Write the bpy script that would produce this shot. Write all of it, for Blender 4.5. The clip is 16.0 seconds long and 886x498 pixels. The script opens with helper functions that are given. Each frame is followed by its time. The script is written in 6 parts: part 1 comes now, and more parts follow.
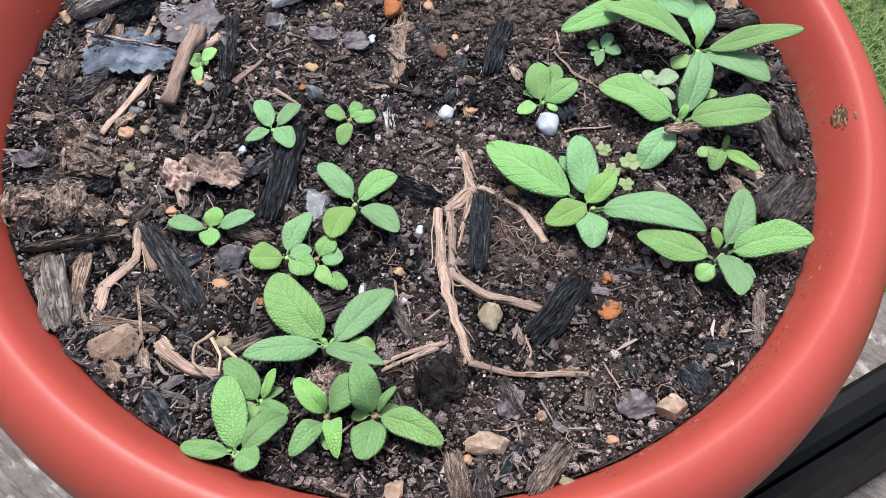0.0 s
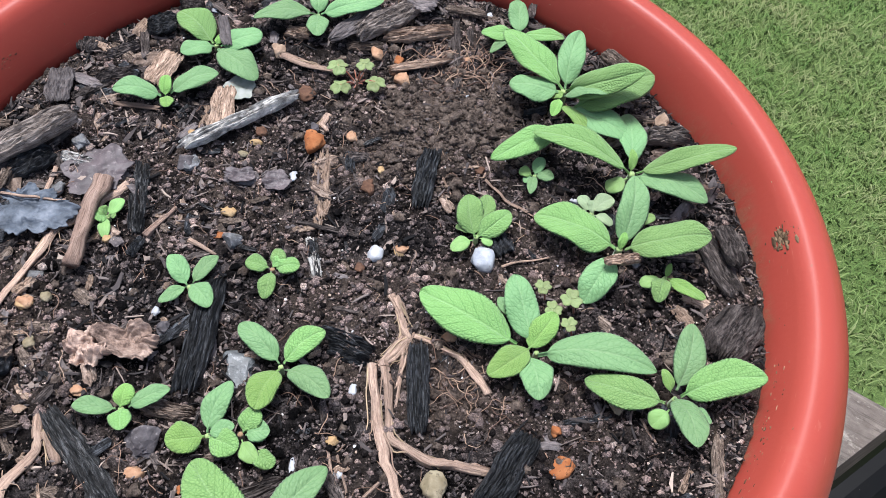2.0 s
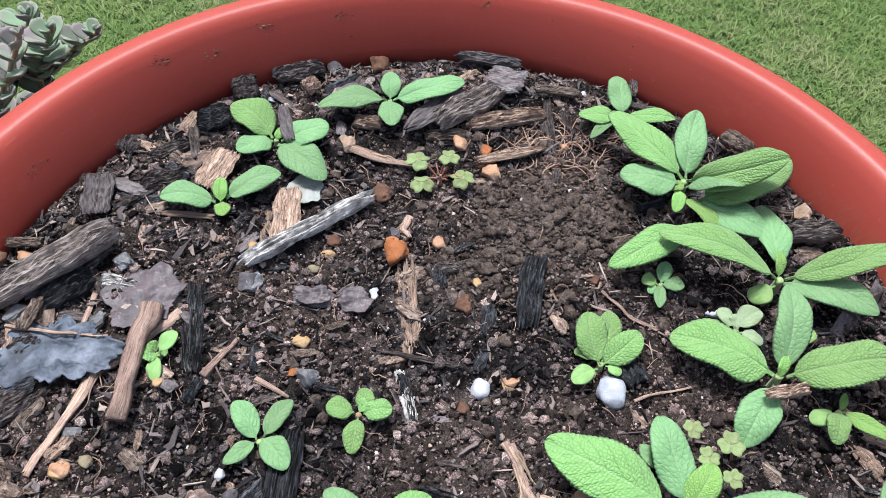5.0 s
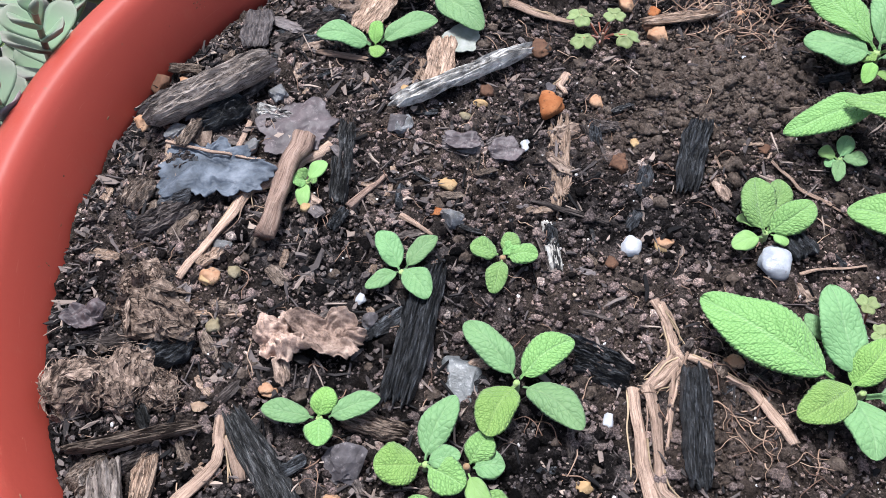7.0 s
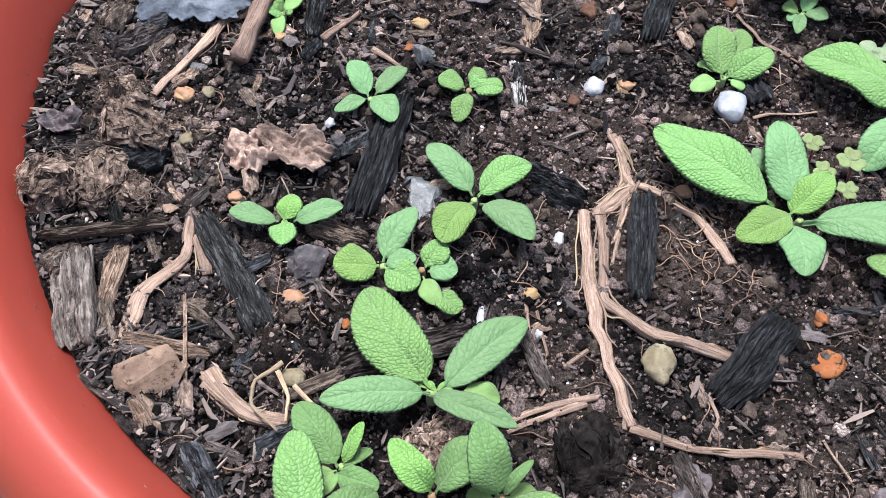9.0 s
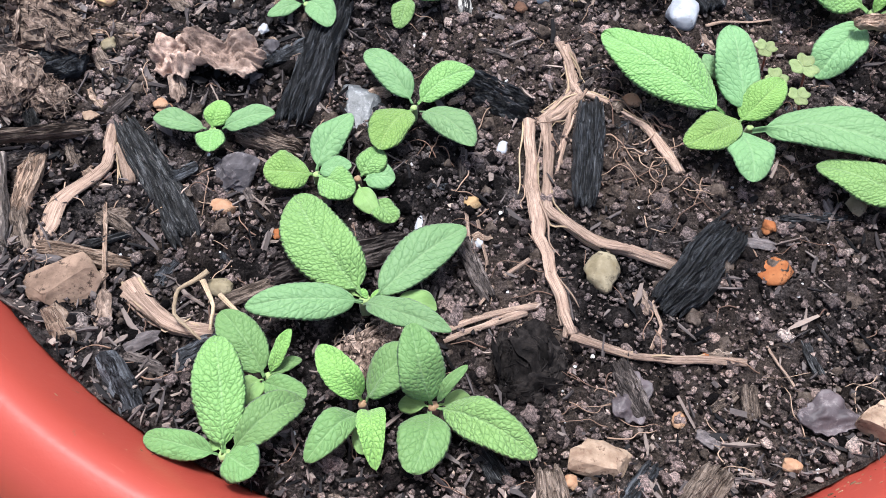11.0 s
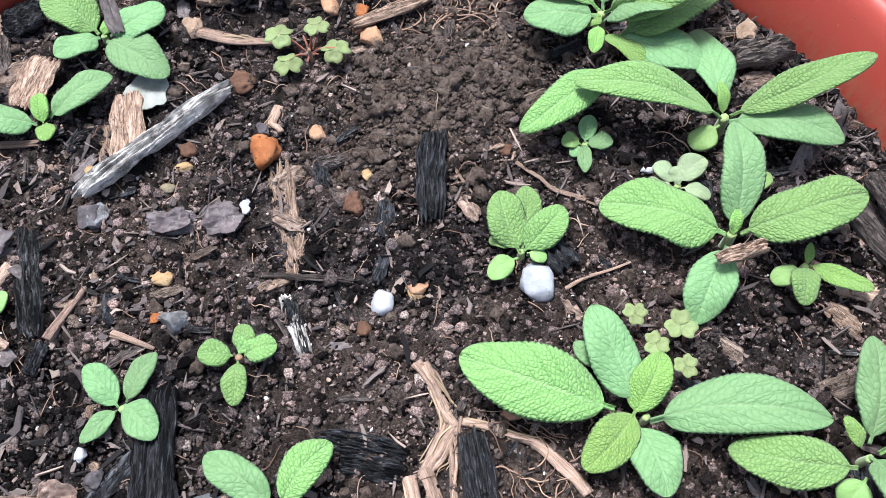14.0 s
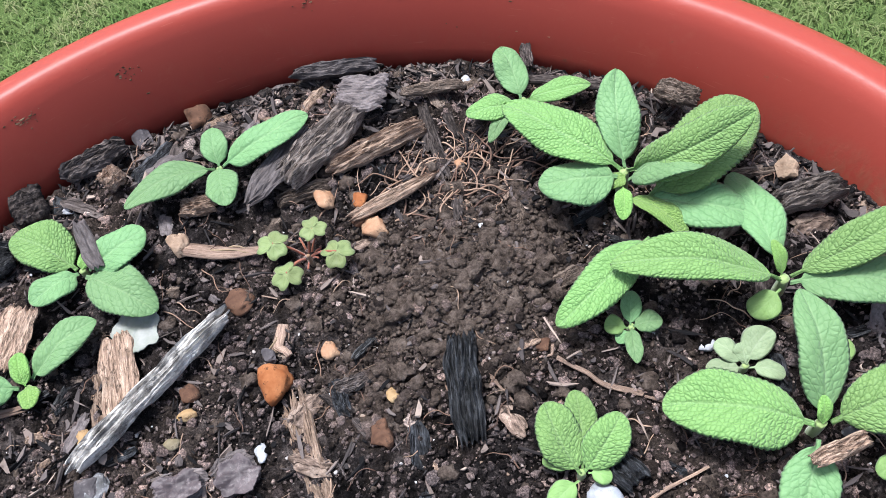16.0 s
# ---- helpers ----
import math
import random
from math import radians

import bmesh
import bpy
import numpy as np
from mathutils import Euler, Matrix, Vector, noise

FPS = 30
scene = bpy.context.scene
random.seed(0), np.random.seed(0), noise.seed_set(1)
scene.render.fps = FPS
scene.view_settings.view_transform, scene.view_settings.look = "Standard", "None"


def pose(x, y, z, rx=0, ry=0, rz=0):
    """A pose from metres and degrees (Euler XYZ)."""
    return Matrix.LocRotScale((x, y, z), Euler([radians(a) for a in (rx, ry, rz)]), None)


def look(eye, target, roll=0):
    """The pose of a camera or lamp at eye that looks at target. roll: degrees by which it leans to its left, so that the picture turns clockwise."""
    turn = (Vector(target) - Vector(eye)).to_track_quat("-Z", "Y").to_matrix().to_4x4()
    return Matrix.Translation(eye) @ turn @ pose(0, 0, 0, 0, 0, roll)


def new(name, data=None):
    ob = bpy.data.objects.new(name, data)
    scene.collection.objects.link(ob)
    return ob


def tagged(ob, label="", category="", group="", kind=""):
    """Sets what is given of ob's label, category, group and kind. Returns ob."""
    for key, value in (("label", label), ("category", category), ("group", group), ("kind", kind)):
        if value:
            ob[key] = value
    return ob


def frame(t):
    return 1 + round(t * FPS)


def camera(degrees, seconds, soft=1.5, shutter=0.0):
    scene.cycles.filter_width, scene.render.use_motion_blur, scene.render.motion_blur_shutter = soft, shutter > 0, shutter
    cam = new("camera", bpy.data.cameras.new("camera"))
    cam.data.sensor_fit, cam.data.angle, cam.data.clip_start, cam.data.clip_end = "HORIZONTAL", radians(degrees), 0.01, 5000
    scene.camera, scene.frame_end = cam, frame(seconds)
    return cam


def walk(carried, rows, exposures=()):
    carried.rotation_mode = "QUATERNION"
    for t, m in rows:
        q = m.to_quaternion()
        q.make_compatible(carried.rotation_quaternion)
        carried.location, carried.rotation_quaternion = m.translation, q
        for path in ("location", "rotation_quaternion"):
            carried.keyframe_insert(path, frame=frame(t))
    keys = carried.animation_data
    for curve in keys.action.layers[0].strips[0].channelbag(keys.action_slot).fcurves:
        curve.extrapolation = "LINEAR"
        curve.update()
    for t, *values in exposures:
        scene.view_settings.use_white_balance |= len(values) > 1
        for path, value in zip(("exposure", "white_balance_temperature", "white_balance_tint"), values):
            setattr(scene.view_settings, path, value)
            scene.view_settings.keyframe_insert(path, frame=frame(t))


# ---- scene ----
cam = camera(57.83, 16.0, soft=0.5)


def view(x, y, z, yaw, pitch, roll):
    """Camera pose from place, heading to the left of +y, pitch above level and lean."""
    return pose(x, y, z, 0, 0, yaw) @ pose(0, 0, 0, 90 + pitch, 0, 0) @ pose(0, 0, 0, 0, 0, roll)


# seconds, x, y, z, yaw, pitch, roll
PATH = [
    (0, 0.00872, -0.23794, 0.30667, -2.487, -61.703, 6.002),
    (0.5, 0.00737, -0.22480, 0.30104, -4.218, -61.198, 6.950),
    (1, 0.01300, -0.21667, 0.30064, -5.760, -60.092, 7.505),
    (1.5, 0.01783, -0.20231, 0.30120, -7.511, -58.652, 7.950),
    (2, 0.01480, -0.19158, 0.30767, -8.619, -57.352, 7.787),
    (2.5, 0.01422, -0.18033, 0.30520, -8.372, -55.750, 6.818),
    (3, 0.00924, -0.17307, 0.29970, -7.978, -53.861, 5.941),
    (3.2, 0.00701, -0.16842, 0.29750, -8.343, -53.507, 5.864),
    (5.3, -0.02092, -0.13085, 0.26393, -5.057, -53.535, 3.249),
    (5.5, -0.02259, -0.13003, 0.25998, -2.533, -53.659, 1.466),
    (6, -0.03239, -0.13414, 0.25230, 1.669, -54.957, -0.502),
    (6.5, -0.03311, -0.14687, 0.24492, 6.592, -55.990, -2.803),
    (7, -0.03040, -0.15902, 0.23913, 8.053, -57.166, -2.611),
    (7.5, -0.02144, -0.17020, 0.23290, 8.093, -58.579, -1.999),
    (8, -0.02071, -0.18269, 0.23244, 8.180, -59.872, -0.961),
    (8.5, -0.01799, -0.19078, 0.23245, 7.121, -60.794, 0.412),
    (9, -0.01637, -0.19701, 0.22904, 7.073, -61.461, 0.653),
    (9.5, -0.01465, -0.20339, 0.22758, 5.943, -62.519, 2.000),
    (9.7, -0.01354, -0.20561, 0.22476, 5.683, -63.015, 2.198),
    (11.8, -0.00094, -0.20105, 0.21072, 0.585, -64.673, 3.995),
    (12, -0.00060, -0.19588, 0.21040, 0.174, -64.843, 3.382),
    (12.5, 0.00244, -0.17884, 0.21595, -2.206, -64.678, 2.283),
    (13, 0.00522, -0.15438, 0.21958, -5.024, -64.157, 1.211),
    (13.5, 0.01482, -0.12611, 0.22382, -6.377, -63.673, -1.109),
    (14, 0.01675, -0.10259, 0.22926, -9.197, -62.570, -2.008),
    (14.5, 0.02185, -0.08515, 0.23187, -9.246, -61.677, -5.507),
    (15, 0.02533, -0.06964, 0.23348, -8.584, -61.236, -8.423),
    (15.5, 0.02496, -0.05719, 0.23032, -8.989, -59.806, -9.954),
    (16, 0.02520, -0.04538, 0.22673, -8.620, -58.847, -10.694),
]
# the phone opens up a little over the dark soil
walk(cam, [(t, view(*v)) for t, *v in PATH], [(0.0, 1.34), (3.0, 1.36), (5.5, 1.43), (9.5, 1.46), (12.5, 1.58), (14.5, 1.57), (16.0, 1.47)])

# ---- light ----
world = bpy.data.worlds.new("sky")
scene.world = world
world.use_nodes = True
wn = world.node_tree
sky = wn.nodes.new("ShaderNodeTexSky")
sky.sky_type = "NISHITA"
sky.sun_disc = False
sky.sun_elevation, sky.sun_rotation = radians(72), radians(-22)
sky.altitude, sky.air_density, sky.dust_density = 100, 1.0, 4.0
wn.nodes["Background"].inputs["Strength"].default_value = 0.096
wn.links.new(sky.outputs[0], wn.nodes["Background"].inputs["Color"])
sun = new("sun", bpy.data.lights.new("sun", "SUN"))
sun.data.energy, sun.data.angle, sun.data.color = 2.65, radians(14), (0.87, 0.915, 1.0)
sun.matrix_world = look((-0.12, 0.30, 1.0), (0, 0, 0))


# ---- materials ----
def clamp01(v):
    return max(0.0, min(1.0, v))


class Mat:
    """A small wrapper round a node material."""

    def __init__(self, name, rough=0.8, metal=0.0, spec=0.4):
        self.m = bpy.data.materials.new(name)
        self.m.use_nodes = True
        self.t = self.m.node_tree
        self.b = self.t.nodes["Principled BSDF"]
        self.b.inputs["Roughness"].default_value = rough
        self.b.inputs["Metallic"].default_value = metal
        self.b.inputs["Specular IOR Level"].default_value = spec
        self.co = self.t.nodes.new("ShaderNodeTexCoord")

    def n(self, kind, **props):
        node = self.t.nodes.new(kind)
        for key, value in props.items():
            node.inputs[key.replace("_", " ")].default_value = value
        return node

    def link(self, a, b):
        self.t.links.new(a, b)

    def coords(self, which="Object", scale=(1, 1, 1)):
        mp = self.t.nodes.new("ShaderNodeMapping")
        mp.inputs["Scale"].default_value = scale
        self.link(self.co.outputs[which], mp.inputs["Vector"])
        return mp.outputs[0]

    def noise(self, scale, detail=4.0, vec=None, rough=0.6):
        node = self.n("ShaderNodeTexNoise", Scale=scale, Detail=detail, Roughness=rough)
        self.link(vec or self.co.outputs["Object"], node.inputs["Vector"])
        return node.outputs["Fac"]

    def voro(self, scale, feature="F1", vec=None):
        node = self.n("ShaderNodeTexVoronoi", Scale=scale)
        node.feature = feature
        self.link(vec or self.co.outputs["Object"], node.inputs["Vector"])
        return node.outputs["Distance"]

    def ramp(self, fac, stops):
        node = self.t.nodes.new("ShaderNodeValToRGB")
        el = node.color_ramp.elements
        while len(el) < len(stops):
            el.new(0.5)
        for e, (p, c) in zip(el, stops):
            e.position = p
            e.color = (*c, 1) if len(c) == 3 else c
        self.link(fac, node.inputs[0])
        return node.outputs[0]

    def math(self, op, a, b=0.5):
        node = self.t.nodes.new("ShaderNodeMath")
        node.operation = op
        for k, v in enumerate((a, b)):
            if isinstance(v, (int, float)):
                node.inputs[k].default_value = v
            else:
                self.link(v, node.inputs[k])
        return node.outputs[0]

    def mix(self, fac, a, b, how="MIX"):
        node = self.t.nodes.new("ShaderNodeMix")
        node.data_type, node.blend_type = "RGBA", how
        for socket, v in ((node.inputs[0], fac), (node.inputs[6], a), (node.inputs[7], b)):
            if isinstance(v, (int, float)):
                socket.default_value = v
            elif isinstance(v, tuple):
                socket.default_value = (*v, 1)
            else:
                self.link(v, socket)
        return node.outputs[2]

    def color(self, c):
        if isinstance(c, tuple):
            self.b.inputs["Base Color"].default_value = (*c, 1)
        else:
            self.link(c, self.b.inputs["Base Color"])
        return self

    def bump(self, fac, strength=0.5, dist=0.001):
        node = self.n("ShaderNodeBump", Strength=strength, Distance=dist)
        self.link(fac, node.inputs["Height"])
        if self.b.inputs["Normal"].is_linked:
            self.link(self.b.inputs["Normal"].links[0].from_socket, node.inputs["Normal"])
        self.link(node.outputs[0], self.b.inputs["Normal"])
        return self

    def rough(self, fac, lo, hi):
        node = self.n("ShaderNodeMapRange", To_Min=lo, To_Max=hi)
        self.link(fac, node.inputs["Value"])
        self.link(node.outputs[0], self.b.inputs["Roughness"])
        return self

    def random(self, island=False):
        node = self.t.nodes.new("ShaderNodeNewGeometry" if island else "ShaderNodeObjectInfo")
        return node.outputs["Random Per Island" if island else "Random"]


def plastic_terracotta():
    m = Mat("terracotta_plastic", 0.38, spec=0.22)
    big = m.noise(14, 4)
    c = m.mix(big, (0.268, 0.041, 0.028), (0.305, 0.050, 0.035))
    # scuffs: fine pale scratches and specks of dried soil
    dust = m.ramp(m.noise(60, 8, rough=0.75), [(0.58, (0, 0, 0)), (0.78, (1, 1, 1))])
    c = m.mix(m.math("MULTIPLY", dust, 0.26), c, (0.34, 0.12, 0.075))
    scratch = m.ramp(m.noise(1.0, 3, m.coords("Object", (90, 90, 1500))), [(0.66, (0, 0, 0)), (0.72, (1, 1, 1))])
    c = m.mix(m.math("MULTIPLY", scratch, m.math("MULTIPLY", m.noise(25, 3), 0.45)), c, (0.42, 0.15, 0.10))
    spot = m.ramp(m.noise(170, 3), [(0.70, (0, 0, 0)), (0.76, (1, 1, 1))])
    c = m.mix(m.math("MULTIPLY", spot, 0.5), c, (0.14, 0.07, 0.04))
    # tide mark of dried mud above the soil
    sep = m.t.nodes.new("ShaderNodeSeparateXYZ")
    m.link(m.co.outputs["Object"], sep.inputs[0])
    h = m.math("ADD", sep.outputs[2], m.math("MULTIPLY", m.noise(22, 5, rough=0.7), -0.024))
    tide = m.ramp(m.math("MULTIPLY", h, 5.0), [(0.955, (1, 1, 1)), (1.0, (0, 0, 0))])
    tide = m.math("MULTIPLY", tide, m.ramp(m.noise(330, 6, m.coords("Object", (1, 1, 0.4)), 0.75), [(0.40, (0, 0, 0)), (0.66, (1, 1, 1))]))
    lean = m.math("SUBTRACT", m.math("MULTIPLY", sep.outputs[0], 3.9), m.math("MULTIPLY", sep.outputs[1], 4.0))
    tide = m.math("MULTIPLY", tide, m.ramp(lean, [(0.2, (0.08, 0.08, 0.08)), (0.75, (1, 1, 1))]))
    c = m.mix(m.math("MULTIPLY", tide, 0.85), c, m.mix(m.noise(500, 2), (0.10, 0.06, 0.035), (0.27, 0.18, 0.10)))
    m.color(c).rough(m.noise(40, 5), 0.36, 0.47).bump(m.noise(400, 3), 0.12, 0.0006).bump(tide, 0.3, 0.0004)
    return m.m


def earth_patch(m):
    """Mask of the drier brown earth: the loose mound and a crumbled lump beside the roots."""
    worn = m.math("MULTIPLY", m.noise(60, 4), 0.03)
    mask = None
    for at, size in (((0.050, 0.078, 0.012), 0.042), ((0.044, -0.068, 0.004), 0.031), ((0.010, 0.050, 0.004), 0.028)):
        d = m.t.nodes.new("ShaderNodeVectorMath")
        d.operation = "DISTANCE"
        d.inputs[1].default_value = at
        m.link(m.co.outputs["Object"], d.inputs[0])
        spot = m.ramp(m.math("MULTIPLY", m.math("ADD", d.outputs["Value"], worn), 0.5 / size), [(0.36, (1, 1, 1)), (0.62, (0, 0, 0))])
        mask = m.math("MAXIMUM", mask, spot) if mask else spot
    return mask


def soil_mat(name, island):
    m = Mat(name, 0.8, spec=0.05)
    c = m.ramp(m.noise(90, 6, rough=0.7), [(0.38, (0.003, 0.0027, 0.0026)), (0.53, (0.029, 0.0245, 0.0238)), (0.70, (0.163, 0.138, 0.132))])
    if island:
        c = m.ramp(m.random(True), [(0.0, (0.003, 0.0028, 0.003)), (0.26, (0.015, 0.0132, 0.0128)), (0.50, (0.108, 0.090, 0.085)), (0.85, (0.185, 0.155, 0.146)), (0.97, (0.23, 0.185, 0.163)), (1.0, (0.36, 0.32, 0.29))])
        brown = m.ramp(m.noise(17, 4), [(0.38, (0.8, 0.8, 0.83)), (0.60, (2.02, 1.80, 1.74))])
        c = m.mix(1.0, c, brown, "MULTIPLY")
        c = m.mix(0.9, c, m.ramp(m.noise(1500, 5, rough=0.75), [(0.34, (0.12, 0.12, 0.12)), (0.5, (0.9, 0.9, 0.9)), (0.66, (2.5, 2.45, 2.4))]), "MULTIPLY")
    else:
        # drier brown patches
        c = m.mix(m.ramp(m.noise(16, 3), [(0.44, (0, 0, 0)), (0.62, (0.7, 0.7, 0.7))]), c, (0.10, 0.076, 0.063))
        c = m.mix(0.85, c, m.ramp(m.noise(1500, 5, rough=0.75), [(0.34, (0.15, 0.15, 0.15)), (0.5, (0.9, 0.9, 0.9)), (0.66, (2.4, 2.35, 2.3))]), "MULTIPLY")
        grit = m.ramp(m.voro(900), [(0.05, (1, 1, 1)), (0.13, (0, 0, 0))])
        grit = m.math("MULTIPLY", grit, m.ramp(m.noise(200, 2), [(0.52, (0, 0, 0)), (0.62, (1, 1, 1))]))
        c = m.mix(grit, c, (0.30, 0.27, 0.25))
    earth = m.ramp(m.noise(260, 6, rough=0.75), [(0.36, (0.014, 0.0105, 0.009)), (0.53, (0.145, 0.108, 0.088)), (0.70, (0.34, 0.262, 0.215))])
    c = m.mix(m.math("MULTIPLY", earth_patch(m), 0.65), c, earth)
    m.color(c).bump(m.noise(900, 6, rough=0.8), 1.0, 0.0026).rough(m.noise(420, 4), 0.22, 0.95)
    return m.m


def clod_mat():
    m = Mat("brown_clods", 0.9, spec=0.08)
    c = m.ramp(m.noise(320, 7, rough=0.75), [(0.32, (0.012, 0.0095, 0.008)), (0.50, (0.135, 0.102, 0.083)), (0.70, (0.30, 0.237, 0.196))])
    m.color(c).bump(m.noise(900, 6, rough=0.8), 1.0, 0.0028)
    return m.m


def sliver_mat():
    m = Mat("wood_slivers", 0.75, spec=0.03)
    c = m.ramp(m.random(True), [(0.0, (0.005, 0.005, 0.0055)), (0.25, (0.02, 0.019, 0.0195)), (0.5, (0.074, 0.063, 0.061)), (0.76, (0.138, 0.115, 0.107)), (0.94, (0.20, 0.157, 0.135)), (1.0, (0.34, 0.27, 0.225))])
    m.color(c).bump(m.noise(900, 4), 0.6, 0.0006)
    return m.m


def grit_mat():
    m = Mat("grit", 0.5, spec=0.5)
    m.color(m.ramp(m.random(True), [(0.0, (0.14, 0.08, 0.05)), (0.4, (0.27, 0.2, 0.15)), (0.75, (0.36, 0.34, 0.33)), (1.0, (0.55, 0.55, 0.56))]))
    return m.m


def hair_root_mat():
    m = Mat("root_hairs", 0.8, spec=0.3)
    m.color(m.ramp(m.random(True), [(0.0, (0.08, 0.045, 0.033)), (0.5, (0.21, 0.13, 0.092)), (1.0, (0.36, 0.25, 0.18))]))
    return m.m


def weathered_mat():
    m = Mat("weathered_plank", 0.85, spec=0.25)
    grain = m.noise(1.0, 7, m.coords("Object", (22, 95, 95)), 0.75)
    c = m.ramp(grain, [(0.30, (0.05, 0.04, 0.035)), (0.45, (0.13, 0.108, 0.094)), (0.7, (0.23, 0.197, 0.175))])
    stain = m.ramp(m.noise(34, 6, rough=0.7), [(0.40, (0, 0, 0)), (0.62, (0.8, 0.8, 0.8))])
    c = m.mix(stain, c, m.mix(m.noise(120, 4), (0.055, 0.043, 0.037), (0.12, 0.10, 0.09)))
    pale = m.ramp(m.noise(46, 6, m.coords("Object", (1, 1.6, 1)), 0.7), [(0.54, (0, 0, 0)), (0.66, (0.8, 0.8, 0.8))])
    c = m.mix(pale, c, (0.36, 0.325, 0.29))
    check = m.ramp(m.math("ABSOLUTE", m.math("SUBTRACT", m.noise(1.0, 4, m.coords("Object", (7, 60, 60))), 0.5)), [(0.0, (1, 1, 1)), (0.018, (0, 0, 0))])
    c = m.mix(m.math("MULTIPLY", check, 0.45), c, (0.03, 0.024, 0.021))
    m.color(c).bump(grain, 0.9, 0.003).bump(m.noise(220, 5), 0.5, 0.002)
    return m.m


def black_mat():
    m = Mat("black_plastic", 0.5, spec=0.12)
    c = m.mix(m.ramp(m.noise(90, 5), [(0.55, (0, 0, 0)), (0.75, (0.5, 0.5, 0.5))]), (0.002, 0.002, 0.002), (0.009, 0.008, 0.006))
    dust = m.ramp(m.noise(700, 3), [(0.74, (0, 0, 0)), (0.78, (1, 1, 1))])
    m.color(m.mix(dust, c, (0.18, 0.17, 0.15))).rough(m.noise(60, 4), 0.35, 0.6)
    return m.m


def succulent_mat():
    m = Mat("succulent_leaf", 0.6, spec=0.2)
    sep = m.t.nodes.new("ShaderNodeSeparateXYZ")
    m.link(m.co.outputs["UV"], sep.inputs[0])
    c = m.mix(m.noise(60, 3), (0.145, 0.225, 0.130), (0.21, 0.29, 0.185))
    purple = m.mix(m.noise(90, 3), (0.165, 0.135, 0.145), (0.23, 0.19, 0.20))
    c = m.mix(m.ramp(m.random(), [(0.35, (0, 0, 0)), (0.95, (0.85, 0.85, 0.85))]), c, purple)
    blush = m.ramp(sep.outputs[0], [(0.55, (0, 0, 0)), (1.0, (0.5, 0.5, 0.5))])
    c = m.mix(blush, c, (0.17, 0.10, 0.125))
    m.color(c).bump(m.noise(300, 3), 0.2, 0.0006)
    m.b.inputs["Sheen Weight"].default_value = 0.1
    return m.m


def grass_mat():
    m = Mat("grass_blades", 0.8, spec=0.05)
    c = m.ramp(m.random(True), [(0.0, (0.115, 0.185, 0.055)), (0.6, (0.145, 0.215, 0.07)), (0.9, (0.17, 0.235, 0.085)), (1.0, (0.24, 0.265, 0.13))])
    dry = m.ramp(m.noise(13, 5, rough=0.65), [(0.46, (0, 0, 0)), (0.66, (0.75, 0.75, 0.75))])
    c = m.mix(dry, c, (0.25, 0.255, 0.13))
    lush = m.ramp(m.noise(19, 4, m.coords("Object", (1, 1.3, 1))), [(0.50, (0, 0, 0)), (0.68, (0.7, 0.7, 0.7))])
    c = m.mix(lush, c, (0.085, 0.165, 0.045))
    m.color(c)
    # thin blades pass light on and read as one soft nap
    up = m.t.nodes.new("ShaderNodeCombineXYZ")
    up.inputs[2].default_value = 1.0
    m.link(up.outputs[0], m.b.inputs["Normal"])
    tr = m.t.nodes.new("ShaderNodeBsdfTranslucent")
    m.link(c, tr.inputs["Color"])
    mixer = m.t.nodes.new("ShaderNodeMixShader")
    mixer.inputs[0].default_value = 0.3
    m.link(m.b.outputs[0], mixer.inputs[1])
    m.link(tr.outputs[0], mixer.inputs[2])
    m.link(mixer.outputs[0], m.t.nodes["Material Output"].inputs["Surface"])
    return m.m


def turf_mat():
    m = Mat("turf", 0.95, spec=0.1)
    c = m.ramp(m.noise(30, 6), [(0.3, (0.075, 0.12, 0.035)), (0.6, (0.098, 0.143, 0.046)), (0.8, (0.143, 0.162, 0.072))])
    m.color(c).bump(m.noise(300, 4), 0.8, 0.01)
    return m.m


MAT_POT = plastic_terracotta()
MAT_SOIL = soil_mat("potting_soil", False)
MAT_CRUMB = soil_mat("soil_crumbs", True)
MAT_CLOD = clod_mat()
MAT_SLIVER = sliver_mat()
MAT_GRIT = grit_mat()
MAT_HAIR = hair_root_mat()
MAT_PLANK = weathered_mat()
MAT_BLACK = black_mat()
MAT_SUCC = succulent_mat()
MAT_GRASS = grass_mat()
MAT_TURF = turf_mat()


# ---- mesh helpers ----
def mesh_object(name, verts, faces, material, smooth=True):
    me = bpy.data.meshes.new(name)
    me.from_pydata([tuple(v) for v in verts], [], [tuple(f) for f in faces])
    me.materials.append(material)
    if smooth:
        me.polygons.foreach_set("use_smooth", [True] * len(me.polygons))
    me.update()
    return new(name, me)


def part(name, bm, material, parent, label="", smooth=True):
    """Links a bmesh as one mesh object under a thing or a part."""
    me = bpy.data.meshes.new(name)
    bm.to_mesh(me)
    bm.free()
    me.materials.append(material)
    if smooth:
        me.polygons.foreach_set("use_smooth", [True] * len(me.polygons))
    ob = new(name, me)
    ob.parent = parent
    if label:
        ob["label"] = label
    return ob


def thing(name, at, label, category, group="", kind=""):
    ob = new(name)
    ob.empty_display_size = 0.01
    ob.location = at
    return tagged(ob, label, category, group, kind)


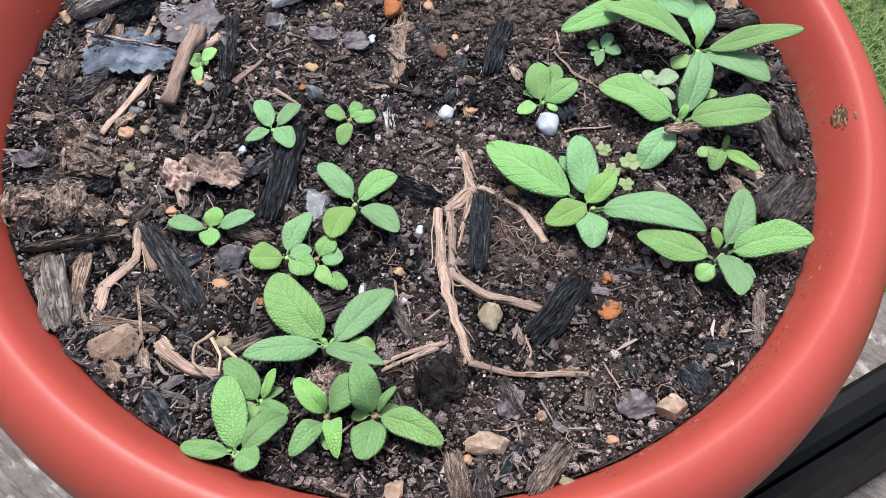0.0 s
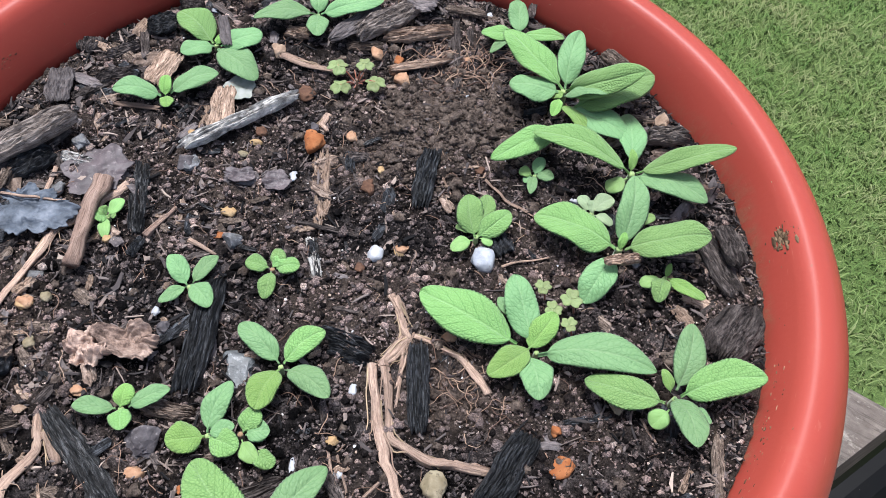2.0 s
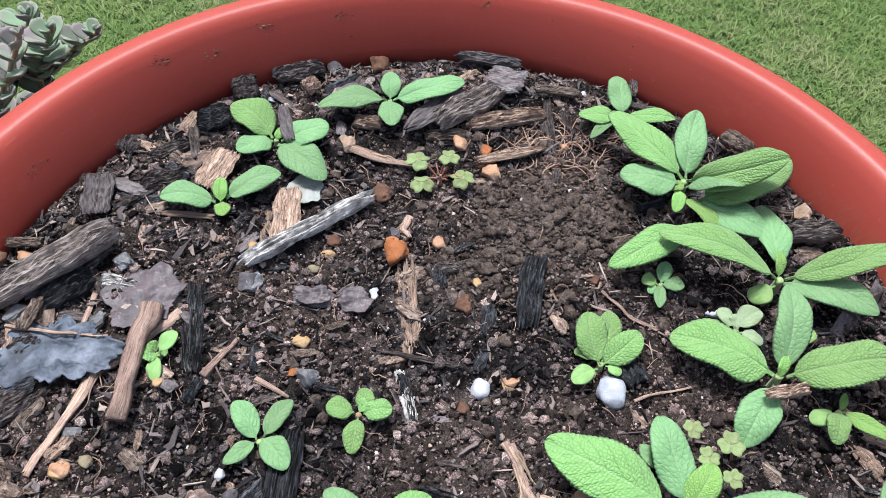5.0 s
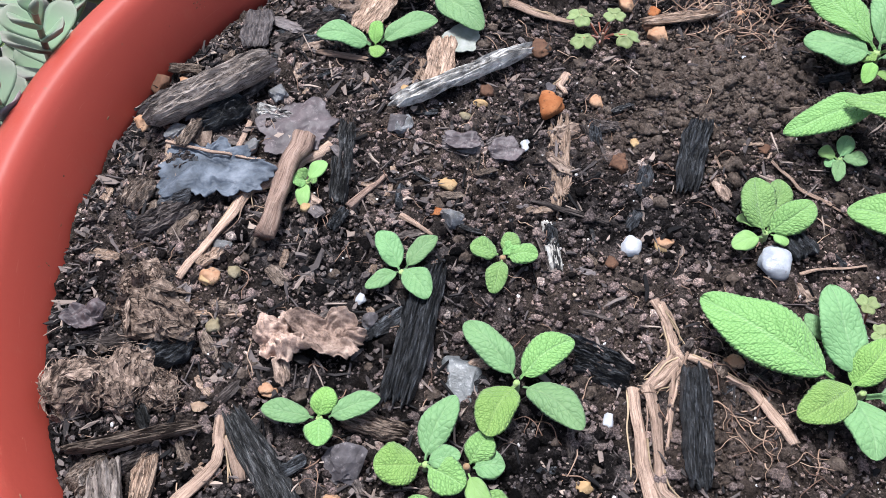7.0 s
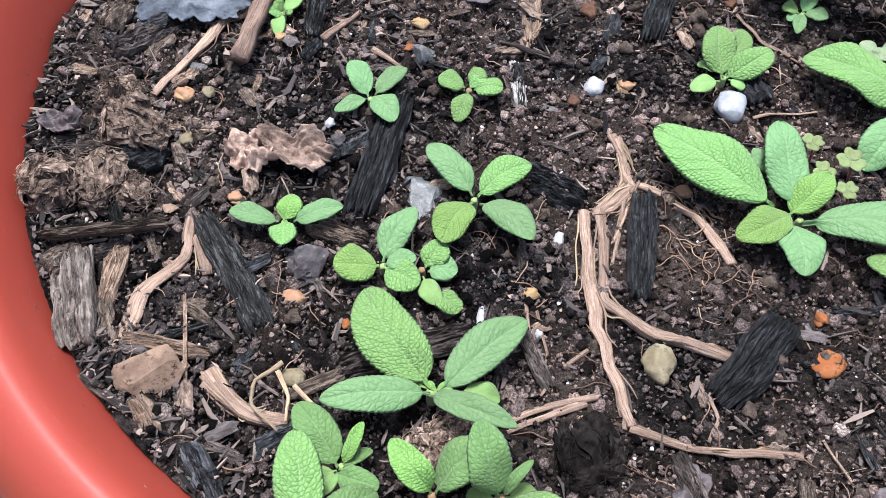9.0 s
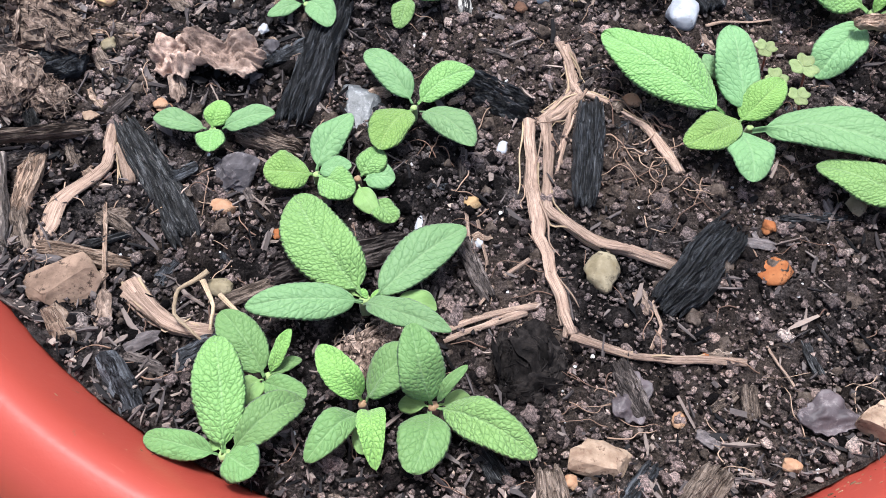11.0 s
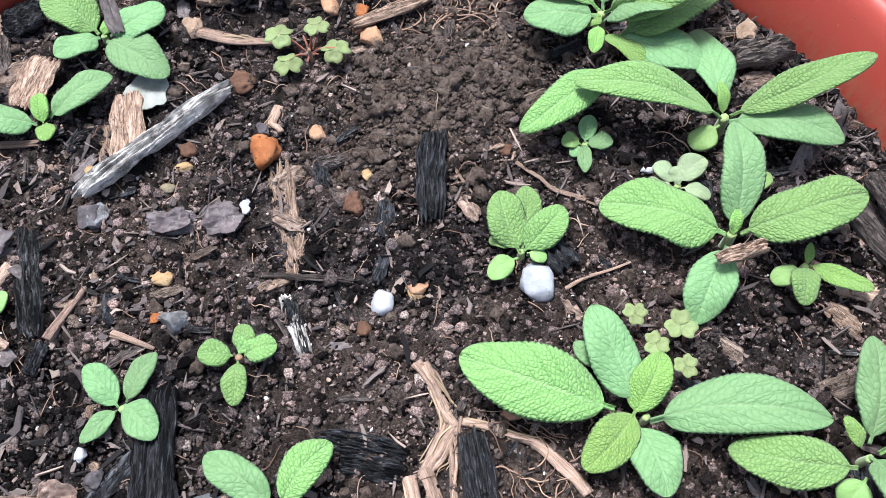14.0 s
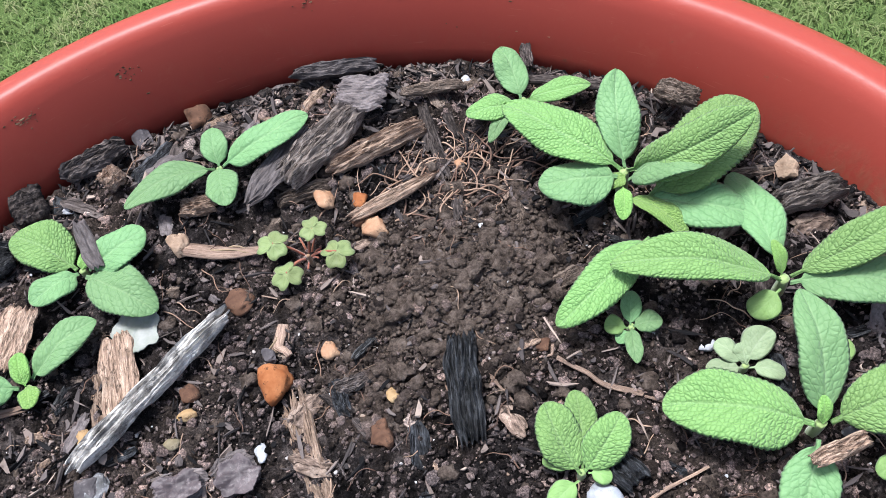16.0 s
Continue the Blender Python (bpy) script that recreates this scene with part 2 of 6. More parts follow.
def lathe(profile, steps):
    """A closed bmesh turned round z from (radius, height) pairs."""
    bm = bmesh.new()
    rings = []
    for r, z in profile:
        rings.append([bm.verts.new((r * math.cos(2 * math.pi * k / steps), r * math.sin(2 * math.pi * k / steps), z)) for k in range(steps)])
    for a, b in zip(rings, rings[1:]):
        for k in range(steps):
            bm.faces.new((a[k], a[(k + 1) % steps], b[(k + 1) % steps], b[k]))
    bm.faces.new(rings[-1])
    bm.faces.new(list(reversed(rings[0])))
    bmesh.ops.recalc_face_normals(bm, faces=bm.faces)
    return bm


def fbm(x, y, z=0.0, octaves=4):
    return noise.fractal(Vector((x, y, z)), 0.9, 2.0, octaves)


def slant(x, y):
    """How much higher the soil stands at the wall on this side."""
    return 0.0013 + 0.0085 * math.cos(math.atan2(y, x) + radians(80))


def spread_out(x, y):
    """Stretches a place in the pot to where the soil meets the wall."""
    k = 1 + 0.35 * slant(x, y) / 0.1812
    return x * k, y * k


def soil_z(x, y):
    """Height of the soil: a shallow bowl with small lumps."""
    r = math.hypot(x, y)
    z = 0.001 + 0.0095 * min(1.0, r / 0.18) ** 2
    z += 0.0022 * fbm(x * 55, y * 55, 3.1, 4) + 0.0015 * fbm(x * 210, y * 210, 7.7, 3)
    # the soil lies aslant along the wall
    edge = clamp01((r - 0.152) / 0.028)
    z += slant(x, y) * edge * edge * (3 - 2 * edge)
    # mound of loose clods
    d = math.hypot(x - 0.052, (y - 0.075) * 1.2)
    return z + 0.0065 * math.exp(-((d / 0.03) ** 2)) + 0.0010 * noise.noise(Vector((x * 480, y * 480, 2)))


# ---- pot and soil ----
POT = [(0.10, -0.190), (0.148, -0.190), (0.153, -0.186), (0.178, -0.040), (0.191, -0.006), (0.2095, -0.006), (0.2145, -0.003), (0.2166, 0.004),
       (0.2171, 0.011), (0.2159, 0.0185), (0.2125, 0.0262), (0.2075, 0.0322), (0.2025, 0.0357), (0.1970, 0.0368), (0.1942, 0.0361), (0.1917, 0.0338),
       (0.1895, 0.0300), (0.1862, 0.0220), (0.1818, 0.0100), (0.1780, -0.010), (0.1730, -0.040), (0.147, -0.178), (0.10, -0.180)]


def ring_lathe(profile, steps):
    """A ring turned round z from a closed outline of (radius, height) pairs."""
    bm = bmesh.new()
    rings = [[bm.verts.new((r * math.cos(2 * math.pi * k / steps), r * math.sin(2 * math.pi * k / steps), z)) for k in range(steps)] for r, z in profile]
    for a, b in zip(rings, rings[1:] + rings[:1]):
        for k in range(steps):
            bm.faces.new((a[k], a[(k + 1) % steps], b[(k + 1) % steps], b[k]))
    bmesh.ops.recalc_face_normals(bm, faces=bm.faces)
    return bm


def flower_pot():
    pot = thing("flower_pot", (0, 0, -0.190), "round terracotta-coloured plastic flower pot, scuffed and soil-splashed rim", "flower pot")
    body = lathe(POT[:4] + [(0.1890, -0.0062), (0.1788, -0.0062)] + POT[20:], 160)
    rim = ring_lathe([(0.1912, -0.0058)] + POT[5:19] + [(0.1788, -0.0058)], 256)
    for name, bm in (("wall", body), ("rim", rim)):
        bmesh.ops.translate(bm, vec=(0, 0, 0.190), verts=bm.verts)
        part(name, bm, MAT_POT, pot)
    return pot


def lattice(i, j, seed):
    """Random numbers 0 to 1 on whole-number places."""
    h = (i.astype(np.int64) * 374761393 + j.astype(np.int64) * 668265263 + seed * 974711) & 0x7FFFFFFF
    h = ((h ^ (h >> 13)) * 1274126177) & 0x7FFFFFFF
    return ((h ^ (h >> 16)) & 0xFFFF) / 65535.0


def crumble(x, y, size, seed):
    """Heights 0 to 1 of round crumbs packed side by side."""
    gx, gy = x / size, y / size
    i, j = np.floor(gx), np.floor(gy)
    best = np.zeros_like(gx)
    for di in (-1, 0, 1):
        for dj in (-1, 0, 1):
            a, b = i + di, j + dj
            rad = 0.35 + 0.55 * lattice(a, b, seed + 2)
            d2 = ((gx - a - lattice(a, b, seed)) ** 2 + (gy - b - lattice(a, b, seed + 1)) ** 2) / rad ** 2
            best = np.maximum(best, np.sqrt(np.maximum(0, 1 - d2)) * rad)
    return best


def soil_bed():
    n, rad = 600, 0.1812
    # square to disc, so that the edge is a clean circle
    g = np.linspace(-1, 1, n + 1)
    dx, dy = np.meshgrid(g, g)
    x, y = rad * dx * np.sqrt(1 - dy * dy / 2), rad * dy * np.sqrt(1 - dx * dx / 2)
    z = np.zeros_like(x)
    for j in range(0, n + 1, 2):
        for i in range(0, n + 1, 2):
            z[j, i] = soil_z(x[j, i], y[j, i])
    z[1::2, ::2] = (z[:-1:2, ::2] + z[2::2, ::2]) / 2
    z[:, 1::2] = (z[:, :-1:2] + z[:, 2::2]) / 2
    z += 0.0016 * (crumble(x, y, 0.0042, 3) - 0.45) + 0.0011 * (crumble(x, y, 0.0021, 17) - 0.45) + 0.0006 * (crumble(x, y, 0.0012, 29) - 0.45)
    verts, faces = [], []
    for j in range(n + 1):
        for i in range(n + 1):
            grow = 1 + 0.35 * slant(x[j, i], y[j, i]) / rad
            verts.append((x[j, i] * grow, y[j, i] * grow, z[j, i]))
    w = n + 1
    for j in range(n):
        for i in range(n):
            faces.append((j * w + i, j * w + i + 1, (j + 1) * w + i + 1, (j + 1) * w + i))
    return tagged(mesh_object("soil", verts, faces, MAT_SOIL), "dark moist potting soil filling the flower pot", "soil", kind="stuff")


flower_pot()
soil_bed()

ICO = bmesh.new()
bmesh.ops.create_icosphere(ICO, subdivisions=1, radius=1)
ICO_V = np.array([v.co[:] for v in ICO.verts])
ICO_F = np.array([[v.index for v in f.verts] for f in ICO.faces])
ICO.free()
OCT_V = np.array([(1, 0, 0), (0, 1, 0), (-1, 0, 0), (0, -1, 0), (0, 0, 1), (0, 0, -1)], float)
OCT_F = np.array([(0, 1, 4), (1, 2, 4), (2, 3, 4), (3, 0, 4), (1, 0, 5), (2, 1, 5), (3, 2, 5), (0, 3, 5)])


def scatter_lumps(name, count, lo, hi, material, rng, squash=0.7, spread=0.178, power=2.2, sink=0.2, unit=(ICO_V, ICO_F), smooth=False, place=None):
    """Many little irregular lumps in one mesh."""
    V, F, base = [], [], 0
    uv, uf = unit
    for _ in range(count):
        a, r = rng.random() * 2 * math.pi, spread * math.sqrt(rng.random())
        x, y = place(rng) if place else spread_out(r * math.cos(a), r * math.sin(a))
        s = lo + (hi - lo) * rng.random() ** power
        q = np.linalg.qr(rng.normal(size=(3, 3)))[0]
        v = uv * rng.uniform(0.65, 1.25, (len(uv), 1))
        v = (v * (1, rng.uniform(0.55, 1), rng.uniform(0.5, 0.9))) @ q.T * s
        v[:, 2] *= squash
        V.append(v + (x, y, soil_z(x, y) + s * squash * (0.5 - sink)))
        F.append(uf + base)
        base += len(uv)
    return mesh_object(name, np.concatenate(V), np.concatenate(F), material, smooth)


rng = np.random.default_rng(4)
tagged(scatter_lumps("soil_crumbs", 9000, 0.0006, 0.0026, MAT_CRUMB, rng, power=3.0, spread=0.179, smooth=True), "loose dark crumbs of potting soil", "soil crumbs", kind="stuff")
tagged(scatter_lumps("soil_crumbs", 76000, 0.0003, 0.0013, MAT_CRUMB, rng, power=1.7, spread=0.1805, unit=(OCT_V, OCT_F), smooth=True), "fine dark grains of potting soil", "soil crumbs", kind="stuff")
tagged(scatter_lumps("grit", 2400, 0.0002, 0.0009, MAT_GRIT, rng, power=3.0, sink=0.0), "pale grains of sand and grit in the soil", "grit", kind="stuff")


def clods(count, seed0, place, lo, hi, material, label):
    """Earthen clods, lumps grown together."""
    r = np.random.default_rng(seed0)
    bm = bmesh.new()
    bmesh.ops.create_icosphere(bm, subdivisions=2, radius=1)
    unit, fs = np.array([v.co[:] for v in bm.verts]), np.array([[v.index for v in f.verts] for f in bm.faces])
    bm.free()
    V, F, base = [], [], 0
    for k in range(count):
        x, y = place(r)
        s = lo + (hi - lo) * r.random() ** 2.4
        seed = k * 3.7
        v = np.array([u * (1 + 0.6 * noise.noise(Vector(u * 1.9) + Vector((seed, 0, 0))) + 0.7 * noise.noise(Vector(u * 4.5) + Vector((0, seed, 0)))) for u in unit])
        v = v @ np.linalg.qr(r.normal(size=(3, 3)))[0]
        V.append(v * (s, s, s * 0.75) + (x, y, soil_z(x, y) + s * 0.12))
        F.append(fs + base)
        base += len(unit)
    tagged(mesh_object("soil_clods", np.concatenate(V), np.concatenate(F), material), label, "soil clods", kind="stuff")


def over_pot(r):
    a, rad = r.random() * 2 * math.pi, 0.174 * math.sqrt(r.random())
    return rad * math.cos(a), rad * math.sin(a)


def over_mound(r):
    return r.normal(0.048, 0.024), r.normal(0.074, 0.017)


def slivers():
    """Countless little splinters of bark and charcoal."""
    r = np.random.default_rng(21)
    V, F, base = [], [], 0
    box = np.array([(sx, sy, sz) for sx in (-1, 0, 1) for sy in (-1, 1) for sz in (-1, 1)], float)
    quads = [(0, 1, 3, 2), (8, 10, 11, 9)] + [q for k in (0, 4) for q in ((k, k + 2, k + 6, k + 4), (k + 1, k + 5, k + 7, k + 3), (k, k + 4, k + 5, k + 1), (k + 2, k + 3, k + 7, k + 6))]
    for k in range(8300):
        # the last ones lie heaped against the wall
        a, rad = r.random() * 6.283, 0.1775 * math.sqrt(r.random()) if k < 6500 else 0.1795 - 0.010 * r.random() ** 1.6
        x, y = spread_out(rad * math.cos(a), rad * math.sin(a))
        # the mulch lies thicker on one side and along the wall
        if k < 6500 and r.random() > 0.36 + 0.4 * (x < -0.04) + 0.4 * (rad > 0.14 and y > -0.05):
            continue
        ln, w, th = 0.0016 + (0.009 if k < 6500 else 0.005) * r.random() ** 2.6, 0.0004 + (0.0021 if k < 6500 and y > -0.07 and (x < -0.05 or rad > 0.15) else 0.0014) * r.random() ** 2.6, r.uniform(0.0002, 0.0009)
        t, p, q = r.uniform(0, 6.283), r.normal(0, 0.22 if k < 6500 else 0.28), r.normal(0, 0.5)
        v = box * (ln / 2, w / 2, th / 2) * r.uniform(0.6, 1.3, (12, 3))
        v[:4, 1] *= r.uniform(0.1, 1.0)
        v[8:, 1] *= r.uniform(0.1, 0.8)
        v[4:8, 1] += r.normal(0, w * 0.3)
        m = np.array(Euler((q, p, t)).to_matrix())
        V.append(v @ m.T + (x, y, soil_z(x, y) + th * 0.6 + 0.0007))
        F += [tuple(i + base for i in f) for f in quads]
        base += 12
    tagged(mesh_object("bark_slivers", np.concatenate(V), F, MAT_SLIVER, smooth=False), "tiny splinters of bark and charcoal in the soil", "bark mulch", kind="stuff")


def root_hairs():
    """Thin rootlets over the soil, with a tangled mat in one place."""
    r = np.random.default_rng(33)
    V, F, base = [], [], 0
    for k in range(655):
        if k >= 620:
            # curled rootlets round the crumbled lump
            x, y, t, ln, w = r.normal(0.047, 0.011), r.normal(-0.062, 0.010), r.uniform(0, 6.283), r.uniform(0.008, 0.018), r.uniform(0.00012, 0.00032)
        elif k < 110:
            x, y = r.normal(0.058, 0.020), r.normal(0.112, 0.009)
            t, ln, w = r.normal(0.35, 0.5), r.uniform(0.008, 0.028), r.uniform(0.00016, 0.00046)
        else:
            a, rad = r.random() * 6.283, 0.178 * math.sqrt(r.random())
            x, y, t, ln, w = rad * math.cos(a), rad * math.sin(a), r.uniform(0, 6.283), r.uniform(0.004, 0.016), r.uniform(0.00010, 0.00026)
        pts, lift = [], r.uniform(0.0004, 0.0022)
        for j in range(6):
            h = lift * math.sin(math.pi * j / 5) + 0.0004
            if math.hypot(x, y) > 0.181:
                break
            pts.append(Vector((x, y, soil_z(x, y) + h)))
            t += r.normal(0, 0.45)
            x, y = x + math.cos(t) * ln / 5, y + math.sin(t) * ln / 5
        if len(pts) < 3:
            continue
        v, f = tube_geometry(pts, w, w * 0.5, 5, 3)
        V += v
        F += [tuple(i + base for i in q) for q in f]
        base += len(v)
    tagged(mesh_object("root_hairs", V, F, MAT_HAIR), "fine dry rootlets tangled over the soil", "rootlets", kind="stuff")


tagged(scatter_lumps("soil_crumbs", 6000, 0.0003, 0.0016, MAT_CLOD, rng, power=2.0, unit=(OCT_V, OCT_F), smooth=True, place=over_mound, sink=-0.3), "fine brown crumbs on the mound of loose earth", "soil crumbs", kind="stuff")
clods(420, 12, over_mound, 0.0008, 0.0034, MAT_CLOD, "mound of crumbly brown earth clods on the soil")
clods(420, 13, over_pot, 0.0009, 0.0028, MAT_CLOD, "scattered brown earth clods on the dark soil")
clods(900, 14, over_pot, 0.0009, 0.0026, MAT_CRUMB, "damp black lumps of potting soil")
slivers()

# ---- ground ----
GROUND_Z = -0.65


def lawn():
    n = 60
    bm = bmesh.new()
    bmesh.ops.create_grid(bm, x_segments=n, y_segments=n, size=40)
    for v in bm.verts:
        v.co.z = GROUND_Z
    me = bpy.data.meshes.new("ground")
    bm.to_mesh(me)
    bm.free()
    me.materials.append(MAT_TURF)
    tagged(new("ground", me), "mown green lawn", "lawn", kind="structure")
    r = np.random.default_rng(8)
    V, F, base = [], [], 0
    for _ in range(130000):
        x, y = r.normal(0.3, 0.75), r.normal(0.95, 0.62)
        h, w = r.uniform(0.008, 0.022), r.uniform(0.0008, 0.0018)
        a, lean, b = r.uniform(0, 6.28), r.uniform(0.4, 1.5), r.uniform(0, 6.28)
        dx, dy = math.cos(a) * w, math.sin(a) * w
        lx, ly = math.cos(b) * h * lean, math.sin(b) * h * lean
        V += [(x - dx, y - dy, GROUND_Z), (x + dx, y + dy, GROUND_Z), (x + lx * 0.4 + dx * 0.7, y + ly * 0.4 + dy * 0.7, GROUND_Z + h * 0.65),
              (x + lx * 0.4 - dx * 0.7, y + ly * 0.4 - dy * 0.7, GROUND_Z + h * 0.65), (x + lx, y + ly, GROUND_Z + h * (1 - 0.35 * lean))]
        F += [(base, base + 1, base + 2, base + 3), (base + 3, base + 2, base + 4)]
        base += 5
    tagged(mesh_object("grass", V, F, MAT_GRASS), "short green lawn grass with dry straw-coloured blades", "grass", kind="stuff")


lawn()


# ---- bench and black rail ----
def plank_bmesh(length, width, thick):
    bm = bmesh.new()
    bmesh.ops.create_cube(bm, size=1)
    bmesh.ops.scale(bm, vec=(length, width, thick), verts=bm.verts)
    bmesh.ops.bevel(bm, geom=[e for e in bm.edges], offset=0.006, segments=3, profile=0.5, affect="EDGES")
    bmesh.ops.translate(bm, vec=(0, 0, -thick / 2), verts=bm.verts)
    return bm


def bench():
    top, turn = -0.1905, -34.4
    b = thing("bench", (0, 0, GROUND_Z), "weathered grey wooden bench under the flower pot", "bench")
    frame_m = pose(0, 0, 0, 0, 0, turn)
    for k in range(4):
        ob = part("plank", plank_bmesh(1.7, 0.176, 0.04), MAT_PLANK, b)
        ob.matrix_basis = frame_m @ pose(0.50 + 0.05 * (k % 2), 0.118 - 0.181 * k, top - GROUND_Z)
    for sx in (-0.25, 1.15):
        ob = part("crossbeam", plank_bmesh(0.07, 0.70, 0.06), MAT_PLANK, b)
        ob.matrix_basis = frame_m @ pose(sx, -0.153, top - GROUND_Z - 0.0405)
        for sy in (0.10, -0.42):
            leg = part("leg", plank_bmesh(0.065, 0.065, top - GROUND_Z - 0.1007), MAT_PLANK, b)
            leg.matrix_basis = frame_m @ pose(sx, sy, top - GROUND_Z - 0.1005)


def black_rail():
    """A glossy black moulded rail with a rounded lip, a groove and a flared skirt."""
    ob = thing("rail", (0.212, -0.118, -0.1905), "glossy black plastic rail, dusty, on the bench beside the pot", "rail")
    lip = [(0.0125, 0.070), (0.0125, 0.084), (0.010, 0.0895), (0.004, 0.0905), (-0.004, 0.0895), (-0.0085, 0.086), (-0.0095, 0.081), (-0.0095, 0.070)]
    skirt = [(0.012, 0.000), (0.012, 0.0697), (-0.0095, 0.0697), (-0.0115, 0.079), (-0.017, 0.078), (-0.026, 0.055), (-0.036, 0.022), (-0.040, 0.000)]
    for name, prof in (("lip", lip), ("skirt", skirt)):
        bm = bmesh.new()
        ends = [[bm.verts.new((sx, y, z)) for y, z in prof] for sx in (-0.045, 0.55)]
        n = len(prof)
        for k in range(n):
            bm.faces.new((ends[0][k], ends[1][k], ends[1][(k + 1) % n], ends[0][(k + 1) % n]))
        bm.faces.new(ends[0])
        bm.faces.new(list(reversed(ends[1])))
        bmesh.ops.recalc_face_normals(bm, faces=bm.faces)
        part(name, bm, MAT_BLACK, ob, smooth=False).matrix_basis = pose(0, 0, 0, 0, 0, 31)


bench()
black_rail()


# ---- materials of plants and litter ----
def leaf_mat(name, top, deep, vein, relief, rib=9.0, cell=620.0):
    """Velvety leaf: midrib and side veins laid out along the blade, domed quilted cells of one size between them."""
    m = Mat(name, 0.55, spec=0.22)
    sep = m.t.nodes.new("ShaderNodeSeparateXYZ")
    m.link(m.co.outputs["UV"], sep.inputs[0])
    u, v = sep.outputs[0], m.math("ABSOLUTE", sep.outputs[1])
    wob = m.noise(5, 2, m.coords("UV", (2.0, 1.0, 1.0)))
    q = m.math("SUBTRACT", m.math("MULTIPLY", u, rib), m.math("MULTIPLY", v, 2.2))
    q = m.math("ADD", q, m.math("MULTIPLY", wob, 0.6))
    side = m.math("ABSOLUTE", m.math("SUBTRACT", m.math("FRACT", q), 0.5))
    side = m.ramp(side, [(0.0, (1, 1, 1)), (0.11, (0, 0, 0))])
    mid = m.ramp(v, [(0.015, (1, 1, 1)), (0.075, (0, 0, 0))])
    lines = m.math("MAXIMUM", side, mid)
    # cells slant with the side veins
    at = m.t.nodes.new("ShaderNodeSeparateXYZ")
    m.link(m.co.outputs["Object"], at.inputs[0])
    slope = m.math("SUBTRACT", at.outputs[0], m.math("MULTIPLY", m.math("ABSOLUTE", at.outputs[1]), 0.35))
    flat = m.t.nodes.new("ShaderNodeCombineXYZ")
    m.link(m.math("MULTIPLY", slope, cell), flat.inputs[0])
    m.link(m.math("MULTIPLY", at.outputs[1], cell * 0.92), flat.inputs[1])
    m.link(m.math("MULTIPLY", m.random(), 40.0), flat.inputs[2])
    bend = m.t.nodes.new("ShaderNodeVectorMath")
    bend.operation = "MULTIPLY_ADD"
    wave = m.n("ShaderNodeTexNoise", Scale=0.7, Detail=2.0)
    m.link(flat.outputs[0], wave.inputs["Vector"])
    m.link(wave.outputs["Color"], bend.inputs[0])
    bend.inputs[1].default_value = (0.5, 0.5, 0.0)
    m.link(flat.outputs[0], bend.inputs[2])

    def cells(scale):
        vor = m.n("ShaderNodeTexVoronoi", Scale=scale, Randomness=0.62)
        vor.voronoi_dimensions, vor.feature = "2D", "DISTANCE_TO_EDGE"
        m.link(bend.outputs[0], vor.inputs["Vector"])
        return vor.outputs["Distance"]

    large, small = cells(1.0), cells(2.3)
    # darker groove green, ramped wide so the domes' shading sits in the colour
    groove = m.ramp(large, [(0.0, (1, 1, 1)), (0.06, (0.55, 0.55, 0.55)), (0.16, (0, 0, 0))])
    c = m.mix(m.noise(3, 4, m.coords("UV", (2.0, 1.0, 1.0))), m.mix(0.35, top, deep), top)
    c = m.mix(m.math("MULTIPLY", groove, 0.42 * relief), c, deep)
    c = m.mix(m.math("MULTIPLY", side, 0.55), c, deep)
    c = m.mix(m.math("MULTIPLY", mid, 0.45), c, vein)
    hue = m.t.nodes.new("ShaderNodeHueSaturation")
    m.link(c, hue.inputs["Color"])
    m.link(m.math("ADD", m.math("MULTIPLY", m.random(), 0.34), 0.80), hue.inputs["Value"])
    m.link(m.math("ADD", m.math("MULTIPLY", m.random(), 0.020), 0.495), hue.inputs["Hue"])
    hue.inputs["Saturation"].default_value = 1.0
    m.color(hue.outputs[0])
    m.b.inputs["Sheen Weight"].default_value = 0.14
    m.b.inputs["Sheen Roughness"].default_value = 0.5
    dome = m.ramp(large, [(0.0, (0, 0, 0)), (0.08, (0.36,) * 3), (0.16, (0.64,) * 3), (0.26, (0.87,) * 3), (0.42, (1, 1, 1))])
    puff = m.math("SUBTRACT", m.math("ADD", dome, m.math("MULTIPLY", m.ramp(small, [(0.0, (0, 0, 0)), (0.3, (1, 1, 1))]), 0.08)), m.math("MULTIPLY", lines, 0.9))
    m.bump(puff, 0.10 + 0.42 * relief, 0.0007).bump(m.noise(2500, 2), 0.2, 0.0002)
    tr = m.t.nodes.new("ShaderNodeBsdfTranslucent")
    m.link(hue.outputs[0], tr.inputs["Color"])
    mixer = m.t.nodes.new("ShaderNodeMixShader")
    mixer.inputs[0].default_value = 0.2
    m.link(m.b.outputs[0], mixer.inputs[1])
    m.link(tr.outputs[0], mixer.inputs[2])
    m.link(mixer.outputs[0], m.t.nodes["Material Output"].inputs["Surface"])
    return m.m


def stem_mat(name, a, b):
    m = Mat(name, 0.6)
    m.color(m.mix(m.noise(220, 3), a, b)).bump(m.noise(900, 3), 0.4, 0.0004)
    m.b.inputs["Sheen Weight"].default_value = 0.3
    return m.m


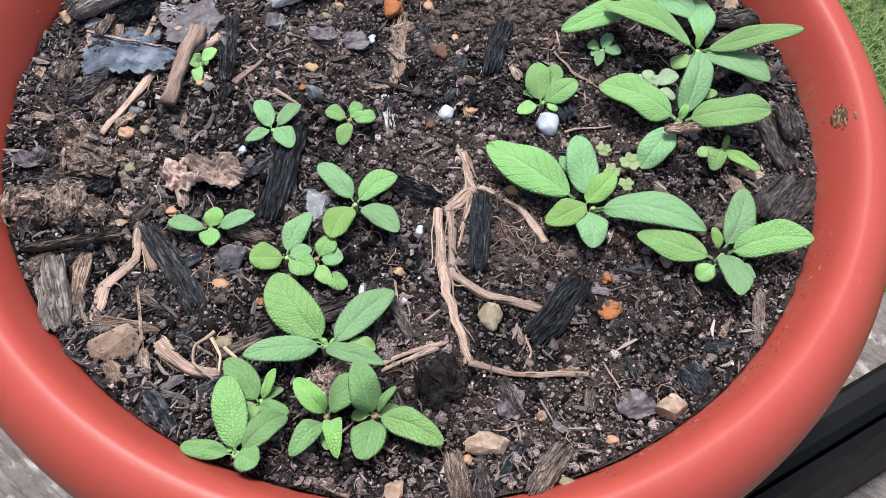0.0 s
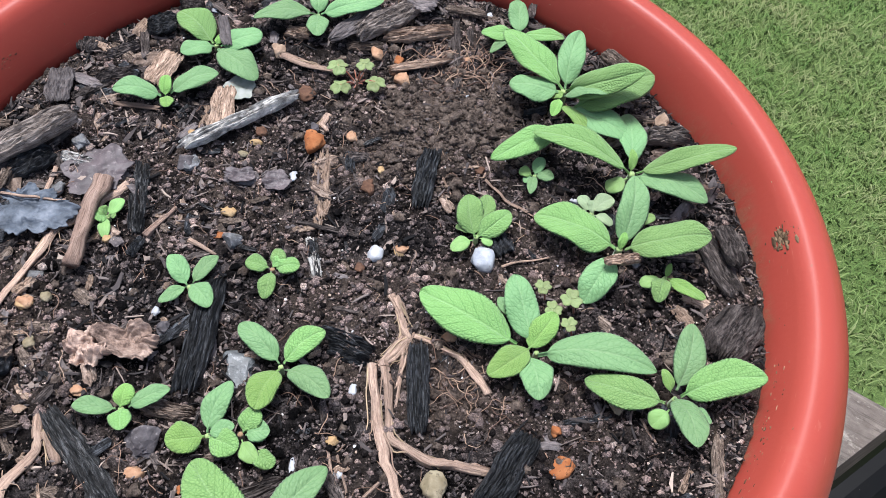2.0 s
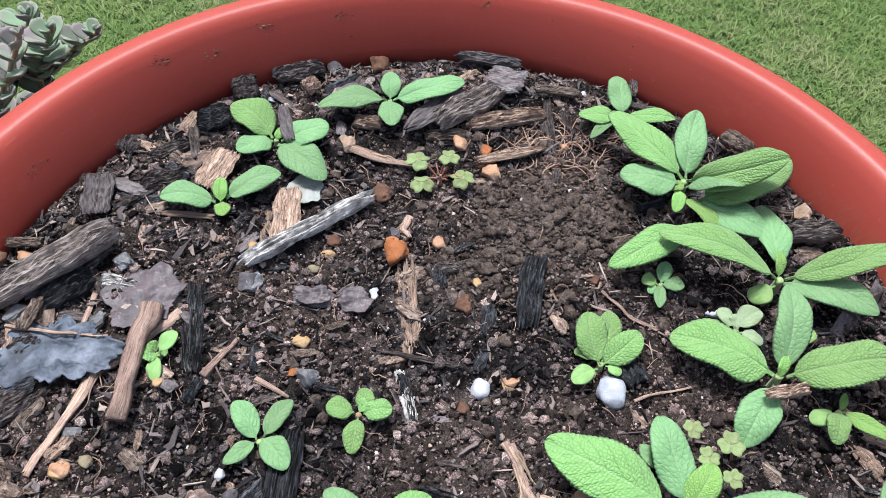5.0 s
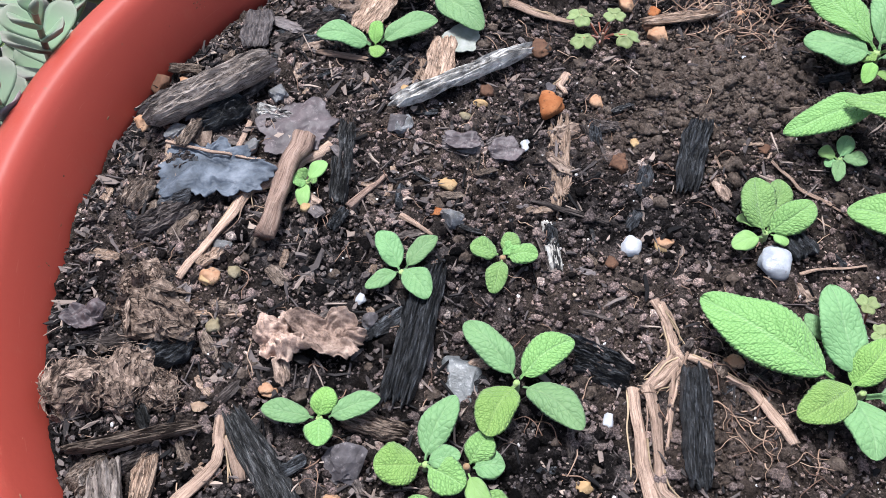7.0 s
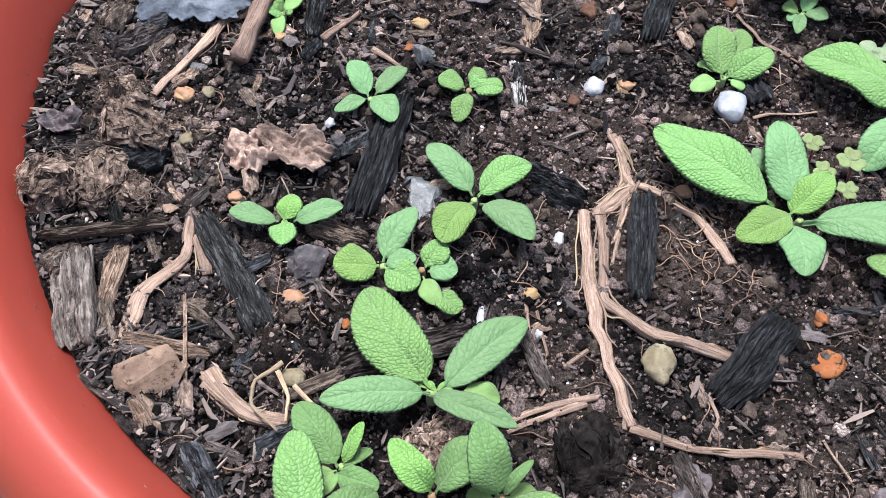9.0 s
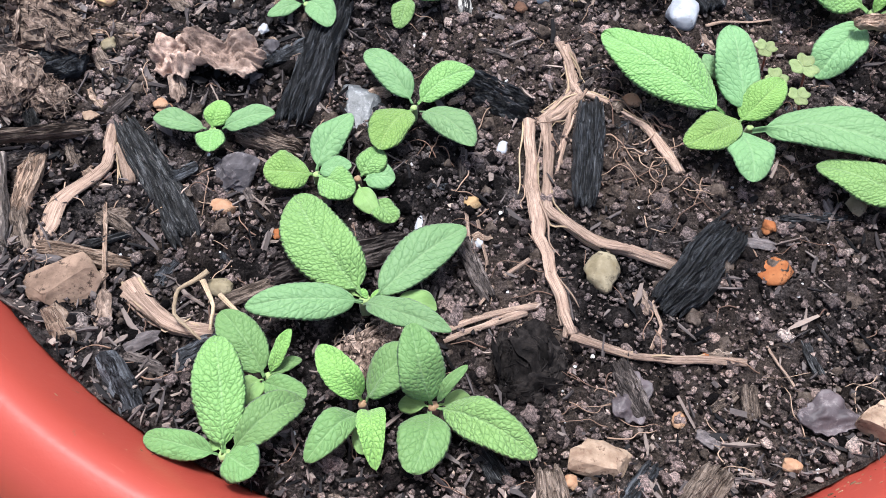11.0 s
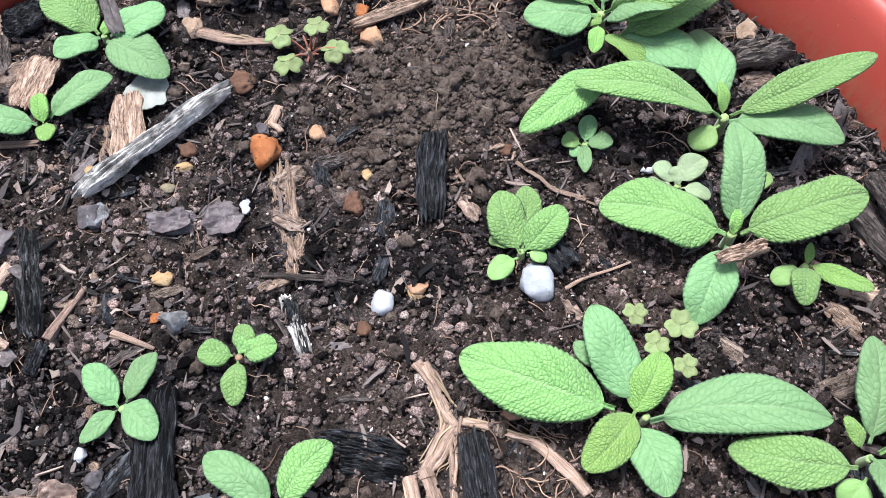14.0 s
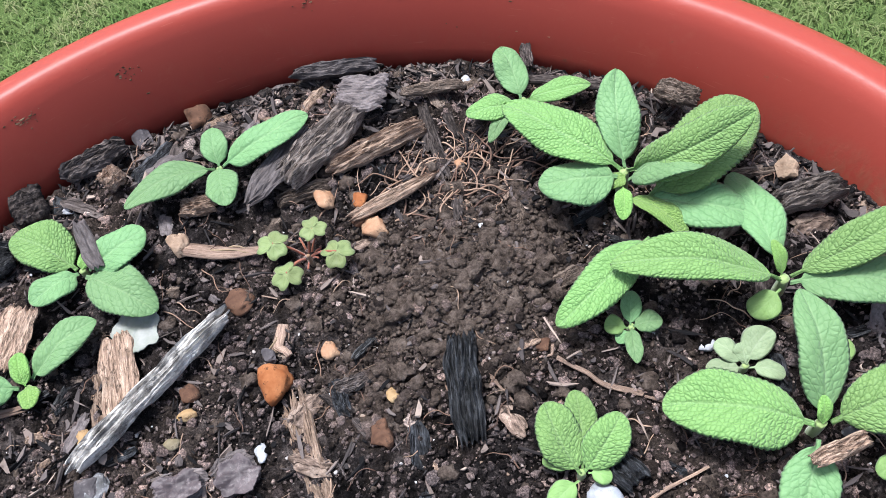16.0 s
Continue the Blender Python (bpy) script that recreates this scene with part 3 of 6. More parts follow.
def wood_mat(name, dark, mid, pale, stretch=14.0, rough=0.85, contrast=0.6, along=False, spec=0.1, checks=0.85):
    """Split wood or bark: grain along the local x axis at two scales, with dark checks, soil in the hollows and weathering."""
    m = Mat(name, rough, spec=spec)
    if along:
        grain = m.noise(1.0, 7, m.coords("UV", (90, 9, 1)), 0.75)
        fine = m.noise(1.0, 5, m.coords("UV", (160, 34, 1)), 0.7)
        split = m.noise(1.0, 4, m.coords("UV", (45, 7, 1)), 0.6)
    else:
        grain = m.noise(1.0, 7, m.coords("Object", (90, 60 * stretch, 60 * stretch)), 0.75)
        fine = m.noise(1.0, 5, m.coords("Object", (230, 230 * stretch, 230 * stretch)), 0.7)
        split = m.noise(1.0, 4, m.coords("Object", (60, 42 * stretch, 42 * stretch)), 0.6)
    both = m.math("ADD", m.math("MULTIPLY", grain, 0.55), m.math("MULTIPLY", fine, 0.45))
    blotch = m.noise(150, 5, rough=0.7)
    c = m.ramp(both, [(0.38, dark), (0.50, mid), (0.62, pale)])
    c = m.mix(m.ramp(blotch, [(0.46, (0, 0, 0)), (0.70, (0.35,) * 3 if along else (0.65,) * 3)]), c, dark)
    check = m.ramp(m.math("ABSOLUTE", m.math("SUBTRACT", split, 0.5)), [(0.0, (1, 1, 1)), (0.022, (0, 0, 0))])
    c = m.mix(m.math("MULTIPLY", check, 0.55 if along else checks), c, tuple(0.35 * v for v in dark))
    soil = m.ramp(m.noise(420, 5, rough=0.8), [(0.56, (0, 0, 0)), (0.70, (0.25,) * 3 if along else (0.6,) * 3)])
    c = m.mix(soil, c, (0.012, 0.009, 0.007))
    hue = m.t.nodes.new("ShaderNodeHueSaturation")
    m.link(c, hue.inputs["Color"])
    m.link(m.math("ADD", m.math("MULTIPLY", m.random(), 0.7), 0.7), hue.inputs["Value"])
    m.color(hue.outputs[0])
    m.bump(m.math("SUBTRACT", both, m.math("MULTIPLY", check, 0.45 * checks)), contrast, 0.002).bump(m.noise(1100, 5), 0.5, 0.0006)
    return m.m


def stone_mat(name, a, b, rough=0.7, spec=0.4, speck=None):
    m = Mat(name, rough, spec=spec)
    c = m.mix(m.ramp(m.noise(160, 5), [(0.35, (0, 0, 0)), (0.65, (1, 1, 1))]), a, b)
    if speck:
        c = m.mix(m.ramp(m.noise(420, 5, rough=0.75), [(0.55, (0, 0, 0)), (0.66, (1, 1, 1))]), c, speck)
    m.color(c).bump(m.noise(380, 5), 0.6, 0.0008)
    return m.m


LEAVES = {
    "crinkled": leaf_mat("crinkled_leaf", (0.225, 0.385, 0.128), (0.105, 0.225, 0.053), (0.28, 0.43, 0.18), 1.0, 8.0, 780.0),
    "bright": leaf_mat("young_leaf", (0.250, 0.420, 0.115), (0.115, 0.25, 0.047), (0.30, 0.45, 0.15), 1.0, 7.0, 1000.0),
    "smooth": leaf_mat("smooth_leaf", (0.185, 0.322, 0.142), (0.098, 0.21, 0.074), (0.235, 0.36, 0.175), 0.55, 6.0, 520.0),
    "dull": leaf_mat("dull_leaf", (0.155, 0.270, 0.095), (0.088, 0.18, 0.050), (0.22, 0.34, 0.15), 0.65, 6.0, 700.0),
    "seed": leaf_mat("seed_leaf", (0.22, 0.36, 0.120), (0.16, 0.29, 0.080), (0.25, 0.38, 0.15), 0.1, 3.0),
    "pale": leaf_mat("pale_leaf", (0.29, 0.37, 0.215), (0.205, 0.295, 0.145), (0.35, 0.41, 0.28), 0.3, 4.0),
    "clover": leaf_mat("clover_leaf", (0.235, 0.29, 0.12), (0.13, 0.185, 0.065), (0.24, 0.28, 0.14), 0.0, 2.0),
}
MAT_STEM = stem_mat("green_stem", (0.20, 0.30, 0.09), (0.27, 0.36, 0.14))
MAT_STALK = stem_mat("red_stalk", (0.22, 0.045, 0.03), (0.30, 0.11, 0.05))
MAT_REDSTEM = stem_mat("reddish_stem", (0.22, 0.09, 0.06), (0.26, 0.20, 0.09))
WOODS = {
    # charcoal's pale blue-grey grain tone puts a sheen into the colour
    "charcoal": wood_mat("charred_wood", (0.004, 0.004, 0.0046), (0.027, 0.0285, 0.032), (0.125, 0.134, 0.147), 9, 0.5, 1.0, spec=0.2),
    "ash": wood_mat("grey_charred_wood", (0.008, 0.008, 0.008), (0.032, 0.032, 0.033), (0.17, 0.17, 0.172), 10, 0.65, 1.0, spec=0.12),
    "bark": wood_mat("dark_bark", (0.014, 0.0115, 0.0105), (0.07, 0.057, 0.052), (0.18, 0.15, 0.137), 6, 0.8),
    "brown": wood_mat("brown_wood", (0.03, 0.022, 0.017), (0.13, 0.098, 0.078), (0.29, 0.228, 0.186), 12, 0.85),
    "greybrown": wood_mat("grey_brown_wood", (0.055, 0.044, 0.038), (0.19, 0.157, 0.137), (0.34, 0.293, 0.262), 7, 0.85),
    "tan": wood_mat("tan_wood", (0.10, 0.066, 0.047), (0.275, 0.192, 0.142), (0.45, 0.345, 0.268), 12, 0.85),
    "root": wood_mat("tan_root", (0.15, 0.098, 0.073), (0.365, 0.255, 0.195), (0.50, 0.375, 0.295), 1.6, 0.85, along=True),
    "lichen": wood_mat("lichen_wood", (0.07, 0.064, 0.059), (0.44, 0.42, 0.39), (0.70, 0.68, 0.64), 2.2, 0.9, checks=0.5),
    "mauve": wood_mat("slaty_bark", (0.042, 0.035, 0.034), (0.108, 0.091, 0.089), (0.18, 0.155, 0.151), 4, 0.6, 0.3, spec=0.25, checks=0.2),
    "peat": wood_mat("black_peat", (0.003, 0.0027, 0.0026), (0.013, 0.0113, 0.0108), (0.045, 0.038, 0.035), 1.0, 0.95, checks=0.0, spec=0.04),
    "fibre": wood_mat("fibrous_bark", (0.022, 0.015, 0.012), (0.19, 0.137, 0.108), (0.45, 0.345, 0.275), 3.0, 0.95),
    "rootlet": wood_mat("pale_rootlet", (0.32, 0.225, 0.14), (0.50, 0.38, 0.255), (0.60, 0.49, 0.35), 1.6, 0.85, along=True),
    "twig": wood_mat("brown_twig", (0.15, 0.095, 0.073), (0.35, 0.24, 0.19), (0.49, 0.36, 0.29), 1.6, 0.85, along=True),
    "litter": wood_mat("dead_leaf", (0.08, 0.053, 0.042), (0.33, 0.232, 0.187), (0.54, 0.41, 0.335), 1.5, 0.9, 0.5, checks=0.0),
}
STONES = {
    "white": stone_mat("white_pebble", (0.30, 0.308, 0.325), (0.43, 0.44, 0.455), 0.35),
    "quartz": stone_mat("milky_quartz", (0.25, 0.268, 0.295), (0.37, 0.39, 0.42), 0.3, 0.5, (0.24, 0.225, 0.22)),
    "grey": stone_mat("grey_pebble", (0.06, 0.058, 0.056), (0.17, 0.17, 0.175), 0.7, 0.3, (0.30, 0.30, 0.31)),
    "mottled": stone_mat("mottled_stone", (0.05, 0.054, 0.055), (0.12, 0.127, 0.13), 0.4, 0.35, (0.22, 0.228, 0.23)),
    "slate": stone_mat("dark_slate", (0.04, 0.036, 0.038), (0.10, 0.09, 0.094), 0.85, 0.15, (0.15, 0.135, 0.135)),
    "orange": stone_mat("orange_clay", (0.21, 0.068, 0.024), (0.31, 0.125, 0.052), 0.95, 0.15, (0.07, 0.028, 0.014)),
    "peach": stone_mat("peach_pebble", (0.26, 0.13, 0.07), (0.42, 0.265, 0.165), 0.75, 0.25, (0.13, 0.075, 0.045)),
    "gold": stone_mat("yellow_pebble", (0.27, 0.165, 0.075), (0.40, 0.285, 0.155), 0.75, 0.25, (0.18, 0.10, 0.05)),
    "beige": stone_mat("beige_stone", (0.17, 0.11, 0.075), (0.36, 0.265, 0.19), 0.85, 0.2, (0.10, 0.06, 0.042)),
    "brown": stone_mat("brown_pebble", (0.06, 0.03, 0.019), (0.15, 0.078, 0.048), 0.85, 0.2, (0.035, 0.022, 0.016)),
    "bark": stone_mat("bark_stone", (0.10, 0.066, 0.048), (0.24, 0.165, 0.12), 0.9, 0.15, (0.045, 0.03, 0.022)),
    "yellowgrey": stone_mat("sandy_stone", (0.14, 0.112, 0.065), (0.27, 0.23, 0.155), 0.85, 0.2, (0.10, 0.08, 0.055)),
}


def film_mat():
    m = Mat("grey_film", 0.6, spec=0.2)
    c = m.ramp(m.noise(120, 5), [(0.35, (0.035, 0.042, 0.052)), (0.55, (0.085, 0.10, 0.122)), (0.75, (0.17, 0.19, 0.22))])
    m.color(c).bump(m.noise(260, 4), 0.7, 0.0015)
    return m.m


MAT_FILM = film_mat()
MAT_FLAKE = stone_mat("purple_bark_flake", (0.038, 0.030, 0.032), (0.095, 0.075, 0.078), 0.5, 0.3, (0.15, 0.125, 0.125))
MAT_PETAL = stone_mat("pale_scrap", (0.17, 0.19, 0.15), (0.26, 0.27, 0.25), 0.6)


# ---- shapes of plants and litter ----
def blade_width(u, kind):
    if kind in ("seed", "pale"):
        s = (u - 0.58) / 0.42
        return math.sqrt(max(0.0, 1 - s * s)) if u > 0.22 else max(0.09, math.sqrt(max(0.0, 1 - s * s)))
    s = clamp01((u - 0.08) / 0.92)
    e = abs((s - 0.46) / (0.54 if s > 0.46 else 0.46))
    w = max(0.0, 1 - e ** 2.1) ** (0.56 if kind != "smooth" or s < 0.46 else 0.64)
    return max(w, 0.09 * (1 - u) ** 0.5 if u < 0.3 else 0.0)


def leaf(plant, bx, by, bz, tx, ty, tz, width, kind="smooth", arch=0.12, tilt=0.0, fold=0.14):
    """One leaf of a plant from its base to its tip, with a thin closed blade, toothed edge and quilted face."""
    base, tip = Vector((bx, by, bz)), Vector((tx, ty, tz))
    axis = tip - base
    length = axis.length
    width *= 0.94
    quilted = kind in ("crinkled", "bright")
    teeth = round(max(7, length / 0.0017)) if kind in ("crinkled", "bright", "smooth", "dull") else 0
    nu, nv = (max(44, 4 * teeth), 13 if width > 0.014 else 10) if teeth else (34, 7)
    if length < 0.011:
        nu, nv = 30, 6
    puff = 0.014 if quilted else 0.006 if kind in ("smooth", "dull") else 0.0
    seed = random.random() * 50
    bow, droop = (random.random() - 0.5) * 0.12, random.random() * 0.05
    top, uvs = [], []
    for i in range(nu + 1):
        u = i / nu
        half = 0.5 * width * blade_width(u, kind)
        edge = 1 + ((0.036 if quilted else 0.032) * math.sqrt(1 - abs(2 * ((u * teeth) % 1) - 1)) if teeth and 0.12 < u < 0.97 else 0)
        edge *= 1 + 0.07 * noise.noise(Vector((u * 4, seed, 0)))
        for j in range(-nv, nv + 1):
            v = j / nv
            s = abs(v)
            y = half * v * (edge if s > 0.8 else 1) * (1 + 0.10 * (1 if v > 0 else -1) * math.sin(seed + 2.5 * u)) + bow * length * math.sin(math.pi * u)
            z = arch * length * 4 * u * (1 - u) * 0.9 + fold * half * s ** 1.8 - 0.22 * half * s ** 5 - 0.05 * half * math.exp(-((s / 0.09) ** 2))
            z += 0.15 * half * s * math.sin(8 * u + seed + (2 if v > 0 else 0)) - droop * length * max(0.0, u - 0.55) ** 2 * 6 + 0.03 * length * noise.noise(Vector((u * 3, v, seed)))
            if puff and 0.08 < u < 0.98:
                q = u * length / 0.0040 - s * half / 0.0040 + 0.5 * noise.noise(Vector((u * 5, v * 3, seed)))
                r = s * half / 0.0032 + 0.5 * noise.noise(Vector((v * 4, u * 9, seed + 9)))
                z += puff * width * (abs(math.sin(math.pi * q)) * abs(math.sin(math.pi * r)) + 0.001) ** 0.5 * min(1, s * 5) * (1 - s ** 6)
            top.append((u * length, y, z))
            uvs.append((u, v))
    rows, cols = nu + 1, 2 * nv + 1
    verts = list(top)
    low = {}
    for i in range(rows):
        for j in range(cols):
            k = i * cols + j
            if 0 < i < rows - 1 and 0 < j < cols - 1:
                low[k] = len(verts)
                x, y, z = top[k]
                verts.append((x, y, z - 0.00035))
                uvs.append(uvs[k])
            else:
                low[k] = k
    faces = []
    for i in range(rows - 1):
        for j in range(cols - 1):
            a, b, c, d = i * cols + j, i * cols + j + 1, (i + 1) * cols + j + 1, (i + 1) * cols + j
            faces.append((a, d, c, b))
            under = (low[a], low[b], low[c], low[d])
            if set(under) != {a, b, c, d}:
                faces.append(under)
    x = axis.normalized()
    y = Vector((0, 0, 1)).cross(x).normalized()
    y = Matrix.Rotation(radians(tilt), 3, x) @ y
    z = x.cross(y)
    turn = Matrix((x, y, z)).transposed().to_4x4()
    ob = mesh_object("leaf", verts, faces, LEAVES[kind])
    layer = ob.data.uv_layers.new(name="UVMap")
    idx = np.empty(len(ob.data.loops), dtype=np.int32)
    ob.data.loops.foreach_get("vertex_index", idx)
    layer.data.foreach_set("uv", np.array(uvs, dtype=np.float32)[idx].ravel())
    ob.parent = plant
    ob.matrix_basis = Matrix.Translation(base - plant.location) @ turn
    return ob


def tube_geometry(points, r0, r1, sides=7, steps=5, wob=0.0, seed=0.0, flat=1.0):
    """A tapered round stem, root or twig through a few points."""
    pts = [Vector(p) for p in points]
    if len(pts) == 2:
        pts.insert(1, (pts[0] + pts[1]) / 2)
    fine = []
    ext = [2 * pts[0] - pts[1], *pts, 2 * pts[-1] - pts[-2]]
    for k in range(1, len(ext) - 2):
        a, b, c, d = ext[k - 1 : k + 3]
        for s in range(steps):
            t = s / steps
            fine.append(0.5 * (2 * b + (c - a) * t + (2 * a - 5 * b + 4 * c - d) * t * t + (3 * b - a - 3 * c + d) * t ** 3))
    fine.append(pts[-1])
    verts, faces, n = [], [], len(fine)
    for k, p in enumerate(fine):
        d = (fine[min(k + 1, n - 1)] - fine[max(k - 1, 0)]).normalized()
        side = d.cross(Vector((0.13, 0.21, 1))).normalized()
        up = side.cross(d)
        r = r0 + (r1 - r0) * k / (n - 1)
        for j in range(sides):
            a = 2 * math.pi * j / sides
            g = r * (1 + wob * noise.noise(Vector((k * 0.16, j * 1.3, seed))) + 0.25 * wob * noise.noise(Vector((k * 0.6, j * 0.7, seed + 5))))
            verts.append(p + side * (g * math.cos(a)) + up * (g * flat * math.sin(a)))
    for k in range(n - 1):
        for j in range(sides):
            a, b = k * sides + j, k * sides + (j + 1) % sides
            faces.append((a, b, b + sides, a + sides))
    faces.append(tuple(reversed(range(sides))))
    faces.append(tuple(range((n - 1) * sides, n * sides)))
    return verts, faces


def stem(plant, bx, by, x, y, z, r=0.0011, material=None):
    """The plant's short stem, from under the soil to its crown."""
    o = plant.location
    p = [Vector((bx, by, soil_z(bx, by) - 0.004)) - o, Vector(((bx + x) / 2, (by + y) / 2, (soil_z(bx, by) + z) / 2)) - o, Vector((x, y, z)) - o]
    verts, faces = tube_geometry(p, r * 1.15, r, 8, 4, 0.2)
    ob = mesh_object("stem", verts, faces, material or MAT_STEM)
    ob.parent = plant
    return ob


def seedling(x, y, z, label="sage seedling with quilted light-green leaves in the soil", category="seedling", red=False, r=0.0011):
    p = thing("seedling", (x, y, soil_z(x, y)), label, category, "seedlings in the pot")
    stem(p, x, y, x, y, z, r, MAT_REDSTEM if red else MAT_STEM)
    return p


def clover(x, y, z, size, turn, bx, by, plant, kind="clover", lean=0.2):
    """A three-part clover leaf on its thin stalk."""
    o = plant.location
    verts, faces = tube_geometry([Vector((bx, by, soil_z(bx, by) - 0.002)) - o, Vector(((x + bx) / 2, (y + by) / 2, z * 0.6 + 0.4 * soil_z(bx, by))) - o, Vector((x, y, z)) - o], 0.0005, 0.0004, 6, 4)
    ob = mesh_object("stalk", verts, faces, MAT_STALK)
    ob.parent = plant
    for k in range(3):
        a = radians(turn + 120 * k)
        heart = []
        n = 22
        for i in range(n):
            th = 2 * math.pi * i / n
            # heart outline pointing outwards
            rr = 1 - 0.42 * max(0.0, math.cos(th)) ** 8
            heart.append((size * (0.5 + 0.5 * rr * math.cos(th)), size * 0.52 * math.sin(th)))
        verts = [(size * 0.4, 0, -0.0004)] + [(0.5 * hx + size * 0.2, 0.5 * hy, 0.04 * size) for hx, hy in heart] + [(hx, hy, 0.14 * size * abs(hy) / size + 0.0002) for hx, hy in heart]
        verts += [(vx, vy, vz - 0.0002) for vx, vy, vz in verts]
        m = 2 * n + 1
        faces = []
        for i in range(n):
            j = (i + 1) % n
            faces += [(0, 1 + i, 1 + j), (1 + i, 1 + n + i, 1 + n + j, 1 + j), (m, m + 1 + j, m + 1 + i), (m + 1 + i, m + 1 + j, m + 1 + n + j, m + 1 + n + i),
                      (1 + n + i, m + 1 + n + i, m + 1 + n + j, 1 + n + j)]
        lf = mesh_object("leaflet", verts, faces, LEAVES[kind])
        layer = lf.data.uv_layers.new(name="UVMap")
        for loop in lf.data.loops:
            vx, vy, _ = lf.data.vertices[loop.vertex_index].co
            layer.data[loop.index].uv = (vx / size, vy / size * 1.9)
        lf.parent = plant
        lf.matrix_basis = Matrix.Translation(Vector((x, y, z)) - o) @ Matrix.Rotation(a, 4, "Z") @ Matrix.Rotation(-lean, 4, "Y")


def chip_mesh(name, length, width, thick, material, seed, jag=0.12, taper=0.25, warp=0.1, nx=12, ny=5, cleft=1.0):
    """A split of wood or bark: closed, ragged at its ends, grooved along the grain."""
    verts, faces, cols = [], [], ny + 1
    for side in (1, -1):
        for i in range(nx + 1):
            u = 2 * i / nx - 1
            for j in range(ny + 1):
                v = 2 * j / ny - 1
                e = 1 - taper * abs(u + 0.3 * noise.noise(Vector((seed, 1, 1)))) ** 3
                x = u * length / 2 * (1 + 1.5 * jag * noise.noise(Vector((v * width * 420, seed, math.copysign(3, u)))) * abs(u) ** 3)
                y = v * width / 2 * e * (1 + 0.14 * noise.noise(Vector((u * 3, seed + math.copysign(2, v), 4)))) + warp * width * noise.noise(Vector((u * 1.2, seed, 7)))
                edge = max(abs(u) ** 10, abs(v) ** 7)
                ridge = (1 - 2 * abs(noise.noise(Vector((u * 1.6, v * width * 620, seed + 3 * side))))) ** 2
                z = side * thick / 2 * (1 - 0.75 * edge) + side * min(thick, 0.0045) * 0.34 * cleft * (ridge - 0.6) + thick * 0.25 * noise.noise(Vector((u * 2.5, v * 2.5, seed + side))) + warp * length * 0.12 * noise.noise(Vector((u * 1.1, v * 0.5, seed + 20)))
                verts.append((x, y, z))
    half = (nx + 1) * cols
    for i in range(nx):
        for j in range(ny):
            a = i * cols + j
            faces.append((a, a + cols, a + cols + 1, a + 1))
            faces.append((half + a, half + a + 1, half + a + cols + 1, half + a + cols))
    rim = [j for j in range(cols)] + [i * cols + ny for i in range(1, nx + 1)] + [nx * cols + j for j in range(ny - 1, -1, -1)] + [i * cols for i in range(nx - 1, 0, -1)]
    for k, a in enumerate(rim):
        b = rim[(k + 1) % len(rim)]
        faces.append((a, b, half + b, half + a))
    me = bpy.data.meshes.new(name)
    me.from_pydata(verts, [], faces)
    me.materials.append(material)
    me.update()
    return me


CHIP_LABELS = {
    "charcoal": ("charcoal_stick", "black charred stick lying in the soil", "charcoal"),
    "ash": ("charcoal_stick", "grey-black charred wood, cracked along the grain", "charcoal"),
    "bark": ("bark_chip", "dark brown weathered bark chip on the soil", "bark chip"),
    "brown": ("wood_chip", "brown weathered wood chip on the soil", "wood chip"),
    "greybrown": ("wood_chip", "grey-brown weathered piece of wood on the soil", "wood chip"),
    "tan": ("wood_chip", "pale tan splinter of wood on the soil", "wood chip"),
    "lichen": ("wood_chip", "grey lichen-crusted stick lying on the soil", "stick"),
    "mauve": ("bark_chip", "flat slaty purple-grey bark flake on the soil", "bark chip"),
    "fibre": ("bark_chip", "frayed fibrous brown bark lump on the soil", "bark chip"),
    "root": ("root", "dry tan piece of root on the soil", "root"),
    "litter": ("dead_leaf", "crumpled pinkish-brown dead leaf on the soil", "dead leaf"),
}


def chip(x1, y1, x2, y2, width, kind, thick=0.0, lift=0.0, tilt=0.0, jag=0.12, taper=0.25, warp=0.1, z1=None, z2=None):
    """A wood chip between two ground points."""
    a = Vector((x1, y1, soil_z(x1, y1) if z1 is None else z1))
    b = Vector((x2, y2, soil_z(x2, y2) if z2 is None else z2))
    d = b - a
    thick = thick or min(width * (0.7 if kind in ("charcoal", "ash") else 0.55), 0.007)
    name, label, category = CHIP_LABELS[kind]
    me = chip_mesh(name, d.length, width, thick, WOODS[kind], x1 * 991 + y2 * 577, jag, taper, warp, 24 if d.length > 0.02 else 12, 26 if width > 0.006 else 12, 1.5 if kind in ("charcoal", "ash") else 1.0)
    ob = new(name, me)
    ux = d.normalized()
    uy = Vector((0, 0, 1)).cross(ux).normalized()
    uy = Matrix.Rotation(radians(tilt), 3, ux) @ uy
    ob.matrix_world = Matrix.Translation((a + b) / 2 + Vector((0, 0, thick * 0.25 + lift))) @ Matrix((ux, uy, ux.cross(uy))).transposed().to_4x4()
    return tagged(ob, label, category, "wood litter on the soil")


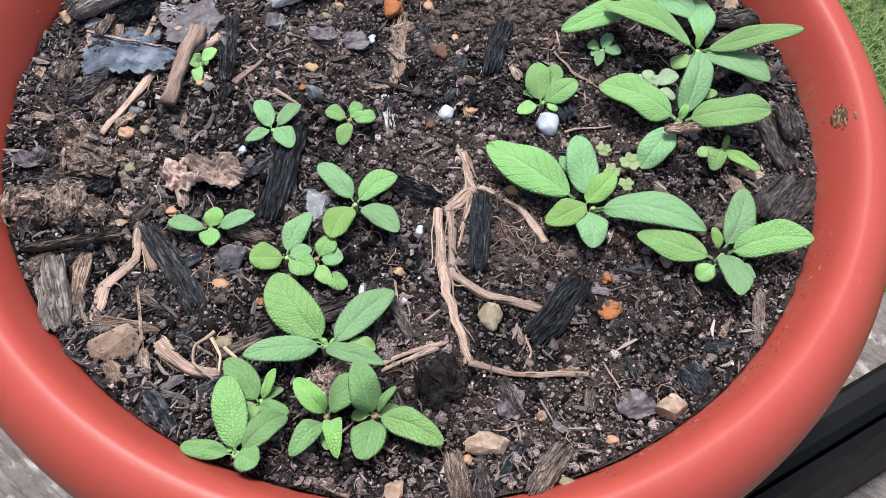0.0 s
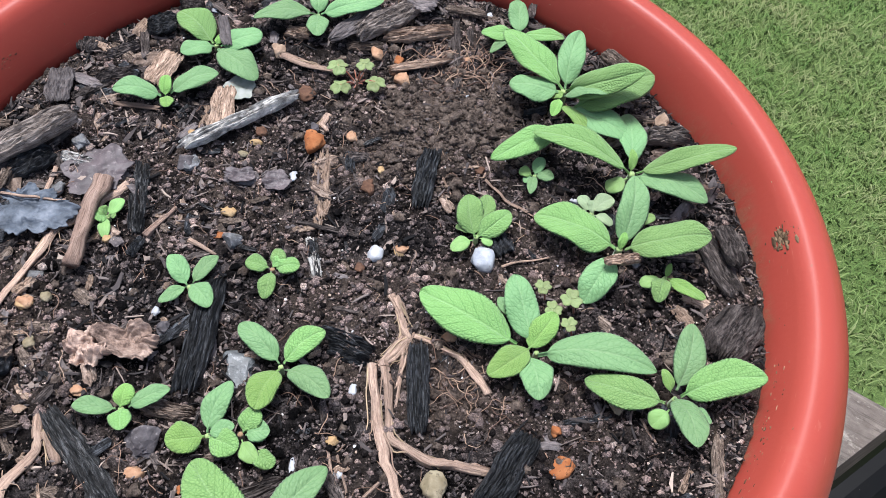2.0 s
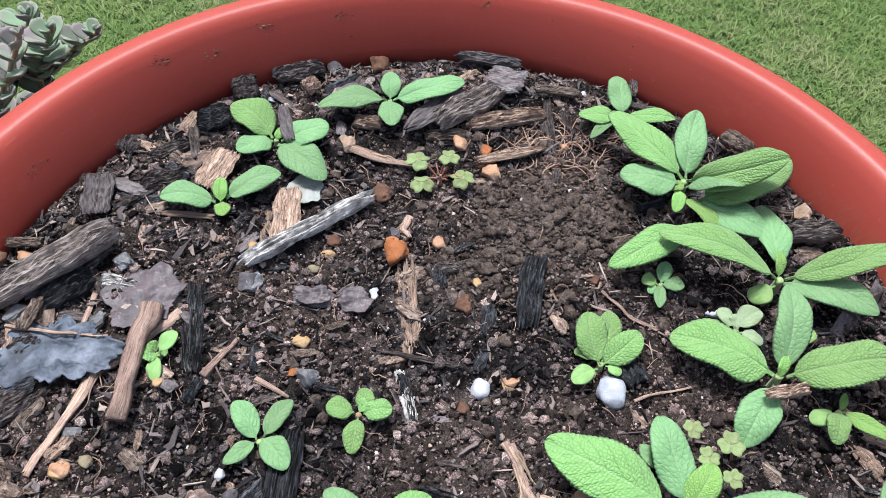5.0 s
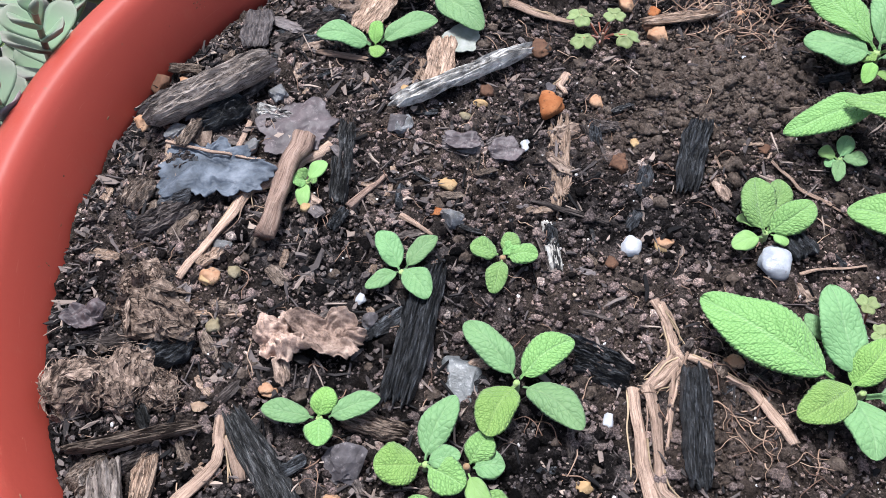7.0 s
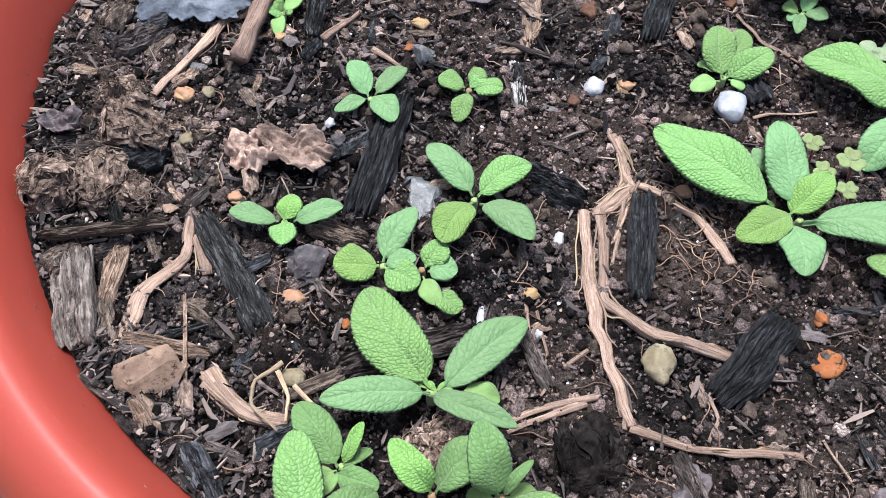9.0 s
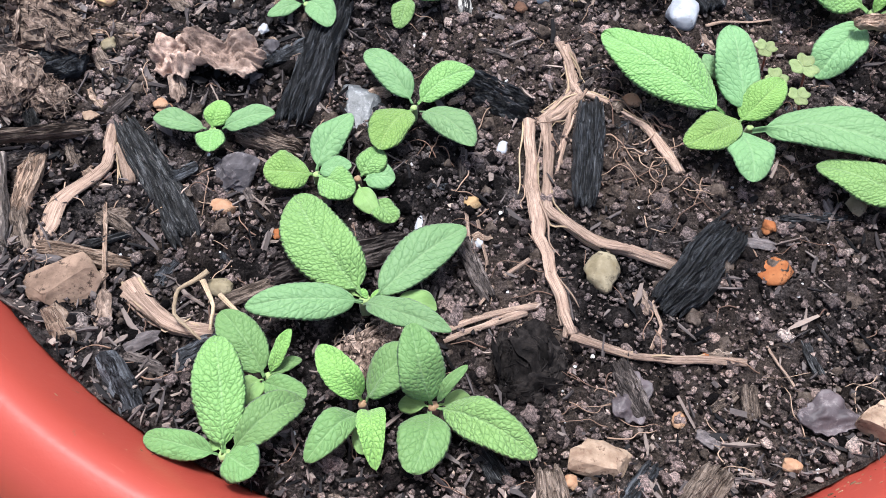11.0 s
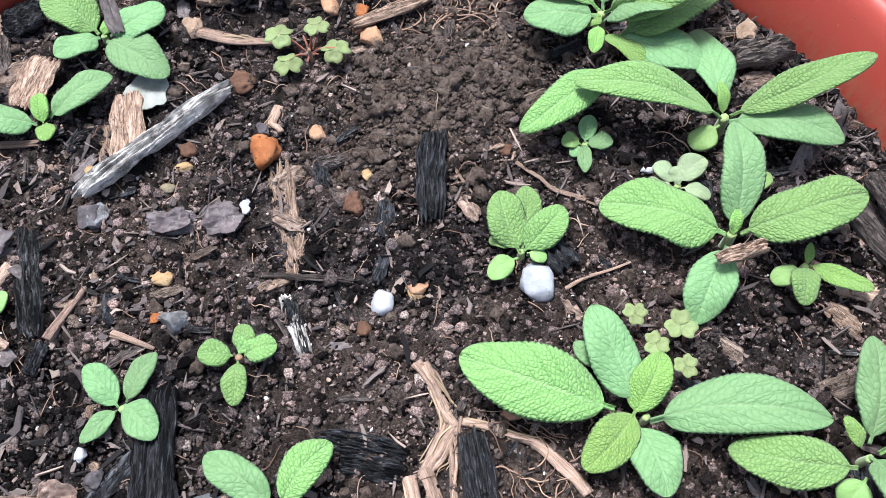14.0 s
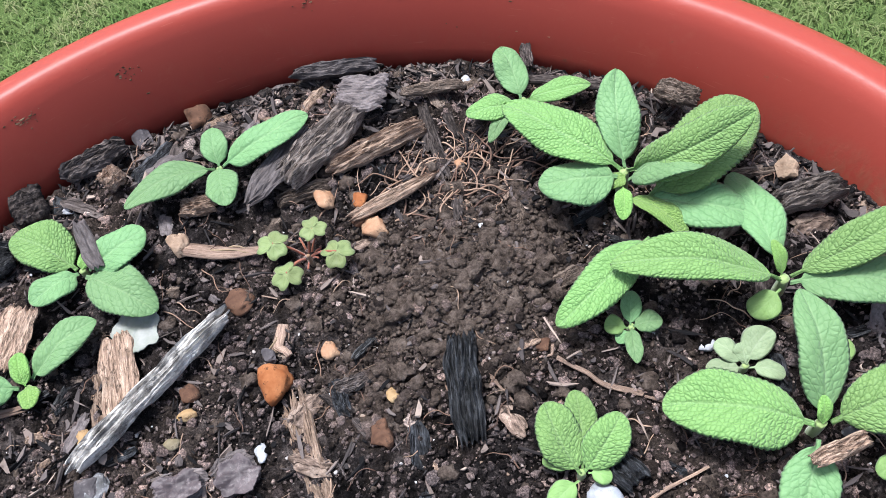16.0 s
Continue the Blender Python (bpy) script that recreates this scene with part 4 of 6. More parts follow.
def root(points, r0, r1, label="dry tan root lying on the soil", kind="root", lift=0.0, wob=0.6):
    """A root or twig over the soil through ground points (x, y)."""
    fine = []
    for (xa, ya), (xb, yb) in zip(points, points[1:]):
        n = max(2, int(math.hypot(xb - xa, yb - ya) / 0.006))
        fine += [(xa + (xb - xa) * k / n, ya + (yb - ya) * k / n) for k in range(n)]
    fine.append(points[-1])
    jit = [r0 * 0.8 * (0 < k < len(fine) - 1) for k in range(len(fine))]
    pts = [Vector((x + j * noise.noise(Vector((k * 0.7, x * 90, 1))), y + j * noise.noise(Vector((k * 0.7, 5, y * 90))), soil_z(x, y) * 0.5 + 0.5 * (0.001 + 0.0095 * (math.hypot(x, y) / 0.18) ** 2) + r0 * 0.45 + 0.0006 + lift))
           for k, ((x, y), j) in enumerate(zip(fine, jit))]
    o = pts[0].copy()
    verts, faces = tube_geometry([p - o for p in pts], r0, r1, 12, 2, wob * 1.4, o.x * 300, 0.95 if kind == "twig" else 0.55)
    ob = mesh_object("root", [(v.x, v.y, v.z) for v in verts], faces, WOODS[kind])
    layer = ob.data.uv_layers.new(name="UVMap")
    for loop in ob.data.loops:
        k, j = divmod(loop.vertex_index, 12)
        layer.data[loop.index].uv = (k * 0.003 + o.x * 9, abs(j - 6) / 6 + o.y * 9)
    ob.location = o
    if kind == "root" and r0 > 0.0012:
        # frayed strands that part from the bark
        rnd = random.Random(int(o.x * 9e4 + o.y * 7e4))
        for k in range(4):
            i = rnd.randrange(0, max(1, len(pts) - 3))
            run = pts[i : i + rnd.randrange(3, 6)]
            side = rnd.choice((-1, 1)) * r0
            strand = [p - o + Vector((side * (0.8 + 0.5 * j) * rnd.uniform(0.5, 1.2), side * 0.5 * rnd.gauss(0, 1), r0 * rnd.uniform(-0.2, 0.5))) for j, p in enumerate(run)]
            if len(strand) > 2:
                sv, sf = tube_geometry(strand, 0.00042, 0.00018, 6, 3, 0.5, k, 0.6)
                fr = mesh_object("strand", [(v.x, v.y, v.z) for v in sv], sf, WOODS["rootlet" if k % 2 else "root"])
                fr.parent = ob
    return tagged(ob, label, "root", "roots on the soil")


def pebble(x, y, w, d, kind, h=0.0, turn=0.0, label="", sink=0.22, rough=0.42):
    """A stone of a given width, depth and height, worn and uneven."""
    bm = bmesh.new()
    bmesh.ops.create_icosphere(bm, subdivisions=3, radius=1)
    seed = x * 700 + y * 300
    rnd = random.Random(int(seed * 1000))
    sharp = ("slate", "mottled", "bark", "grey", "beige")
    cuts = [(Vector((rnd.gauss(0, 1), rnd.gauss(0, 1), rnd.gauss(0, 1))).normalized(), rnd.uniform(*((0.78, 0.97) if rough < 0.3 else (0.5, 0.85) if kind in sharp else (0.62, 0.9)))) for _ in range(11)]
    for v in bm.verts:
        n = v.co.copy()
        k = 1 + rough * noise.noise(n * 1.3 + Vector((seed, 0, 0))) + rough * 0.4 * noise.noise(n * 3.5 + Vector((0, seed, 0)))
        # worn facets: cut the ball by a few planes
        for q in cuts:
            over = (n * k).dot(q[0]) - q[1]
            if over > 0:
                n = n - q[0] * (over / k)
        v.co = n * k * (1 + 0.05 * noise.noise(n * 7 + Vector((seed, 3, 0))))
    w, d = w * 1.14, d * 1.14
    h = (h or 0.65 * min(w, d)) * 1.1
    bmesh.ops.scale(bm, vec=(w / 2, d / 2, h / 2), verts=bm.verts)
    me = bpy.data.meshes.new("pebble")
    bm.to_mesh(me)
    bm.free()
    me.materials.append(STONES[kind])
    me.polygons.foreach_set("use_smooth", [kind not in sharp] * len(me.polygons))
    ob = new("pebble", me)
    ob.location, ob.rotation_euler = (x, y, soil_z(x, y) + h * (0.5 - sink)), (0, 0, radians(turn))
    names = {"white": "smooth white pebble", "quartz": "milky quartz pebble", "grey": "rough grey pebble", "mottled": "mottled grey stone", "slate": "dark grey slate stone", "orange": "crumbly orange clay pebble",
             "peach": "small peach-coloured pebble", "gold": "small yellow pebble", "beige": "pale beige stone", "brown": "reddish-brown pebble", "bark": "brown bark-like stone", "yellowgrey": "sandy yellow-grey stone"}
    return tagged(ob, label or names[kind] + " resting in the soil", "pebble", "pebbles on the soil")


def crumpled(x, y, w, d, kind, label, category, name, height=0.006, turn=0.0, n=26, freq=3.0, lift=0.0, ragged=1.0):
    """A crumpled sheet with a torn outline, slightly thick: a dead leaf, film or bark flake."""
    verts, faces, ids = [], [], {}
    seed = x * 431 + y * 977
    for side in (0, 1):
        for i in range(n + 1):
            for j in range(n + 1):
                u, v = 2 * i / n - 1, 2 * j / n - 1
                px, py = u * math.sqrt(1 - v * v / 2), v * math.sqrt(1 - u * u / 2)
                a = math.atan2(py, px)
                k = 1 + (0.3 + 0.4 * ragged) * noise.noise(Vector((math.cos(a) * 1.2, math.sin(a) * 1.2, seed))) + 0.36 * ragged * noise.noise(Vector((math.cos(a) * 3.3, math.sin(a) * 3.3, seed))) + 0.14 * ragged * noise.noise(Vector((math.cos(a) * 11, math.sin(a) * 11, seed)))
                q = Vector((px * freq * 0.6, py * freq * 0.6, seed))
                z = height * (0.25 + 0.8 * noise.noise(q) + 0.35 * abs(noise.noise(q * 2.3))) + (0.0005 if side == 0 else 0)
                ids[side, i, j] = len(verts)
                verts.append((px * k * w / 2, py * k * d / 2, z))
    for i in range(n):
        for j in range(n):
            faces.append((ids[0, i, j], ids[0, i + 1, j], ids[0, i + 1, j + 1], ids[0, i, j + 1]))
            faces.append((ids[1, i, j], ids[1, i, j + 1], ids[1, i + 1, j + 1], ids[1, i + 1, j]))
    edge = [(i, 0) for i in range(n)] + [(n, j) for j in range(n)] + [(i, n) for i in range(n, 0, -1)] + [(0, j) for j in range(n, 0, -1)]
    for k, a in enumerate(edge):
        b = edge[(k + 1) % len(edge)]
        faces.append((ids[0, a[0], a[1]], ids[1, a[0], a[1]], ids[1, b[0], b[1]], ids[0, b[0], b[1]]))
    ob = mesh_object(name, verts, faces, kind)
    ob.location, ob.rotation_euler = (x, y, soil_z(x, y) + 0.001 + lift), (0, 0, radians(turn))
    return tagged(ob, label, category)



def fibre_lump(x, y, w, d, h, turn, label, kind="fibre"):
    """A torn lump of fibrous bark: a ragged core, curled flakes peeling from it and matted fibres."""
    seed = x * 311 + y * 173
    bm = bmesh.new()
    bmesh.ops.create_icosphere(bm, subdivisions=4, radius=1)
    for v in bm.verts:
        n = v.co.copy()
        k = 0.85 + 0.5 * noise.noise(n * 1.4 + Vector((seed, 0, 0))) + 0.42 * (0.5 - abs(noise.noise(n * 3.1 + Vector((0, seed, 0))))) + 0.25 * (0.5 - abs(noise.noise(n * 7 + Vector((0, 0, seed)))))
        v.co = Vector((n.x * w / 2, n.y * d / 2, n.z * h / 2)) * k
    core = [v.co.copy() for v in bm.verts]
    lump = thing("bark_chip", (x, y, soil_z(x, y)), label, "bark chip", "wood litter on the soil")
    m = pose(0, 0, h * 0.22, 0, 0, turn)
    part("core", bm, WOODS[kind], lump, smooth=False).matrix_basis = m
    r = random.Random(int(seed * 100))
    tops = [p for p in core if p.z > -h * 0.1]
    for k in range(9):
        p = tops[r.randrange(len(tops))]
        out = Vector((p.x / w, p.y / d, p.z / h)).normalized()
        ln = r.uniform(0.35, 0.7) * max(w, d)
        ob = new("flake", chip_mesh("flake", ln, ln * r.uniform(0.3, 0.6), 0.0009, WOODS[kind], seed + 5 * k, 0.35, 0.4, 0.9, 12, 6))
        along = out.cross(Vector((r.gauss(0, 1), r.gauss(0, 1), r.gauss(0, 0.4)))).normalized()
        lean = (out + Vector((r.gauss(0, 0.35), r.gauss(0, 0.35), 0))).normalized()
        across = lean.cross(along).normalized()
        ob.parent, ob.matrix_basis = lump, m @ Matrix.Translation(p * 0.96) @ Matrix((along, across, along.cross(across))).transposed().to_4x4()
    verts, faces = [], []
    for _ in range(130):
        p = tops[r.randrange(len(tops))].copy()
        out = Vector((p.x / w, p.y / d, p.z / h)).normalized()
        t = out.cross(Vector((r.gauss(0, 1), r.gauss(0, 1), r.gauss(0, 1)))).normalized()
        ln = r.uniform(0.002, 0.006)
        v, f = tube_geometry([p - out * 0.0006, p + out * 0.0007 + t * ln * 0.5, p + out * 0.0002 + t * ln + out.cross(t) * ln * r.gauss(0, 0.25)], 0.00017, 0.00008, 5, 3)
        base = len(verts)
        verts += v
        faces += [tuple(i + base for i in q) for q in f]
    ob = tagged(mesh_object("fibre", verts, faces, WOODS[kind], smooth=False), kind="stuff")
    ob.parent, ob.matrix_basis = lump, m
    return lump


# ---- seedlings ----
p = seedling(0.0803, -0.0528, 0.0097, "large sage seedling with quilted light-green leaves, rooted in the soil")
leaf(p, 0.0725, -0.0491, 0.0092, 0.0327, -0.0270, 0.0165, 0.0222, "crinkled", arch=0.1)
leaf(p, 0.0785, -0.0491, 0.0095, 0.0725, -0.0205, 0.0187, 0.0155, "smooth", arch=0.1)
leaf(p, 0.0766, -0.0518, 0.0095, 0.0889, -0.0372, 0.0157, 0.0115, "bright", arch=0.1)
leaf(p, 0.0779, -0.0506, 0.0095, 0.0590, -0.0640, 0.0132, 0.0129, "bright")
leaf(p, 0.0768, -0.0542, 0.0096, 0.0785, -0.0750, 0.0146, 0.0145, "smooth")
leaf(p, 0.0807, -0.0540, 0.0098, 0.1262, -0.0645, 0.0199, 0.0180, "smooth")
leaf(p, 0.0715, -0.0359, 0.0089, 0.0659, -0.0284, 0.0125, 0.0062, "smooth")
p = seedling(0.1319, -0.0762, 0.0168, "large sage seedling with quilted light-green leaves, rooted in the soil")
leaf(p, 0.1279, -0.0780, 0.0166, 0.0977, -0.0662, 0.0141, 0.0147, "crinkled")
leaf(p, 0.1332, -0.0728, 0.0168, 0.1436, -0.0464, 0.0237, 0.0134, "smooth", arch=0.08)
leaf(p, 0.1342, -0.0756, 0.0171, 0.1634, -0.0738, 0.0334, 0.0164, "crinkled")
leaf(p, 0.1319, -0.0756, 0.0168, 0.1330, -0.0990, 0.0274, 0.0135, "smooth")
leaf(p, 0.1290, -0.0806, 0.0168, 0.1215, -0.0864, 0.0135, 0.0092, "seed")
leaf(p, 0.1308, -0.0735, 0.0166, 0.1280, -0.0653, 0.0211, 0.0051, "bright")
leaf(p, 0.1359, -0.0809, 0.0184, 0.1431, -0.0876, 0.0204, 0.0072, "smooth")
leaf(p, 0.1361, -0.0686, 0.0168, 0.1439, -0.0610, 0.0167, 0.0051, "smooth")
p = seedling(-0.0236, -0.0578, 0.0071, "sage seedling with four spreading light-green leaves")
leaf(p, -0.0242, -0.0566, 0.0071, -0.0413, -0.0392, 0.0100, 0.0114, "smooth")
leaf(p, -0.0227, -0.0565, 0.0071, -0.0066, -0.0427, 0.0105, 0.0121, "crinkled")
leaf(p, -0.0240, -0.0590, 0.0072, -0.0318, -0.0774, 0.0121, 0.0130, "bright")
leaf(p, -0.0215, -0.0590, 0.0072, -0.0035, -0.0734, 0.0136, 0.0118, "smooth")
p = seedling(-0.0821, -0.0759, 0.0097, "small sage seedling with four narrow bright leaves")
leaf(p, -0.0838, -0.0758, 0.0097, -0.1000, -0.0748, 0.0116, 0.0079, "smooth")
leaf(p, -0.0824, -0.0756, 0.0097, -0.0807, -0.0665, 0.0122, 0.0087, "bright")
leaf(p, -0.0794, -0.0753, 0.0095, -0.0643, -0.0688, 0.0126, 0.0084, "smooth")
leaf(p, -0.0819, -0.0756, 0.0096, -0.0799, -0.0854, 0.0130, 0.0091, "crinkled")
p = seedling(-0.0645, -0.0206, 0.0063, "small sage seedling with four bright rounded leaves")
leaf(p, -0.0653, -0.0202, 0.0064, -0.0746, -0.0062, 0.0086, 0.0093, "smooth")
leaf(p, -0.0633, -0.0192, 0.0063, -0.0539, -0.0058, 0.0079, 0.0078, "smooth")
leaf(p, -0.0656, -0.0206, 0.0064, -0.0758, -0.0285, 0.0079, 0.0065, "smooth")
leaf(p, -0.0639, -0.0194, 0.0063, -0.0541, -0.0321, 0.0112, 0.0105, "smooth")
p = seedling(-0.0307, -0.0111, 0.0053, "tiny crinkled seedling on a reddish stem", red=True)
leaf(p, -0.0322, -0.0104, 0.0053, -0.0422, -0.0083, 0.0075, 0.0092, "crinkled")
leaf(p, -0.0299, -0.0096, 0.0053, -0.0279, -0.0016, 0.0072, 0.0075, "crinkled")
leaf(p, -0.0291, -0.0109, 0.0053, -0.0187, -0.0107, 0.0081, 0.0092, "crinkled")
leaf(p, -0.0309, -0.0122, 0.0054, -0.0332, -0.0258, 0.0055, 0.0080, "crinkled")
leaf(p, -0.0307, -0.0104, 0.0053, -0.0254, -0.0057, 0.0072, 0.0053, "crinkled")
p = seedling(-0.0883, 0.0834, 0.0093, "small sage seedling with two long pointed leaves")
leaf(p, -0.0906, 0.0839, 0.0095, -0.1122, 0.0832, 0.0157, 0.0137, "smooth")
leaf(p, -0.0867, 0.0857, 0.0094, -0.0647, 0.0972, 0.0140, 0.0140, "smooth")
leaf(p, -0.0884, 0.0840, 0.0094, -0.0872, 0.0755, 0.0109, 0.0076, "bright")
leaf(p, -0.0888, 0.0839, 0.0094, -0.0885, 0.0938, 0.0139, 0.0069, "bright")
p = seedling(-0.0682, 0.1186, 0.0105, "sage seedling with four broad rounded leaves")
leaf(p, -0.0697, 0.1192, 0.0106, -0.0878, 0.1363, 0.0166, 0.0178, "crinkled")
leaf(p, -0.0662, 0.1181, 0.0104, -0.0452, 0.1241, 0.0151, 0.0170, "smooth")
leaf(p, -0.0676, 0.1161, 0.0103, -0.0460, 0.0942, 0.0122, 0.0172, "smooth")
leaf(p, -0.0694, 0.1180, 0.0105, -0.0844, 0.1103, 0.0137, 0.0130, "smooth")
leaf(p, -0.0682, 0.1186, 0.0105, -0.0659, 0.1239, 0.0128, 0.0047, "bright")
p = seedling(-0.0178, 0.1416, 0.0120, "small sage seedling with two long narrow leaves")
leaf(p, -0.0190, 0.1416, 0.0120, -0.0504, 0.1338, 0.0160, 0.0135, "smooth")
leaf(p, -0.0165, 0.1419, 0.0120, 0.0168, 0.1478, 0.0185, 0.0152, "smooth")
leaf(p, -0.0177, 0.1422, 0.0120, -0.0165, 0.1567, 0.0166, 0.0103, "smooth")
leaf(p, -0.0178, 0.1419, 0.0120, -0.0176, 0.1231, 0.0145, 0.0125, "smooth")
p = seedling(-0.1041, 0.0140, 0.0072, "tiny curled pale seedling beside a twig")
leaf(p, -0.1039, 0.0140, 0.0072, -0.0980, 0.0221, 0.0100, 0.0069, "seed")
leaf(p, -0.1043, 0.0140, 0.0072, -0.1087, 0.0117, 0.0105, 0.0077, "crinkled")
leaf(p, -0.1044, 0.0149, 0.0073, -0.1072, 0.0168, 0.0104, 0.0056, "crinkled")
leaf(p, -0.1043, 0.0140, 0.0072, -0.1029, 0.0027, 0.0081, 0.0058, "seed")
leaf(p, -0.1032, 0.0144, 0.0072, -0.1005, 0.0157, 0.0090, 0.0063, "crinkled")
p = seedling(-0.0487, -0.0866, 0.0089, "sage seedling with four spreading light-green leaves")
leaf(p, -0.0489, -0.0856, 0.0088, -0.0419, -0.0651, 0.0108, 0.0103, "smooth")
leaf(p, -0.0497, -0.0867, 0.0089, -0.0634, -0.0894, 0.0125, 0.0132, "bright")
leaf(p, -0.0483, -0.0863, 0.0089, -0.0386, -0.0835, 0.0115, 0.0075, "smooth")
leaf(p, -0.0482, -0.0871, 0.0089, -0.0366, -0.0925, 0.0109, 0.0118, "crinkled")
p = seedling(-0.0368, -0.0856, 0.0075, "tiny crinkled seedling on a reddish stem", red=True)
leaf(p, -0.0359, -0.0850, 0.0075, -0.0312, -0.0757, 0.0100, 0.0099, "crinkled")
leaf(p, -0.0349, -0.0860, 0.0075, -0.0255, -0.0849, 0.0093, 0.0096, "smooth")
leaf(p, -0.0361, -0.0877, 0.0076, -0.0297, -0.0968, 0.0090, 0.0075, "seed")
leaf(p, -0.0304, -0.0921, 0.0078, -0.0232, -0.0984, 0.0080, 0.0081, "crinkled")
p = seedling(-0.0279, -0.1260, 0.0139, "large sage seedling with quilted light-green leaves, rooted in the soil", r=0.0016)
leaf(p, -0.0281, -0.1253, 0.0138, -0.0516, -0.0983, 0.0167, 0.0190, "crinkled")
leaf(p, -0.0309, -0.1247, 0.0138, -0.0533, -0.0982, 0.0107, 0.0133, "crinkled", arch=0.08)
leaf(p, -0.0256, -0.1260, 0.0138, -0.0033, -0.1001, 0.0139, 0.0134, "smooth", arch=0.08)
leaf(p, -0.0282, -0.1268, 0.0139, -0.0571, -0.1343, 0.0212, 0.0109, "smooth", arch=0.1)
leaf(p, -0.0281, -0.1274, 0.0140, -0.0041, -0.1366, 0.0265, 0.0080, "smooth", arch=0.2)
leaf(p, -0.0292, -0.1253, 0.0139, -0.0398, -0.1227, 0.0109, 0.0081, "seed")
leaf(p, -0.0212, -0.1253, 0.0137, -0.0084, -0.1240, 0.0095, 0.0075, "seed")
leaf(p, -0.0268, -0.1258, 0.0139, -0.0212, -0.1229, 0.0136, 0.0030, "bright")
leaf(p, -0.0272, -0.1259, 0.0139, -0.0292, -0.1234, 0.0147, 0.0019, "bright")
p = seedling(-0.0525, -0.1724, 0.0248, "large sage seedling with quilted light-green leaves, rooted in the soil", r=0.0015)
leaf(p, -0.0527, -0.1724, 0.0248, -0.0604, -0.1454, 0.0289, 0.0130, "crinkled", arch=0.14)
leaf(p, -0.0538, -0.1726, 0.0248, -0.0729, -0.1699, 0.0231, 0.0074, "dull")
leaf(p, -0.0522, -0.1724, 0.0248, -0.0440, -0.1761, 0.0281, 0.0113, "dull", arch=0.15)
leaf(p, -0.0512, -0.1719, 0.0248, -0.0373, -0.1565, 0.0224, 0.0106, "dull", arch=0.25, fold=0.3)
leaf(p, -0.0534, -0.1716, 0.0247, -0.0577, -0.1696, 0.0225, 0.0039, "seed")
p = seedling(-0.0486, -0.1501, 0.0151, "slender seedling with narrow smooth leaves")
leaf(p, -0.0493, -0.1509, 0.0154, -0.0633, -0.1358, 0.0196, 0.0112, "dull", arch=0.1)
leaf(p, -0.0484, -0.1497, 0.0149, -0.0443, -0.1392, 0.0213, 0.0043, "bright")
leaf(p, -0.0496, -0.1520, 0.0159, -0.0376, -0.1547, 0.0187, 0.0082, "dull")
leaf(p, -0.0482, -0.1504, 0.0151, -0.0411, -0.1445, 0.0146, 0.0038, "dull")
leaf(p, -0.0495, -0.1513, 0.0156, -0.0549, -0.1562, 0.0174, 0.0053, "seed")
leaf(p, -0.0486, -0.1518, 0.0157, -0.0522, -0.1584, 0.0180, 0.0043, "seed")
p = seedling(-0.0238, -0.1547, 0.0168, "sage seedling with pale young leaves on a reddish stem", red=True)
leaf(p, -0.0239, -0.1541, 0.0166, -0.0362, -0.1432, 0.0234, 0.0090, "bright", arch=0.3, fold=0.5)
leaf(p, -0.0237, -0.1576, 0.0178, -0.0337, -0.1718, 0.0252, 0.0088, "dull", arch=0.3)
leaf(p, -0.0223, -0.1567, 0.0174, -0.0173, -0.1720, 0.0258, 0.0074, "bright", arch=0.4, fold=0.6)
leaf(p, -0.0230, -0.1542, 0.0166, -0.0090, -0.1405, 0.0248, 0.0125, "dull", arch=0.2, tilt=-18)
leaf(p, -0.0231, -0.1574, 0.0177, -0.0216, -0.1675, 0.0188, 0.0057, "seed")
p = seedling(-0.0062, -0.1529, 0.0159, "large sage seedling with quilted light-green leaves, rooted in the soil", red=True, r=0.0014)
leaf(p, -0.0053, -0.1534, 0.0160, 0.0193, -0.1634, 0.0238, 0.0116, "crinkled", arch=0.2)
leaf(p, -0.0070, -0.1543, 0.0162, -0.0089, -0.1711, 0.0252, 0.0135, "dull")
leaf(p, -0.0068, -0.1527, 0.0159, -0.0140, -0.1376, 0.0306, 0.0123, "dull", arch=0.2)
leaf(p, -0.0054, -0.1522, 0.0158, 0.0008, -0.1437, 0.0231, 0.0035, "dull", arch=0.25)
leaf(p, -0.0051, -0.1525, 0.0158, 0.0039, -0.1501, 0.0136, 0.0068, "seed")
leaf(p, -0.0071, -0.1531, 0.0159, -0.0151, -0.1525, 0.0129, 0.0060, "seed")
p = seedling(0.1216, -0.0046, 0.0143, "large sage seedling with quilted light-green leaves, rooted in the soil", r=0.0015)
leaf(p, 0.1200, -0.0043, 0.0142, 0.0854, 0.0142, 0.0142, 0.0215, "crinkled")
leaf(p, 0.1235, -0.0054, 0.0145, 0.1585, -0.0054, 0.0281, 0.0188, "crinkled", arch=0.14)
leaf(p, 0.1219, -0.0045, 0.0144, 0.1311, 0.0278, 0.0263, 0.0143, "smooth")
leaf(p, 0.1185, -0.0082, 0.0141, 0.1037, -0.0283, 0.0074, 0.0149, "smooth", arch=0.08)
leaf(p, 0.1214, -0.0053, 0.0143, 0.1236, 0.0006, 0.0195, 0.0042, "bright")
leaf(p, 0.1296, 0.0078, 0.0149, 0.1406, 0.0134, 0.0149, 0.0060, "seed")
p = seedling(0.1331, 0.0356, 0.0166, "large sage seedling with quilted light-green leaves, rooted in the soil", r=0.0016)
leaf(p, 0.1320, 0.0355, 0.0165, 0.0871, 0.0534, 0.0261, 0.0157, "crinkled", arch=0.14)
